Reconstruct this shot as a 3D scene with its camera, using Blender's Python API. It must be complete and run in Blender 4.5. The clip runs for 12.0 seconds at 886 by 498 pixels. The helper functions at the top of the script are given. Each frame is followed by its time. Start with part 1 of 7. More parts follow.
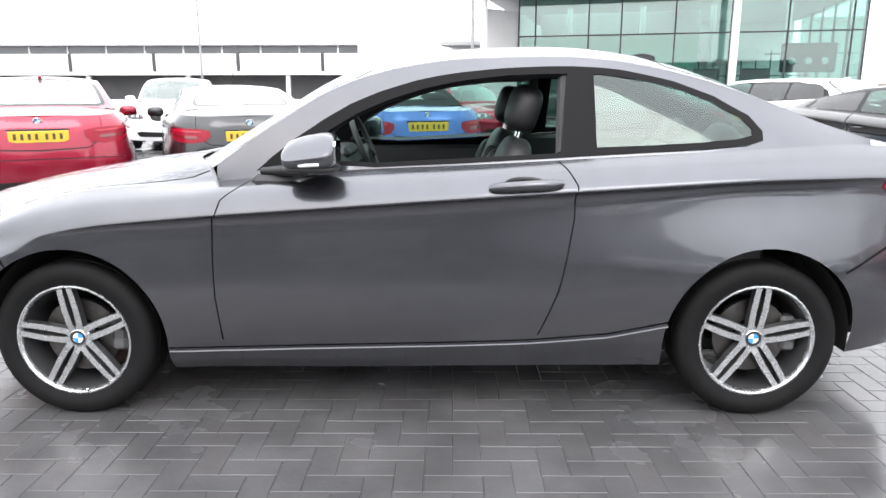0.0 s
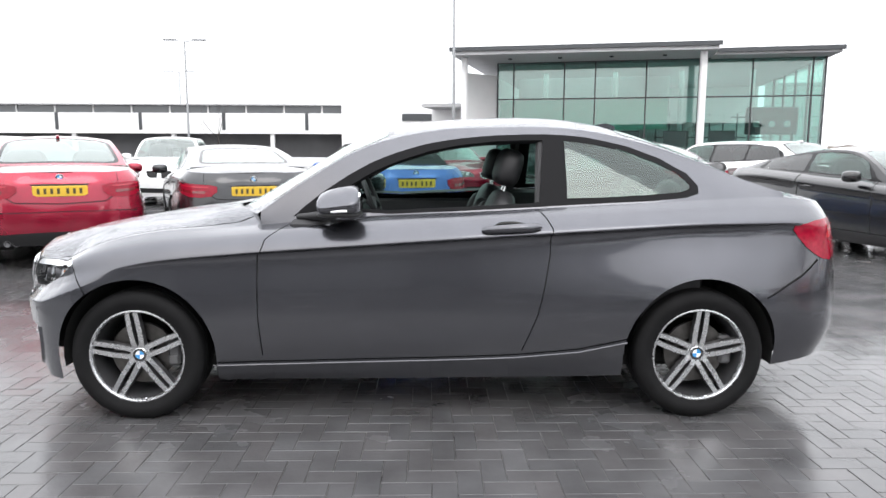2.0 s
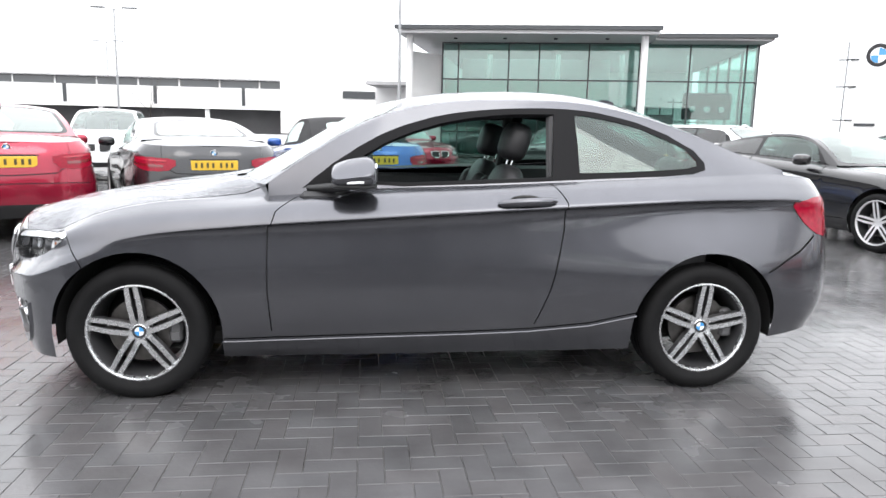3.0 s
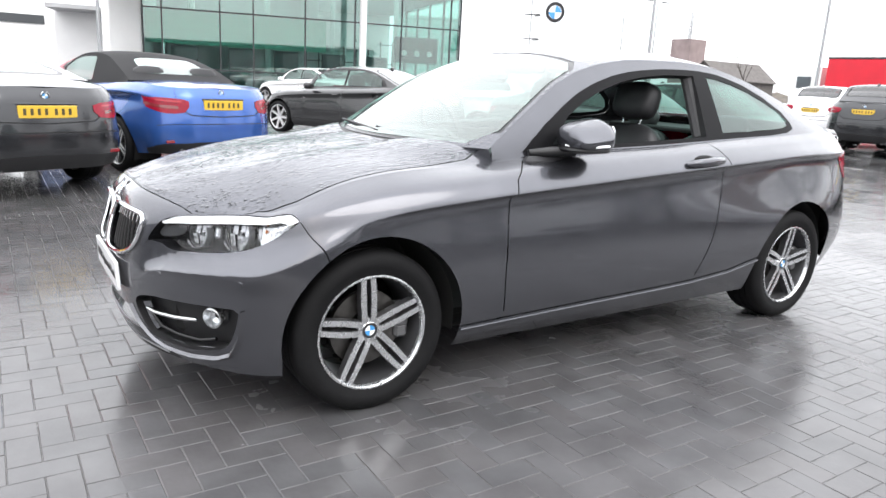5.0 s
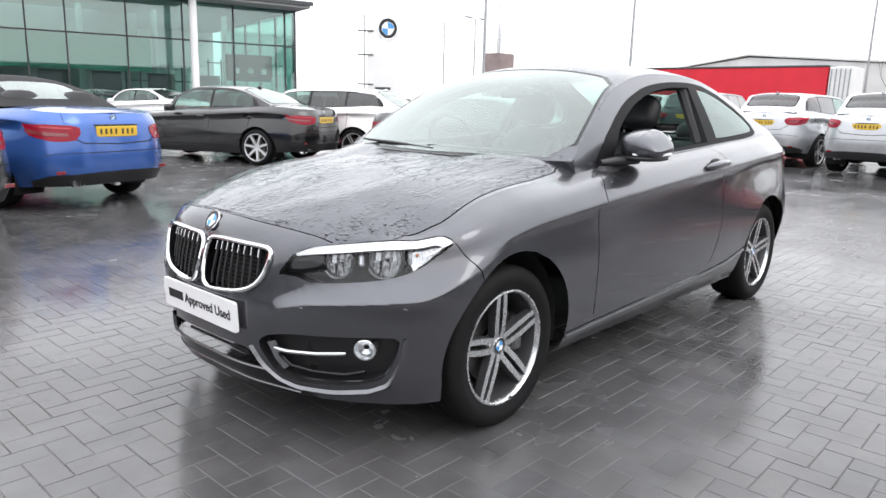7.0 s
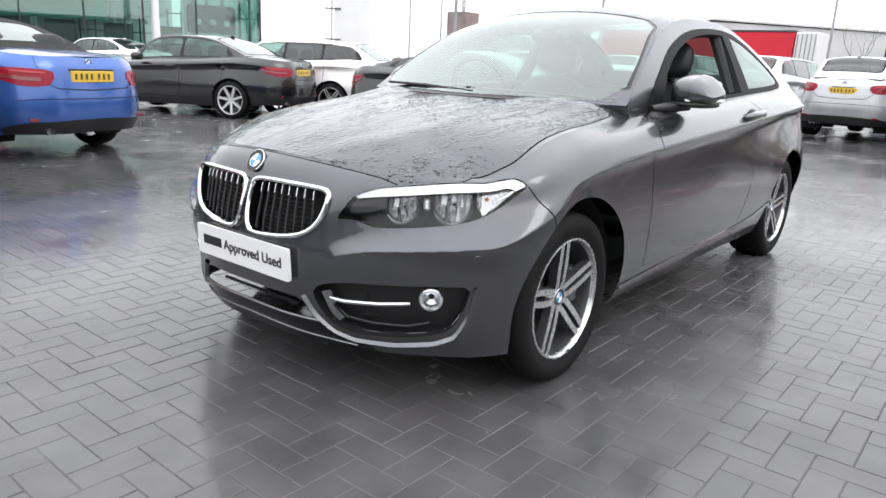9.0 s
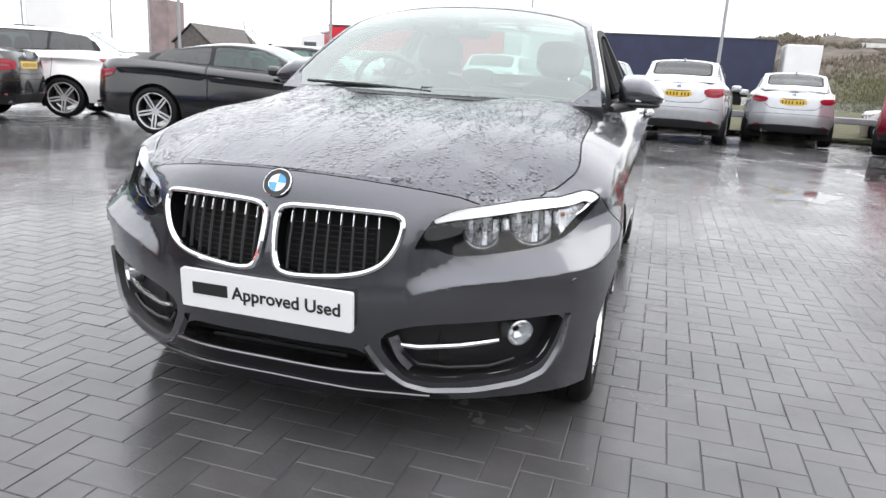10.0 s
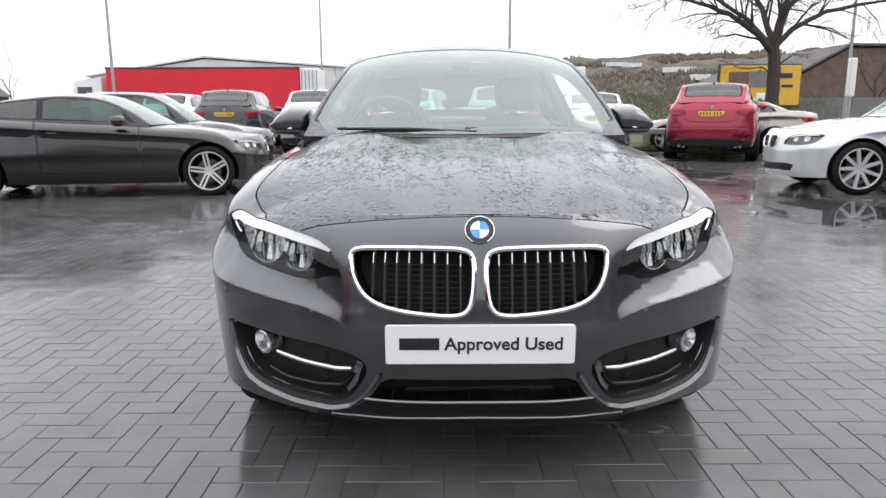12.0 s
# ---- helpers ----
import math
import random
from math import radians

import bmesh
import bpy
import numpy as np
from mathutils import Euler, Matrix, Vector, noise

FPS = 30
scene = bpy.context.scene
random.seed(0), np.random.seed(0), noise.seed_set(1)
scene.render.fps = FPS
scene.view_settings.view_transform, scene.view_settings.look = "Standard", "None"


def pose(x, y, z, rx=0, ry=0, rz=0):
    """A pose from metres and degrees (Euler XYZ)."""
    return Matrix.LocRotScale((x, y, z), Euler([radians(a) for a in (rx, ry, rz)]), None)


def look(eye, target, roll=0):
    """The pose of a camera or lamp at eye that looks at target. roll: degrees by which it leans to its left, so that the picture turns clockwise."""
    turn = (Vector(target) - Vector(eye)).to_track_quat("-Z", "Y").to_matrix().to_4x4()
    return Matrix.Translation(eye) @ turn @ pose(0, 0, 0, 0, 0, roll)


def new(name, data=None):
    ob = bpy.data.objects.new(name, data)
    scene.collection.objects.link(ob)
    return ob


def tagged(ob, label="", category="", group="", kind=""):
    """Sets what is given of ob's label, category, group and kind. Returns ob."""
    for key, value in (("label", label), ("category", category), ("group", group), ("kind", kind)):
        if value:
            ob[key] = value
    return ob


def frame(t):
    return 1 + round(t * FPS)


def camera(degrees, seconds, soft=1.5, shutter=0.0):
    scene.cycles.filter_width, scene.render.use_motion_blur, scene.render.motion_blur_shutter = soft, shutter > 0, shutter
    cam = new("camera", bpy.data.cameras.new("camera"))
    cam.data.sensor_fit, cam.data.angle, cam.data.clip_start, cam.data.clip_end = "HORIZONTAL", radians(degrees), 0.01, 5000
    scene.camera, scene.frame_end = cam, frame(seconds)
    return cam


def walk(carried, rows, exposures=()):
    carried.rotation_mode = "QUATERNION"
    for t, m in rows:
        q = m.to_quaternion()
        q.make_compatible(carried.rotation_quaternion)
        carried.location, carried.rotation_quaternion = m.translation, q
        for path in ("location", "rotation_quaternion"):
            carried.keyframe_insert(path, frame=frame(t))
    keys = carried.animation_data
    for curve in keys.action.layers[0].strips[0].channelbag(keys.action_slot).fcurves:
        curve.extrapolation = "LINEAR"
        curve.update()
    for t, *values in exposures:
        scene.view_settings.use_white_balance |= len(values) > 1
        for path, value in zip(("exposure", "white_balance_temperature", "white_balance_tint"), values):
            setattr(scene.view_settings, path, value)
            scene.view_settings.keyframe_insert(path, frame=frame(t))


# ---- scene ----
cam = camera(64.6, 12.0)
PATH = [
    (0, (1.488, -3.45, 1.275), (1.468, -1.5, 0.834), -0.1),
    (0.5, (1.493, -3.899, 1.264), (1.409, -1.938, 0.881), -0.0),
    (0.7, (1.45, -4.04, 1.271), (1.45, -2.077, 0.888), 1.2),
    (1, (1.413, -4.081, 1.293), (1.458, -2.106, 0.979), -0.3),
    (1.5, (1.397, -4.098, 1.298), (1.429, -2.115, 1.044), -0.2),
    (2, (1.39, -4.091, 1.292), (1.428, -2.112, 1.011), 0.2),
    (2.5, (1.36, -4.072, 1.275), (1.362, -2.095, 0.969), -0.1),
    (3, (1.025, -4.034, 1.25), (1.246, -2.074, 0.916), 1.3),
    (3.5, (0.479, -3.887, 1.226), (0.884, -1.959, 0.883), 0.6),
    (3.7, (0.29, -3.806, 1.246), (0.728, -1.892, 0.863), 1.2),
    (5.3, (-1.418, -2.841, 1.247), (-0.233, -1.295, 0.794), 2.0),
    (5.5, (-1.545, -2.7, 1.217), (-0.302, -1.195, 0.779), 1.0),
    (6, (-1.793, -2.492, 1.212), (-0.419, -1.111, 0.758), 1.4),
    (6.5, (-2.0, -2.394, 1.222), (-0.555, -1.071, 0.819), 1.8),
    (7, (-2.035, -2.37, 1.215), (-0.593, -1.046, 0.809), 1.5),
    (7.2, (-2.036, -2.369, 1.221), (-0.584, -1.054, 0.819), 1.9),
    (8.8, (-2.098, -2.151, 1.144), (-0.609, -0.886, 0.716), 2.2),
    (9, (-2.162, -2.012, 1.113), (-0.662, -0.79, 0.605), 2.7),
    (9.5, (-2.241, -1.518, 1.074), (-0.595, -0.497, 0.577), 4.2),
    (10, (-2.38, -0.961, 1.075), (-0.518, -0.411, 0.593), 3.4),
    (10.5, (-2.378, -0.46, 1.066), (-0.475, -0.066, 0.594), 1.5),
    (11, (-2.475, -0.065, 1.083), (-0.524, -0.143, 0.649), -0.0),
    (11.5, (-2.587, 0.074, 1.081), (-0.617, 0.028, 0.737), -0.7),
    (12, (-2.628, 0.106, 1.087), (-0.665, 0.101, 0.704), -0.2),
]
walk(cam, [(t, look(eye, target, roll)) for t, eye, target, roll in PATH],
     exposures=[(0.0, .90), (0.5, .86), (1.0, .74), (1.5, .55), (2.5, .45), (3.0, .62), (3.6, .82), (5.5, .56), (6.0, .47), (6.5, .38), (7.0, .28), (9.0, .2), (9.5, .3), (10.5, .12), (12.0, -.02)])

# ---- world and light: a bright overcast sky ----
world = bpy.data.worlds.new("overcast_sky")
scene.world = world
world.use_nodes = True
wn, wl = world.node_tree.nodes, world.node_tree.links
sky = wn.new("ShaderNodeTexSky")
sky.sky_type, sky.sun_disc = "NISHITA", False
sky.sun_elevation, sky.sun_rotation = radians(38), radians(200)
sky.air_density, sky.dust_density, sky.ozone_density = 1.0, 4.0, 0.5
cloud = wn.new("ShaderNodeMix")
cloud.data_type = "RGBA"
cloud.inputs["Factor"].default_value = 0.9
# an overcast sky is brightest overhead
across = wn.new("ShaderNodeTexCoord")
height = wn.new("ShaderNodeSeparateXYZ")
ramp_up = wn.new("ShaderNodeMapRange")
ramp_up.inputs["To Min"].default_value, ramp_up.inputs["To Max"].default_value = 10.9, 21.5
tint = wn.new("ShaderNodeVectorMath")
tint.operation = "SCALE"
tint.inputs[0].default_value = (.985, .995, 1.03)
wl.new(across.outputs["Generated"], height.inputs[0])
wl.new(height.outputs["Z"], ramp_up.inputs["Value"])
wl.new(ramp_up.outputs["Result"], tint.inputs["Scale"])
wl.new(tint.outputs["Vector"], cloud.inputs["B"])
wl.new(sky.outputs["Color"], cloud.inputs["A"])
wl.new(cloud.outputs["Result"], wn["Background"].inputs["Color"])
wn["Background"].inputs["Strength"].default_value = 0.125
sun_lamp = new("sun", bpy.data.lights.new("sun", "SUN"))
sun_lamp.data.energy, sun_lamp.data.angle, sun_lamp.data.color = 0.6, radians(30), (1, .97, .93)
sun_lamp.matrix_world = look((0, 0, 0), (-.27, .75, -.8))


# ---- materials ----
def material(name, color, rough=.5, metal=0.0, coat=0.0, noise_scale=0.0, noise_amount=0.0, bump=0.0, bump_scale=60.0, spec=.5,
             rough_var=0.0, alpha=None):
    m = bpy.data.materials.new(name)
    m.use_nodes = True
    n, l = m.node_tree.nodes, m.node_tree.links
    b = n["Principled BSDF"]
    b.inputs["Base Color"].default_value = (*color, 1)
    b.inputs["Roughness"].default_value, b.inputs["Metallic"].default_value = rough, metal
    b.inputs["Coat Weight"].default_value, b.inputs["Coat Roughness"].default_value = coat, .03
    b.inputs["Specular IOR Level"].default_value = spec
    if noise_amount or bump or rough_var:
        tc = n.new("ShaderNodeTexCoord")
    if noise_amount or rough_var:
        t = n.new("ShaderNodeTexNoise")
        t.inputs["Scale"].default_value, t.inputs["Detail"].default_value = noise_scale or 5, 6
        l.new(tc.outputs["Object"], t.inputs["Vector"])
        if noise_amount:
            r = n.new("ShaderNodeMapRange")
            r.inputs["From Min"].default_value, r.inputs["From Max"].default_value = .3, .7
            r.inputs["To Min"].default_value, r.inputs["To Max"].default_value = 1 - noise_amount, 1 + noise_amount
            mul = n.new("ShaderNodeVectorMath")
            mul.operation = "SCALE"
            mul.inputs[0].default_value = color
            l.new(t.outputs["Fac"], r.inputs["Value"])
            l.new(r.outputs["Result"], mul.inputs["Scale"])
            l.new(mul.outputs["Vector"], b.inputs["Base Color"])
        if rough_var:
            r2 = n.new("ShaderNodeMapRange")
            r2.inputs["From Min"].default_value, r2.inputs["From Max"].default_value = .3, .7
            r2.inputs["To Min"].default_value, r2.inputs["To Max"].default_value = max(rough - rough_var, .02), rough + rough_var
            l.new(t.outputs["Fac"], r2.inputs["Value"])
            l.new(r2.outputs["Result"], b.inputs["Roughness"])
    if bump:
        t2 = n.new("ShaderNodeTexNoise")
        t2.inputs["Scale"].default_value, t2.inputs["Detail"].default_value = bump_scale, 4
        bp = n.new("ShaderNodeBump")
        bp.inputs["Strength"].default_value, bp.inputs["Distance"].default_value = bump, .004
        l.new(tc.outputs["Object"], t2.inputs["Vector"])
        l.new(t2.outputs["Fac"], bp.inputs["Height"])
        l.new(bp.outputs["Normal"], b.inputs["Normal"])
    return m


def glass(name, color, rough=0.0, base=.06, rise=.85, power=3.5, tint=(1, 1, 1)):
    """Window glass: a tinted see-through sheet with a mirror gloss that grows at grazing angles, alike from both sides."""
    m = bpy.data.materials.new(name)
    m.use_nodes = True
    n, l = m.node_tree.nodes, m.node_tree.links
    n.remove(n["Principled BSDF"])
    tr, gl, mix, lw = (n.new("ShaderNodeBsdf" + "Transparent"), n.new("ShaderNodeBsdf" + "Glossy"), n.new("ShaderNodeMixShader"), n.new("ShaderNodeLayerWeight"))
    tr.inputs["Color"].default_value = (*color, 1)
    gl.inputs["Roughness"].default_value = rough
    gl.inputs["Color"].default_value = (*tint, 1)
    lw.inputs["Blend"].default_value = .5
    pw, ma = n.new("ShaderNodeMath"), n.new("ShaderNodeMath")
    pw.operation, ma.operation, ma.use_clamp = "POWER", "MULTIPLY_ADD", True
    pw.inputs[1].default_value = power
    ma.inputs[1].default_value, ma.inputs[2].default_value = rise, base
    l.new(lw.outputs["Facing"], pw.inputs[0])
    l.new(pw.outputs[0], ma.inputs[0])
    l.new(ma.outputs[0], mix.inputs["Fac"])
    l.new(tr.outputs["BSDF"], mix.inputs[1])
    l.new(gl.outputs["BSDF"], mix.inputs[2])
    l.new(mix.outputs["Shader"], n["Material Output"].inputs["Surface"])
    return m


def wet_paint(name, color, metal=.85, drops=0.0):
    """Metallic car paint under clear coat; drops: beads of rain standing on it."""
    m = material(name, color, .27, metal, 1.0, 9, .05)
    n, l = m.node_tree.nodes, m.node_tree.links
    b = n["Principled BSDF"]
    b.inputs["Coat Roughness"].default_value = .07
    tc = n.new("ShaderNodeTexCoord")
    if drops:
        def noise(scale, stretch, detail):
            mp, t = n.new("ShaderNodeMapping"), n.new("ShaderNodeTexNoise")
            mp.inputs["Scale"].default_value = stretch
            t.inputs["Scale"].default_value, t.inputs["Detail"].default_value = scale, detail
            l.new(tc.outputs["Object"], mp.inputs["Vector"])
            l.new(mp.outputs["Vector"], t.inputs["Vector"])
            return t

        def ranged(source, a, b, c, d):
            r = n.new("ShaderNodeMapRange")
            for key, val in (("From Min", a), ("From Max", b), ("To Min", c), ("To Max", d)):
                r.inputs[key].default_value = val
            l.new(source, r.inputs["Value"])
            return r.outputs["Result"]

        def math_node(kind, a, b):
            q = n.new("ShaderNodeMath")
            q.operation = kind
            for k, v in enumerate((a, b)):
                if isinstance(v, (int, float)):
                    q.inputs[k].default_value = v
                else:
                    l.new(v, q.inputs[k])
            return q.outputs[0]
        # water runs down the panel in ragged trails, with standing beads between them
        trail = noise(24, (.055, 1, 1), 4)
        broad = noise(3.2, (.5, 1, 1), 2)
        cover = ranged(math_node("ADD", trail.outputs["Fac"], math_node("MULTIPLY", broad.outputs["Fac"], .7)), .66, .90, .36, 1.0)
        height = None
        for scale, low, high in ((80, .2, .78), (165, .2, .66)):
            v = n.new("ShaderNodeTexVoronoi")
            v.inputs["Scale"].default_value = scale
            stretch = n.new("ShaderNodeMapping")
            stretch.inputs["Scale"].default_value = (.72, 1, 1)
            l.new(tc.outputs["Object"], stretch.inputs["Vector"])
            l.new(stretch.outputs["Vector"], v.inputs["Vector"])
            cell = n.new("ShaderNodeSeparateXYZ")
            l.new(v.outputs["Color"], cell.inputs[0])
            size = math_node("MULTIPLY", ranged(cell.outputs["X"], .25, 1, low * .3, high), cover)
            bead = math_node("MAXIMUM", math_node("SUBTRACT", 1.0, math_node("DIVIDE", v.outputs["Distance"], math_node("MAXIMUM", size, .02))), 0.0)
            bead = math_node("MULTIPLY", math_node("POWER", bead, .8), 80 / scale)
            height = bead if height is None else math_node("MAXIMUM", height, bead)
        film = noise(60, (.10, 1, 1), 3)
        height = math_node("ADD", height, math_node("MULTIPLY", ranged(film.outputs["Fac"], .45, .62, 0, .05), cover))
        b.inputs["Coat Weight"].default_value = .85
        b.inputs["Specular Tint"].default_value = (.76, .77, .79, 1)
        bp = n.new("ShaderNodeBump")
        bp.inputs["Strength"].default_value, bp.inputs["Distance"].default_value = drops, .013
        l.new(height, bp.inputs["Height"])
        l.new(bp.outputs["Normal"], b.inputs["Coat Normal"])
        l.new(bp.outputs["Normal"], b.inputs["Normal"])
    return m


GREY = (.086, .088, .100)
paint_grey = wet_paint("grey_metallic_paint", GREY)
paint_grey_wet = wet_paint("grey_paint_with_rain_beads", GREY, drops=1.0)
black_plastic = material("black_plastic", (.012, .012, .013), .45, bump=.15, bump_scale=300)
gloss_black = material("gloss_black", (.006, .006, .007), .16, spec=.35)
piano_black = material("satin_black_trim", (.006, .006, .007), .5, spec=.1)
rubber = material("tyre_rubber", (.006, .006, .0065), .72, spec=.22, noise_scale=14, noise_amount=.25, bump=.25, bump_scale=160)
bezel_grey = material("grey_lamp_bezel", (.03, .03, .032), .5, noise_scale=40, noise_amount=.1)
# lighter version of the body grey: the lip's sky reflection put into colour
lip_lightened = material("lightened_bumper_paint", (.17, .172, .185), .26, .8, coat=.8, noise_scale=30, noise_amount=.06)
chrome = material("chrome", (.82, .83, .84), .08, 1.0)
satin_chrome = material("satin_chrome", (.72, .73, .74), .25, 1.0)
alloy = material("machined_alloy", (.62, .63, .64), .26, .9, rough_var=.06, noise_scale=30)
lamp_silver = material("lamp_reflector_silver", (.58, .59, .61), .28, .6, rough_var=.1, noise_scale=60)
fog_silver = material("fog_lamp_reflector", (.60, .61, .62), .16, .9)
alloy_silver = material("silver_wheel_lacquer", (.60, .60, .61), .35, .35, coat=.4)
alloy_dark = material("dark_alloy_lacquer", (.10, .10, .105), .35, .6)
steel_disc = material("brake_disc_steel", (.11, .105, .10), .38, .9, noise_scale=20, noise_amount=.3)
exhaust_steel = material("sooty_exhaust_steel", (.16, .16, .165), .3, .8)
dark_void = material("dark_underbody", (.008, .008, .008), .9)
seat_cloth = material("dark_seat_leather", (.02, .02, .022), .5, bump=.3, bump_scale=120)
head_lining = material("anthracite_headlining", (.05, .05, .052), .9)
dark_glass = glass("dark_privacy_glass", (.10, .11, .11), base=.08)
window_glass = glass("green_tinted_window_glass", (.34, .51, .46), base=.075, tint=(.90, 1, .965))
screen_glass = glass("green_tinted_windscreen_glass", (.80, .91, .88), base=.14, tint=(.93, 1, .975))
rear_glass = glass("pale_rear_window_glass", (.55, .70, .65), base=.15, tint=(.93, 1, .975))
lamp_glass = glass("clear_lamp_glass", (.96, .97, .98), base=.03, rise=.16)
red_lens = material("red_lamp_lens", (.25, .004, .020), .14, spec=.25, coat=.15, noise_scale=40, noise_amount=.2)
red_lens_dark = material("dark_red_lamp_lens", (.16, .004, .008), .08, coat=1.0)
# white paints the sky reflected in lamp brows; also the mirror indicators' white
clear_white = material("white_strip_finish", (.92, .93, .94), .25, coat=.5)
amber = material("amber_lamp", (.40, .12, .02), .3)
bright_lens = material("bright_red_lamp_bar", (.42, .010, .030), .12, coat=.5)
white_plate = material("white_plate_plastic", (.82, .82, .83), .3, coat=.3)
yellow_plate = material("yellow_plate_plastic", (.66, .43, .045), .3, coat=.3)
print_black = material("black_print", (.015, .015, .017), .5)
plate_ink = material("dark_plate_print", (.06, .045, .02), .5)
blue_enamel = material("blue_enamel", (.05, .28, .62), .2, coat=.6)
white_enamel = material("white_enamel", (.8, .81, .82), .2, coat=.6)


# ---- car surfaces: smooth feature lines, lofted ----
def slopes(k, v, limit):
    d = np.diff(v) / np.diff(k)
    m = np.zeros_like(v)
    h = np.diff(k)
    m[1:-1] = (d[:-1] * h[1:] + d[1:] * h[:-1]) / (h[1:] + h[:-1])
    m[0], m[-1] = d[0], d[-1]
    if limit:
        flat = d[:-1] * d[1:] <= 0
        m[1:-1][flat] = 0
        top = 3 * np.minimum(np.abs(d[:-1]), np.abs(d[1:]))
        m[1:-1] = np.clip(m[1:-1], -top, top)
    return m


def curve(k, v, q, limit=False):
    """Cubic Hermite curve through the values v at the knots k, at the places q."""
    k, v, q = np.asarray(k, float), np.asarray(v, float), np.asarray(q, float)
    m = slopes(k, v, limit)
    i = np.clip(np.searchsorted(k, q) - 1, 0, len(k) - 2)
    h = k[i + 1] - k[i]
    t = (q - k[i]) / h
    return ((2 * t**3 - 3 * t**2 + 1) * v[i] + (t**3 - 2 * t**2 + t) * h * m[i]
            + (-2 * t**3 + 3 * t**2) * v[i + 1] + (t**3 - t**2) * h * m[i + 1])


PLAN_X = [-.785, -.768, -.690, -.570, -.45, -.31, 0, .5, 1.0, 1.6, 2.2, 2.69, 3.05, 3.35, 3.54, 3.60]
PLAN_Y = [0, -.26, -.472, -.675, -.812, -.880, -.889, -.886, -.885, -.886, -.888, -.888, -.855, -.75, -.43, 0]
ROW_Z = [
    [.185, .185, .185, .19, .20, .205, .20, .185, .185, .19, .20, .22, .25, .27, .27, .27],
    [.29, .29, .29, .29, .29, .29, .29, .285, .30, .32, .355, .39, .41, .41, .41, .41],
    [.46, .47, .485, .49, .49, .485, .51, .54, .55, .56, .58, .61, .60, .57, .57, .57],
    [.57, .57, .57, .57, .575, .62, .72, .775, .805, .84, .875, .90, .90, .85, .83, .83],
    [.69, .69, .685, .675, .675, .70, .765, .815, .85, .89, .925, .95, .955, .94, .93, .93],
    [.765, .762, .752, .74, .735, .765, .835, .885, .925, .96, .99, 1.01, 1.02, 1.005, .99, .99],
    [.805, .802, .79, .775, .765, .80, .885, .925, .97, .998, 1.03, 1.055, 1.07, 1.05, 1.035, 1.035],
]
ROW_IN = [
    [.06, .06, .06, .05, .035, .025, .05, .095, .10, .10, .09, .06, .06, .07, .07, .07],
    [.022, .022, .022, .022, .022, .016, .02, .034, .04, .04, .03, .015, .015, .012, .012, .012],
    [.002, .000, .000, .004, .006, .004, .002, .010, .015, .015, .006, -.008, -.006, 0, 0, 0],
    [.006, .008, .008, .004, .000, .006, .016, .026, .032, .034, .048, .070, .055, .04, .03, .03],
    [.038, .030, .032, .048, .052, .04, .018, .006, .004, .005, .010, .026, .042, .055, .05, .05],
    [.062, .060, .070, .088, .090, .07, .058, .050, .056, .060, .064, .078, .092, .09, .08, .08],
    [.102, .104, .118, .142, .152, .14, .150, .155, .138, .128, .128, .135, .145, .13, .11, .11],
]
ROW_STEP = 0.14


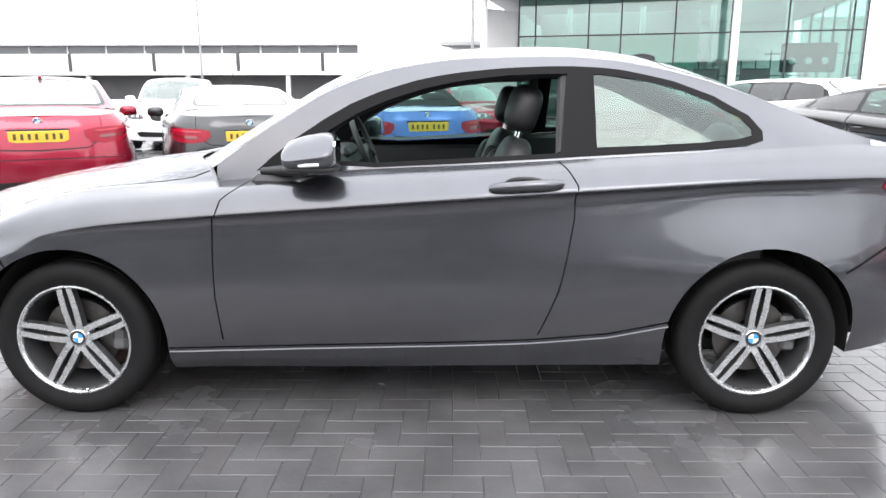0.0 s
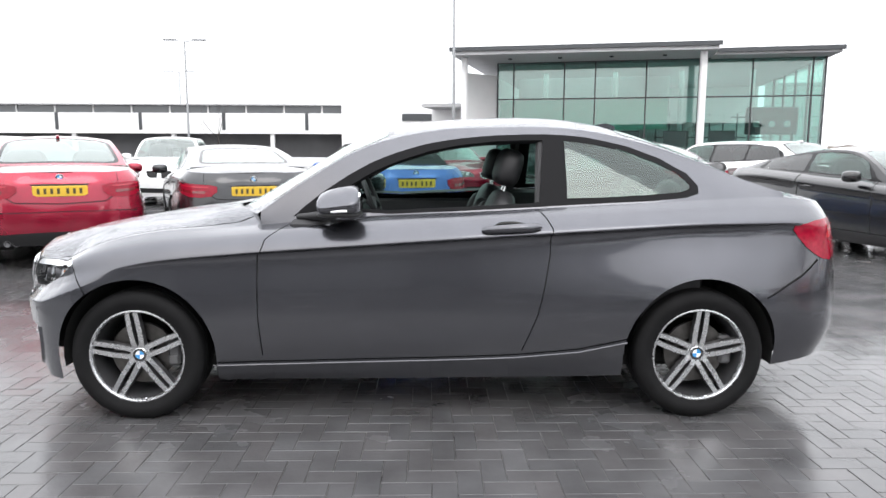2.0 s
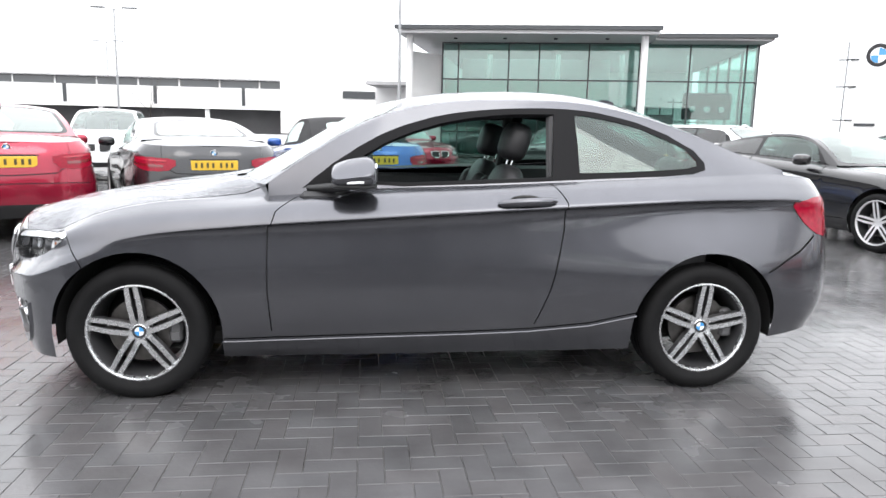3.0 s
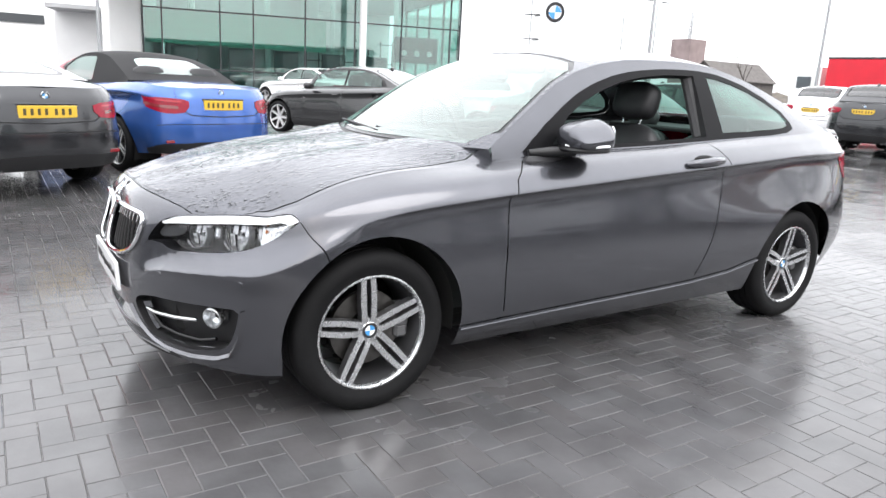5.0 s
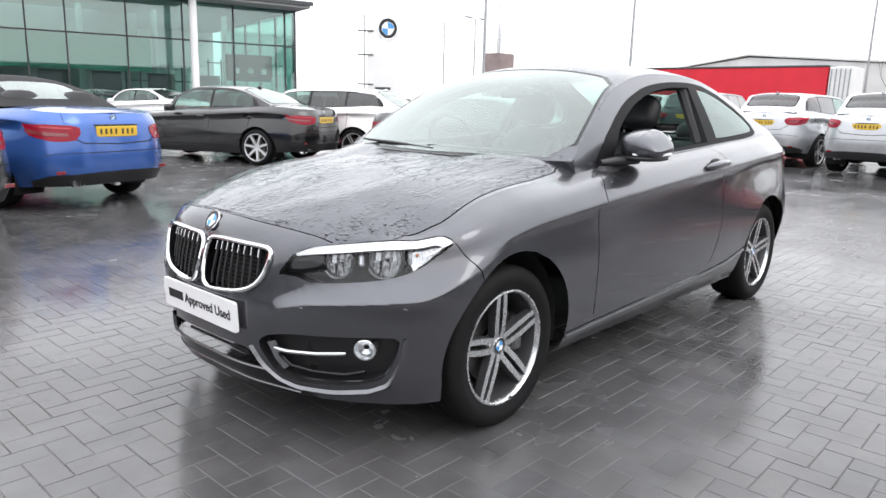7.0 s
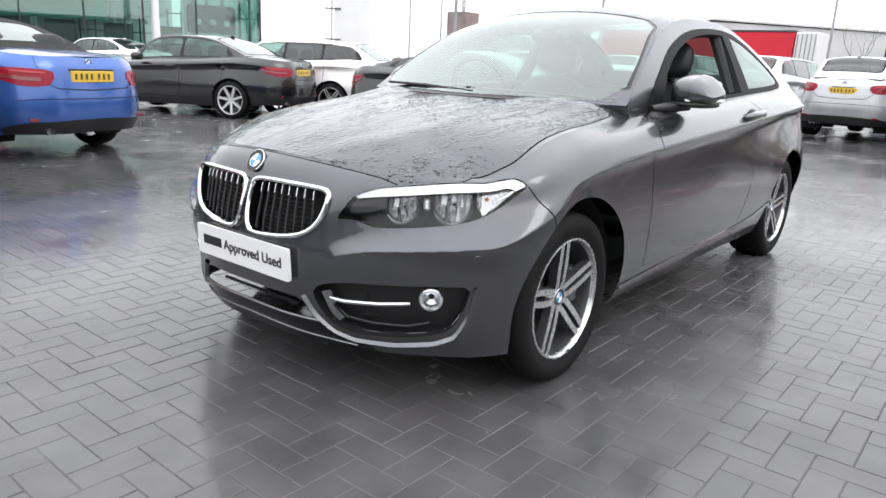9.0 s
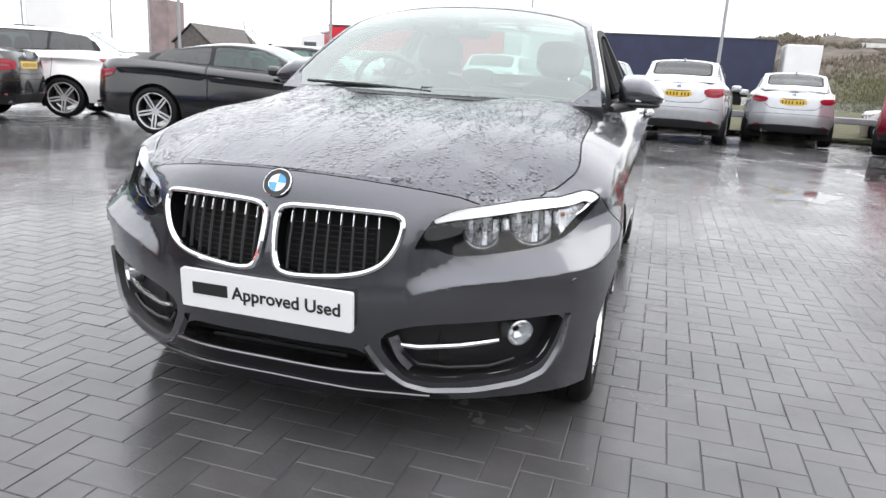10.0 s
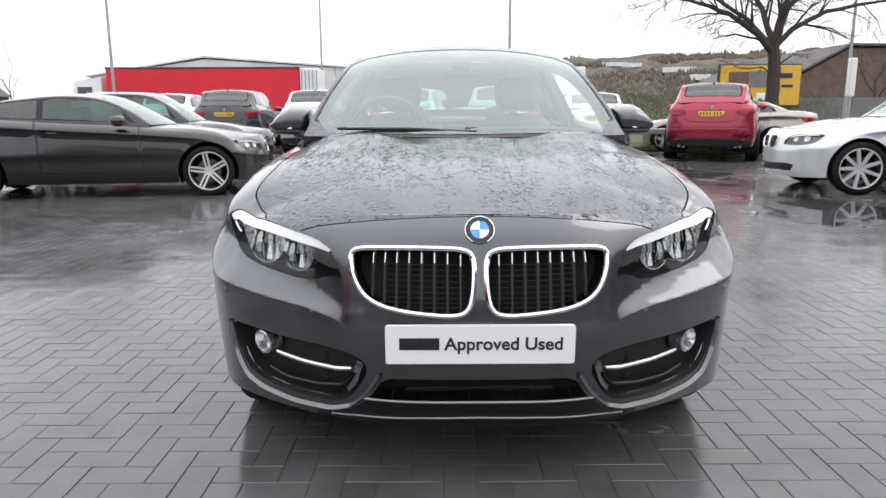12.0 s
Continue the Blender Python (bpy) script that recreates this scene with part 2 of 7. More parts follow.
class Shape:
    """The wrap surface of a car's lower body: W(l, v), l along the plan from the nose's middle to the tail's, v up the rows."""

    def __init__(self, fo=.79, wb=2.69, ro=.88, half=.888, zs=1.0, zo=0.0, boxy=0.0):
        x = np.interp(PLAN_X, [-.79, 0, 2.69, 3.57], [-fo, 0, wb, wb + ro])
        y = np.array(PLAN_Y) * half / .888
        if boxy:  # a squarer tail, as estates and off-roaders have
            y[13] -= .06 * boxy
            y[14] -= .12 * boxy
            x[14] += .02 * boxy
        step = np.hypot(np.diff(x), np.diff(y))
        k = np.concatenate([[0], np.cumsum(step)])
        e = self.end = k[-1]
        self.k = np.concatenate([-k[2:0:-1], k, 2 * e - k[-2:-4:-1]])
        wide = lambda v, s=1: np.concatenate([s * v[2:0:-1], v, s * v[-2:-4:-1]])
        self.x, self.y = wide(x), wide(y, -1)
        self.z = [wide(np.array(r) * zs + zo) for r in ROW_Z]
        self.i = [wide(np.array(r)) for r in ROW_IN]
        self.table = None
        self.ledges = []  # shelves: (l, v, depth), drawn in above the line and easing out again higher up
        self.creases = []  # sharp feature lines: (l, v, height, width)

    def plan(self, l):
        h = 1e-3
        x, y = curve(self.k, self.x, l), curve(self.k, self.y, l)
        tx = curve(self.k, self.x, l + h) - curve(self.k, self.x, l - h)
        ty = curve(self.k, self.y, l + h) - curve(self.k, self.y, l - h)
        n = np.hypot(tx, ty)
        return x, y, ty / n, -tx / n

    def __call__(self, uv):
        l, v = np.asarray(uv, float)[:, 0], np.clip(np.asarray(uv, float)[:, 1] / ROW_STEP, 0, 6)
        x, y, nx, ny = self.plan(l)
        zs = np.array([curve(self.k, r, l, True) for r in self.z])
        ins = np.array([curve(self.k, r, l) for r in self.i])
        j = np.clip(np.floor(v).astype(int), 0, 5)
        t = v - j
        a = np.arange(len(l))

        def up(rows):
            p0, p1, p2, p3 = rows[np.maximum(j - 1, 0), a], rows[j, a], rows[j + 1, a], rows[np.minimum(j + 2, 6), a]
            return p1 + .5 * t * (p2 - p0 + t * (2 * p0 - 5 * p1 + 4 * p2 - p3 + t * (3 * (p1 - p2) + p3 - p0)))
        o, z = up(ins), up(zs)
        for cl, cv, ch, cw in self.creases:
            o = o - np.interp(l, cl, ch) * np.exp(-np.abs(v * ROW_STEP - np.interp(l, cl, cv)) / cw)
        for cl, cv, ch in self.ledges:
            d = v * ROW_STEP - np.interp(l, cl, cv)
            o = o + np.interp(l, cl, ch) * np.interp(d, [0, .060, .075, .090, .14, .22, .30, .38], [0, .80, .95, 1, 1, .66, .22, 0])
        return np.stack([x - nx * o, y - ny * o, z], 1)

    def find(self, place, axes, lo=0.0, hi=1.0):
        """The (l, v) whose two coordinates along the axes are the given ones, between two shares of the length."""
        if self.table is None:
            l, v = np.meshgrid(np.linspace(0, self.end, 260), np.linspace(0, 6 * ROW_STEP, 90), indexing="ij")
            self.uv = np.stack([l.ravel(), v.ravel()], 1)
            self.table = self(self.uv)
        ok = (self.uv[:, 0] >= lo * self.end) & (self.uv[:, 0] <= hi * self.end)
        d = (self.table[:, axes[0]] - place[0])**2 + (self.table[:, axes[1]] - place[1])**2
        d[~ok] = 9
        uv = self.uv[np.argmin(d)].copy()
        for _ in range(4):
            h = 1e-4
            p = self(np.array([uv, uv + [h, 0], uv + [0, h]]))[:, list(axes)]
            jac = np.stack([(p[1] - p[0]) / h, (p[2] - p[0]) / h], 1)
            if abs(np.linalg.det(jac)) < .05:
                break
            step = np.clip(np.linalg.solve(jac, np.array(place) - p[0]), -.05, .05)
            uv = np.clip(uv + step, [0, 0], [self.end, 6 * ROW_STEP])
        return uv

    def side(self, points):
        return np.array([self.find(p, (0, 2), .14, .87) for p in points])

    def front(self, points):
        return np.array([self.find(p, (1, 2), 0, .3) for p in points])

    def rear(self, points):
        return np.array([self.find(p, (1, 2), .75, 1) for p in points])

    def edge_at(self, x):
        """Where along the plan the upper edge is at x, on the flank."""
        l = np.linspace(.1 * self.end, .93 * self.end, 400)
        p = self(np.stack([l, np.full(400, 6 * ROW_STEP)], 1))
        return np.interp(x, p[:, 0], l)


class Deck:
    """A bonnet or boot lid between the wrap's upper edges, with a crowned middle."""

    def __init__(self, shape, la, lb, mid, fold=0.0, heel=0.0):
        self.heel = heel
        self.s, self.la, self.lb, self.mid, self.fold = shape, la, lb, np.array(mid, float), fold

    def __call__(self, uv):
        p, q = np.asarray(uv, float)[:, 0], np.asarray(uv, float)[:, 1]
        e = self.s(np.stack([self.la + (self.lb - self.la) * p, np.full(len(p), 6 * ROW_STEP)], 1))
        k = np.linspace(0, 1, len(self.mid))
        cx, cz = curve(k, self.mid[:, 0], p), curve(k, self.mid[:, 1], p)
        w, a = 1 - q**2, np.abs(q)
        z = e[:, 2] + (cz - e[:, 2]) * (1 - a**(3.3 - .9 * np.clip(p, 0, 1)))
        z = z + self.fold * (np.exp(-((a - .52) / .10)**2) - .6 * np.exp(-((a - .30) / .16)**2)) * np.clip(4 * p, 0, 1)
        rise = np.clip((p - .70) / .30, 0, 1)
        z = z + self.heel * rise**2 * (3 - 2 * rise) * np.clip((a - .30) / .4, 0, 1) * (1 - np.clip(a, 0, 1)**9)
        return np.stack([e[:, 0] + (cx - e[:, 0]) * w, -e[:, 1] * q, z], 1)


class Roof:
    """Windscreen, roof and rear window between the two roof rails."""

    def __init__(self, rail, mid, limit=False):
        self.limit = limit
        self.rail, self.mid = np.array(rail, float), np.array(mid, float)
        self.k = np.arange(len(rail), dtype=float)

    def __call__(self, uv):
        p, q = np.asarray(uv, float)[:, 0], np.asarray(uv, float)[:, 1]
        rx, ry, rz = (curve(self.k, self.rail[:, i], p, self.limit) for i in range(3))
        cx, cz = curve(self.k, self.mid[:, 0], p, self.limit), curve(self.k, self.mid[:, 1], p, self.limit)
        return np.stack([rx + (cx - rx) * (1 - q**2), -ry * q, rz + (cz - rz) * (1 - np.abs(q)**2.4)], 1)


class Flank:
    """Side windows and pillars, from the wrap's upper edge to the rail: u is x, v the share of the height."""

    def __init__(self, shape, rail, bulge=.006, limit=False):
        self.limit = limit
        self.s, self.rail, self.bulge = shape, np.array(rail, float), bulge
        l = np.linspace(.1 * shape.end, .93 * shape.end, 300)
        self.low = shape(np.stack([l, np.full(300, 6 * ROW_STEP)], 1))

    def base(self, x):
        return np.interp(x, self.low[:, 0], self.low[:, 1]), np.interp(x, self.low[:, 0], self.low[:, 2])

    def top(self, x):
        k = self.rail[:, 0]
        return curve(k, self.rail[:, 1], x, self.limit), curve(k, self.rail[:, 2], x, self.limit)

    def __call__(self, uv):
        x, r = np.asarray(uv, float)[:, 0], np.asarray(uv, float)[:, 1]
        (yb, zb), (yt, zt) = self.base(x), self.top(x)
        y = yb + (yt - yb) * r - self.bulge * np.sin(np.pi * np.clip(r, 0, 1)) * np.clip((zt - zb) / .25, 0, 1)
        return np.stack([x, y, zb + (zt - zb) * r], 1)

    def at(self, points):
        """The (u, v) of places given as (x, z)."""
        x, z = np.array(points, float).T
        zb, zt = self.base(x)[1], self.top(x)[1]
        return np.stack([x, (z - zb) / np.maximum(zt - zb, .02)], 1)


HERO_RAIL = [(.565, -.722, .985), (.80, -.672, 1.148), (1.06, -.608, 1.295), (1.36, -.565, 1.376), (1.75, -.548, 1.405),
             (2.1, -.548, 1.396), (2.42, -.562, 1.336), (2.7, -.598, 1.246), (2.95, -.645, 1.146), (3.13, -.685, 1.085)]
HERO_MID = [(.36, .985), (.70, 1.178), (1.01, 1.350), (1.34, 1.438), (1.75, 1.468), (2.1, 1.460), (2.45, 1.396), (2.75, 1.283),
            (2.98, 1.17), (3.13, 1.095)]


# ---- mesh helpers ----
def mesh_object(name, verts, faces, mat, parent=None, label="", normals=None, smooth=True):
    me = bpy.data.meshes.new(name)
    me.from_pydata([tuple(map(float, v)) for v in verts], [], [tuple(map(int, f)) for f in faces])
    if mat:
        me.materials.append(mat)
    if smooth:
        me.polygons.foreach_set("use_smooth", [True] * len(me.polygons))
    if normals is not None:
        me.normals_split_custom_set_from_vertices([tuple(map(float, n)) for n in normals])
    ob = new(name, me)
    ob.parent = parent
    if label:
        tagged(ob, label)
    return ob


def thing(name, label, category, m=None, group="", kind=""):
    ob = tagged(new(name), label, category, group, kind)
    ob.empty_display_size = .1
    if m is not None:
        ob.matrix_world = m
    return ob


class Geo:
    """Collects plain pieces into one mesh."""

    def __init__(self):
        self.v, self.f = [], []

    def add(self, verts, faces):
        n = len(self.v)
        self.v += [tuple(v) for v in verts]
        self.f += [tuple(i + n for i in f) for f in faces]
        return self

    def box(self, c, s, bevel=0.0, turn=0.0, m=None):
        """A box with chamfered edges: centre, full sizes, chamfer, degrees about z."""
        h = [max(a / 2, 1e-4) for a in s]
        b = min(bevel, min(h) * .9)
        vs, fs = [], []
        if b <= 0:
            vs = [(x * h[0], y * h[1], z * h[2]) for x in (-1, 1) for y in (-1, 1) for z in (-1, 1)]
            fs = [(0, 1, 3, 2), (4, 6, 7, 5), (0, 4, 5, 1), (2, 3, 7, 6), (0, 2, 6, 4), (1, 5, 7, 3)]
        else:
            idx = {}
            for x in (-1, 1):
                for y in (-1, 1):
                    for z in (-1, 1):
                        for a in range(3):
                            p = [x * h[0], y * h[1], z * h[2]]
                            for o in range(3):
                                if o != a:
                                    p[o] -= (x, y, z)[o] * b
                            idx[x, y, z, a] = len(vs)
                            vs.append(tuple(p))
            for a in range(3):
                o1, o2 = (a + 1) % 3, (a + 2) % 3
                for s1 in (-1, 1):
                    q = []
                    for t1, t2 in ((-1, -1), (1, -1), (1, 1), (-1, 1)):
                        k = [0, 0, 0]
                        k[a], k[o1], k[o2] = s1, t1, t2
                        q.append(idx[(*k, a)])
                    fs.append(tuple(q if s1 > 0 else q[::-1]))
                for s1 in (-1, 1):
                    for s2 in (-1, 1):
                        k0, k1 = [0, 0, 0], [0, 0, 0]
                        k0[a], k1[a] = -1, 1
                        k0[o1] = k1[o1] = s1
                        k0[o2] = k1[o2] = s2
                        q = [idx[(*k0, o1)], idx[(*k1, o1)], idx[(*k1, o2)], idx[(*k0, o2)]]
                        fs.append(tuple(q if s1 * s2 < 0 else q[::-1]))
            for x in (-1, 1):
                for y in (-1, 1):
                    for z in (-1, 1):
                        q = [idx[x, y, z, a] for a in range(3)]
                        fs.append(tuple(q if x * y * z > 0 else q[::-1]))
        c0, s0 = math.cos(radians(turn)), math.sin(radians(turn))
        vs = [(c[0] + x * c0 - y * s0, c[1] + x * s0 + y * c0, c[2] + z) for x, y, z in vs]
        if m is not None:
            vs = [tuple(m @ Vector(v)) for v in vs]
        return self.add(vs, fs)

    def lathe(self, profile, segments=32, centre=(0, 0, 0), axis="y", arc=360.0, start=0.0):
        """Turns (radius, height) pairs about an axis."""
        vs, fs = [], []
        full = arc >= 360
        steps = segments if full else segments + 1
        for i in range(steps):
            a = radians(start + arc * i / segments)
            for r, h in profile:
                p = (r * math.cos(a), h, r * math.sin(a)) if axis == "y" else (r * math.cos(a), r * math.sin(a), h) if axis == "z" else (h, r * math.cos(a), r * math.sin(a))
                vs.append(tuple(p[k] + centre[k] for k in range(3)))
        n = len(profile)
        for i in range(segments):
            j = (i + 1) % steps
            for k in range(n - 1):
                fs.append((i * n + k, i * n + k + 1, j * n + k + 1, j * n + k))
        return self.add(vs, fs)

    def tube(self, points, radius, sides=8, closed=False, caps=True):
        """A round bar along points; radius: a number or one for each point."""
        pts = [Vector(p) for p in points]
        n = len(pts)
        rad = [radius] * n if isinstance(radius, (int, float)) else radius
        vs, fs, up = [], [], None
        for i, p in enumerate(pts):
            a = pts[(i - 1) % n] if closed or i else p
            b = pts[(i + 1) % n] if closed or i < n - 1 else p
            t = (b - a).normalized()
            if up is None:
                up = t.orthogonal().normalized()
            up = (up - t * up.dot(t)).normalized()
            side = t.cross(up)
            for k in range(sides):
                w = 2 * math.pi * k / sides
                vs.append(p + (up * math.cos(w) + side * math.sin(w)) * rad[i])
        for i in range(n if closed else n - 1):
            j = (i + 1) % n
            for k in range(sides):
                k2 = (k + 1) % sides
                fs.append((i * sides + k, i * sides + k2, j * sides + k2, j * sides + k))
        if caps and not closed:
            fs += [tuple(range(sides - 1, -1, -1)), tuple(range((n - 1) * sides, n * sides))]
        return self.add(vs, fs)

    def prism(self, outline, low, high, axis="z", m=None):
        """An outline of two coordinates, drawn out along an axis."""
        n = len(outline)
        put = {"z": lambda a, b, c: (a, b, c), "y": lambda a, b, c: (a, c, b), "x": lambda a, b, c: (c, a, b)}[axis]
        vs = [put(a, b, low) for a, b in outline] + [put(a, b, high) for a, b in outline]
        if m is not None:
            vs = [tuple(m @ Vector(v)) for v in vs]
        fs = [tuple(range(n - 1, -1, -1)), tuple(range(n, 2 * n))] + [(i, (i + 1) % n, n + (i + 1) % n, n + i) for i in range(n)]
        return self.add(vs, fs)

    def grid(self, fn, us, ws, closed=False):
        vs = [fn(u, w) for u in us for w in ws]
        n = len(ws)
        fs = [(i * n + j, (i + 1) * n + j, (i + 1) * n + j + 1, i * n + j + 1) for i in range(len(us) - 1) for j in range(n - 1)]
        return self.add(vs, fs)

    def out(self, name, mat, parent=None, label="", smooth=False, angle=40.0):
        ob = mesh_object(name, self.v, self.f, mat, parent, label, smooth=False)
        bm = bmesh.new()
        bm.from_mesh(ob.data)
        bmesh.ops.recalc_face_normals(bm, faces=bm.faces)
        if smooth:
            for f in bm.faces:
                f.smooth = True
            for e in bm.edges:
                if len(e.link_faces) == 2 and e.calc_face_angle(0) > radians(angle):
                    e.smooth = False
        bm.to_mesh(ob.data)
        bm.free()
        return ob


def inside(points, poly):
    """Which of the points lie in the polygon."""
    x, y = points[:, 0], points[:, 1]
    hit = np.zeros(len(points), bool)
    px, py = poly[:, 0], poly[:, 1]
    for i in range(len(poly)):
        j = i - 1
        cross = (py[i] > y) != (py[j] > y)
        with np.errstate(divide="ignore", invalid="ignore"):
            xs = (px[j] - px[i]) * (y - py[i]) / (py[j] - py[i]) + px[i]
        hit ^= cross & (x < xs)
    return hit


def dense(poly, step, closed=True):
    poly = np.asarray(poly, float)
    out = []
    n = len(poly)
    for i in range(n if closed else n - 1):
        a, b = poly[i], poly[(i + 1) % n]
        k = max(1, int(np.ceil(np.linalg.norm(b - a) / step)))
        out += [a + (b - a) * t / k for t in range(k)]
    if not closed:
        out.append(poly[-1])
    return np.array(out)


def rounded(poly, turns=2):
    """Cuts the corners of a closed outline (Chaikin)."""
    p = np.asarray(poly, float)
    for _ in range(turns):
        q = np.roll(p, -1, 0)
        p = np.stack([.75 * p + .25 * q, .25 * p + .75 * q], 1).reshape(-1, 2)
    return p


def eased(poly, r, steps=4):
    """Rounds the corners of a closed outline with about the radius r, and leaves its edges straight."""
    p = np.asarray(poly, float)
    n, out = len(p), []
    for i in range(n):
        a, b, c = p[i - 1], p[i], p[(i + 1) % n]
        da, dc = np.linalg.norm(a - b), np.linalg.norm(c - b)
        s, e = b + (a - b) * min(.45, r / da), b + (c - b) * min(.45, r / dc)
        for t in np.linspace(0, 1, steps):
            out.append((1 - t)**2 * s + 2 * t * (1 - t) * b + t**2 * e)
    return np.array(out)


def strip(line, width):
    """A narrow outline along a line: a shut line."""
    p = dense(line, .04, False)
    t = np.gradient(p, axis=0)
    t /= np.linalg.norm(t, axis=1)[:, None] + 1e-9
    n = np.stack([-t[:, 1], t[:, 0]], 1) * width / 2
    return np.concatenate([p + n, (p - n)[::-1]])


def patch(surface, field, step, regions, out, scale=(1, 1), fine=None):
    """Triangulates the field (an outline in the surface's parameters) so that the regions' outlines are exact edges.
    regions: (name, outline), later ones over earlier ones. out: name of the rest.
    fine: a box (u0, v0, u1, v1, step) with a denser net. Returns {name: (verts, faces, normals)}."""
    from mathutils.geometry import delaunay_2d_cdt
    sc = np.array(scale, float)
    field = np.asarray(field, float) * sc
    regions = [(n, np.asarray(p, float) * sc) for n, p in regions]
    pts, edges = [], []
    for poly in [field] + [p for _, p in regions]:
        d = dense(poly, step * .6)
        b = len(pts)
        pts += list(d)
        edges += [(b + i, b + (i + 1) % len(d)) for i in range(len(d))]
    lo, hi = field.min(0), field.max(0)
    gx, gy = np.meshgrid(np.arange(lo[0] + step / 2, hi[0], step), np.arange(lo[1] + step / 2, hi[1], step), indexing="ij")
    g = np.stack([gx.ravel(), gy.ravel()], 1)
    g = g[inside(g, field)]
    near = np.array(pts)
    keep = np.ones(len(g), bool)
    for i in range(0, len(g), 400):
        d2 = ((g[i:i + 400, None] - near[None])**2).sum(2).min(1)
        keep[i:i + 400] = d2 > (step * .35)**2
    g = g[keep]
    if fine is not None:
        u0, v0, u1, v1, fs = fine
        gx, gy = np.meshgrid(np.arange(u0, u1, fs), np.arange(v0, v1, fs), indexing="ij")
        f = np.stack([gx.ravel(), gy.ravel()], 1)
        keep = np.ones(len(f), bool)
        for i in range(0, len(f), 400):
            keep[i:i + 400] = ((f[i:i + 400, None] - near[None])**2).sum(2).min(1) > (fs * .4)**2
        g = np.concatenate([g[(g[:, 0] < u0) | (g[:, 0] > u1) | (g[:, 1] < v0) | (g[:, 1] > v1)], f[keep]])
    pts += list(g)
    co, _, faces, _, _, _ = delaunay_2d_cdt([Vector(p) for p in pts], edges, [], 0, 1e-6)
    co = np.array([tuple(c) for c in co])
    faces = np.array([f for f in faces if len(f) == 3])
    cen = co[faces].mean(1)
    kind = np.full(len(faces), -2)
    kind[inside(cen, field)] = -1
    for i, (_, p) in enumerate(regions):
        kind[inside(cen, p) & (kind > -2)] = i
    uv = co / sc
    place = surface(uv)
    h = 2e-4
    du = surface(uv + np.array([h, 0])) - surface(uv - np.array([h, 0]))
    dv = surface(uv + np.array([0, h])) - surface(uv - np.array([0, h]))
    nrm = np.cross(du, dv)
    ln = np.linalg.norm(nrm, axis=1)
    nrm /= np.maximum(ln, 1e-12)[:, None]
    mid = place.mean(0) * np.array([1, 0, 1])
    made = {}
    names = {-1: out, **{i: n for i, (n, _) in enumerate(regions)}}
    for name in set(names.values()):
        pick = np.isin(kind, [k for k, n in names.items() if n == name])
        if not pick.any():
            continue
        fs = faces[pick]
        used, inv = np.unique(fs, return_inverse=True)
        made[name] = (place[used], inv.reshape(-1, 3), nrm[used])
    return made


def mirrored(piece):
    v, f, n = piece
    k = np.array([1, -1, 1])
    return v * k, f[:, ::-1], n * k


def joined(*pieces):
    vs, fs, ns, b = [], [], [], 0
    for v, f, n in pieces:
        vs.append(v)
        fs.append(f + b)
        ns.append(n)
        b += len(v)
    return np.concatenate(vs), np.concatenate(fs), np.concatenate(ns)


def shifted(piece, by):
    v, f, n = piece
    return v + n * by, f, n


def panel(name, piece, mat, parent, label=""):
    v, f, n = piece
    return mesh_object(name, v, f, mat, parent, label, n)


# ---- parts that cars share ----
def many(name, pieces, parent, label="", smooth=True):
    """One mesh of several pieces, each with its own material."""
    vs, fs, mats, ids = [], [], [], []
    for geo, mat in pieces:
        b = len(vs)
        vs += geo.v
        fs += [tuple(i + b for i in f) for f in geo.f]
        if mat not in mats:
            mats.append(mat)
        ids += [mats.index(mat)] * len(geo.f)
    ob = mesh_object(name, vs, fs, None, parent, label, smooth=False)
    for m in mats:
        ob.data.materials.append(m)
    ob.data.polygons.foreach_set("material_index", ids)
    bm = bmesh.new()
    bm.from_mesh(ob.data)
    bmesh.ops.recalc_face_normals(bm, faces=bm.faces)
    if smooth:
        for f in bm.faces:
            f.smooth = True
        for e in bm.edges:
            if len(e.link_faces) == 2 and e.calc_face_angle(0) > radians(38):
                e.smooth = False
    bm.to_mesh(ob.data)
    bm.free()
    return ob


def frame_at(surface, uv, shift=0.0):
    """A pose on a surface: z along its normal, x along its first parameter."""
    h = 1e-3
    p, a, b = surface(np.array([uv, (uv[0] + h, uv[1]), (uv[0], uv[1] + h)]))
    x = Vector(a - p).normalized()
    n = x.cross(Vector(b - p)).normalized()
    y = n.cross(x)
    m = Matrix((x, y, n)).transposed().to_4x4()
    m.translation = Vector(p) + n * shift
    return m


def facing(m, share):
    """The same place, turned by a share towards the front of the car and kept upright."""
    n = (m.col[2].to_3d().normalized() * (1 - share) + Vector((-1, 0, 0)) * share).normalized()
    x = Vector((0, 0, 1)).cross(n).normalized()
    x = x if x.dot(m.col[0].to_3d()) > 0 else -x
    r = Matrix((x, n.cross(x), n)).transposed().to_4x4()
    r.translation = m.translation
    return r


def wall(surface, outline, near, far, step=.02):
    """The inner wall of an opening, from one depth to another."""
    uv = dense(outline, step)
    p = surface(uv)
    h = 1e-3
    n = np.cross(surface(uv + [h, 0]) - p, surface(uv + [0, h]) - p)
    n /= np.linalg.norm(n, axis=1)[:, None]
    k = len(uv)
    g = Geo()
    g.add([tuple(v) for v in p + n * near] + [tuple(v) for v in p + n * far], [(i, (i + 1) % k, k + (i + 1) % k, k + i) for i in range(k)])
    return g


def line_on(surface, line, shift, step=.03, closed=False):
    uv = dense(line, step, closed)
    p = surface(uv)
    h = 1e-3
    n = np.cross(surface(uv + [h, 0]) - p, surface(uv + [0, h]) - p)
    n /= np.linalg.norm(n, axis=1)[:, None]
    return p + n * shift


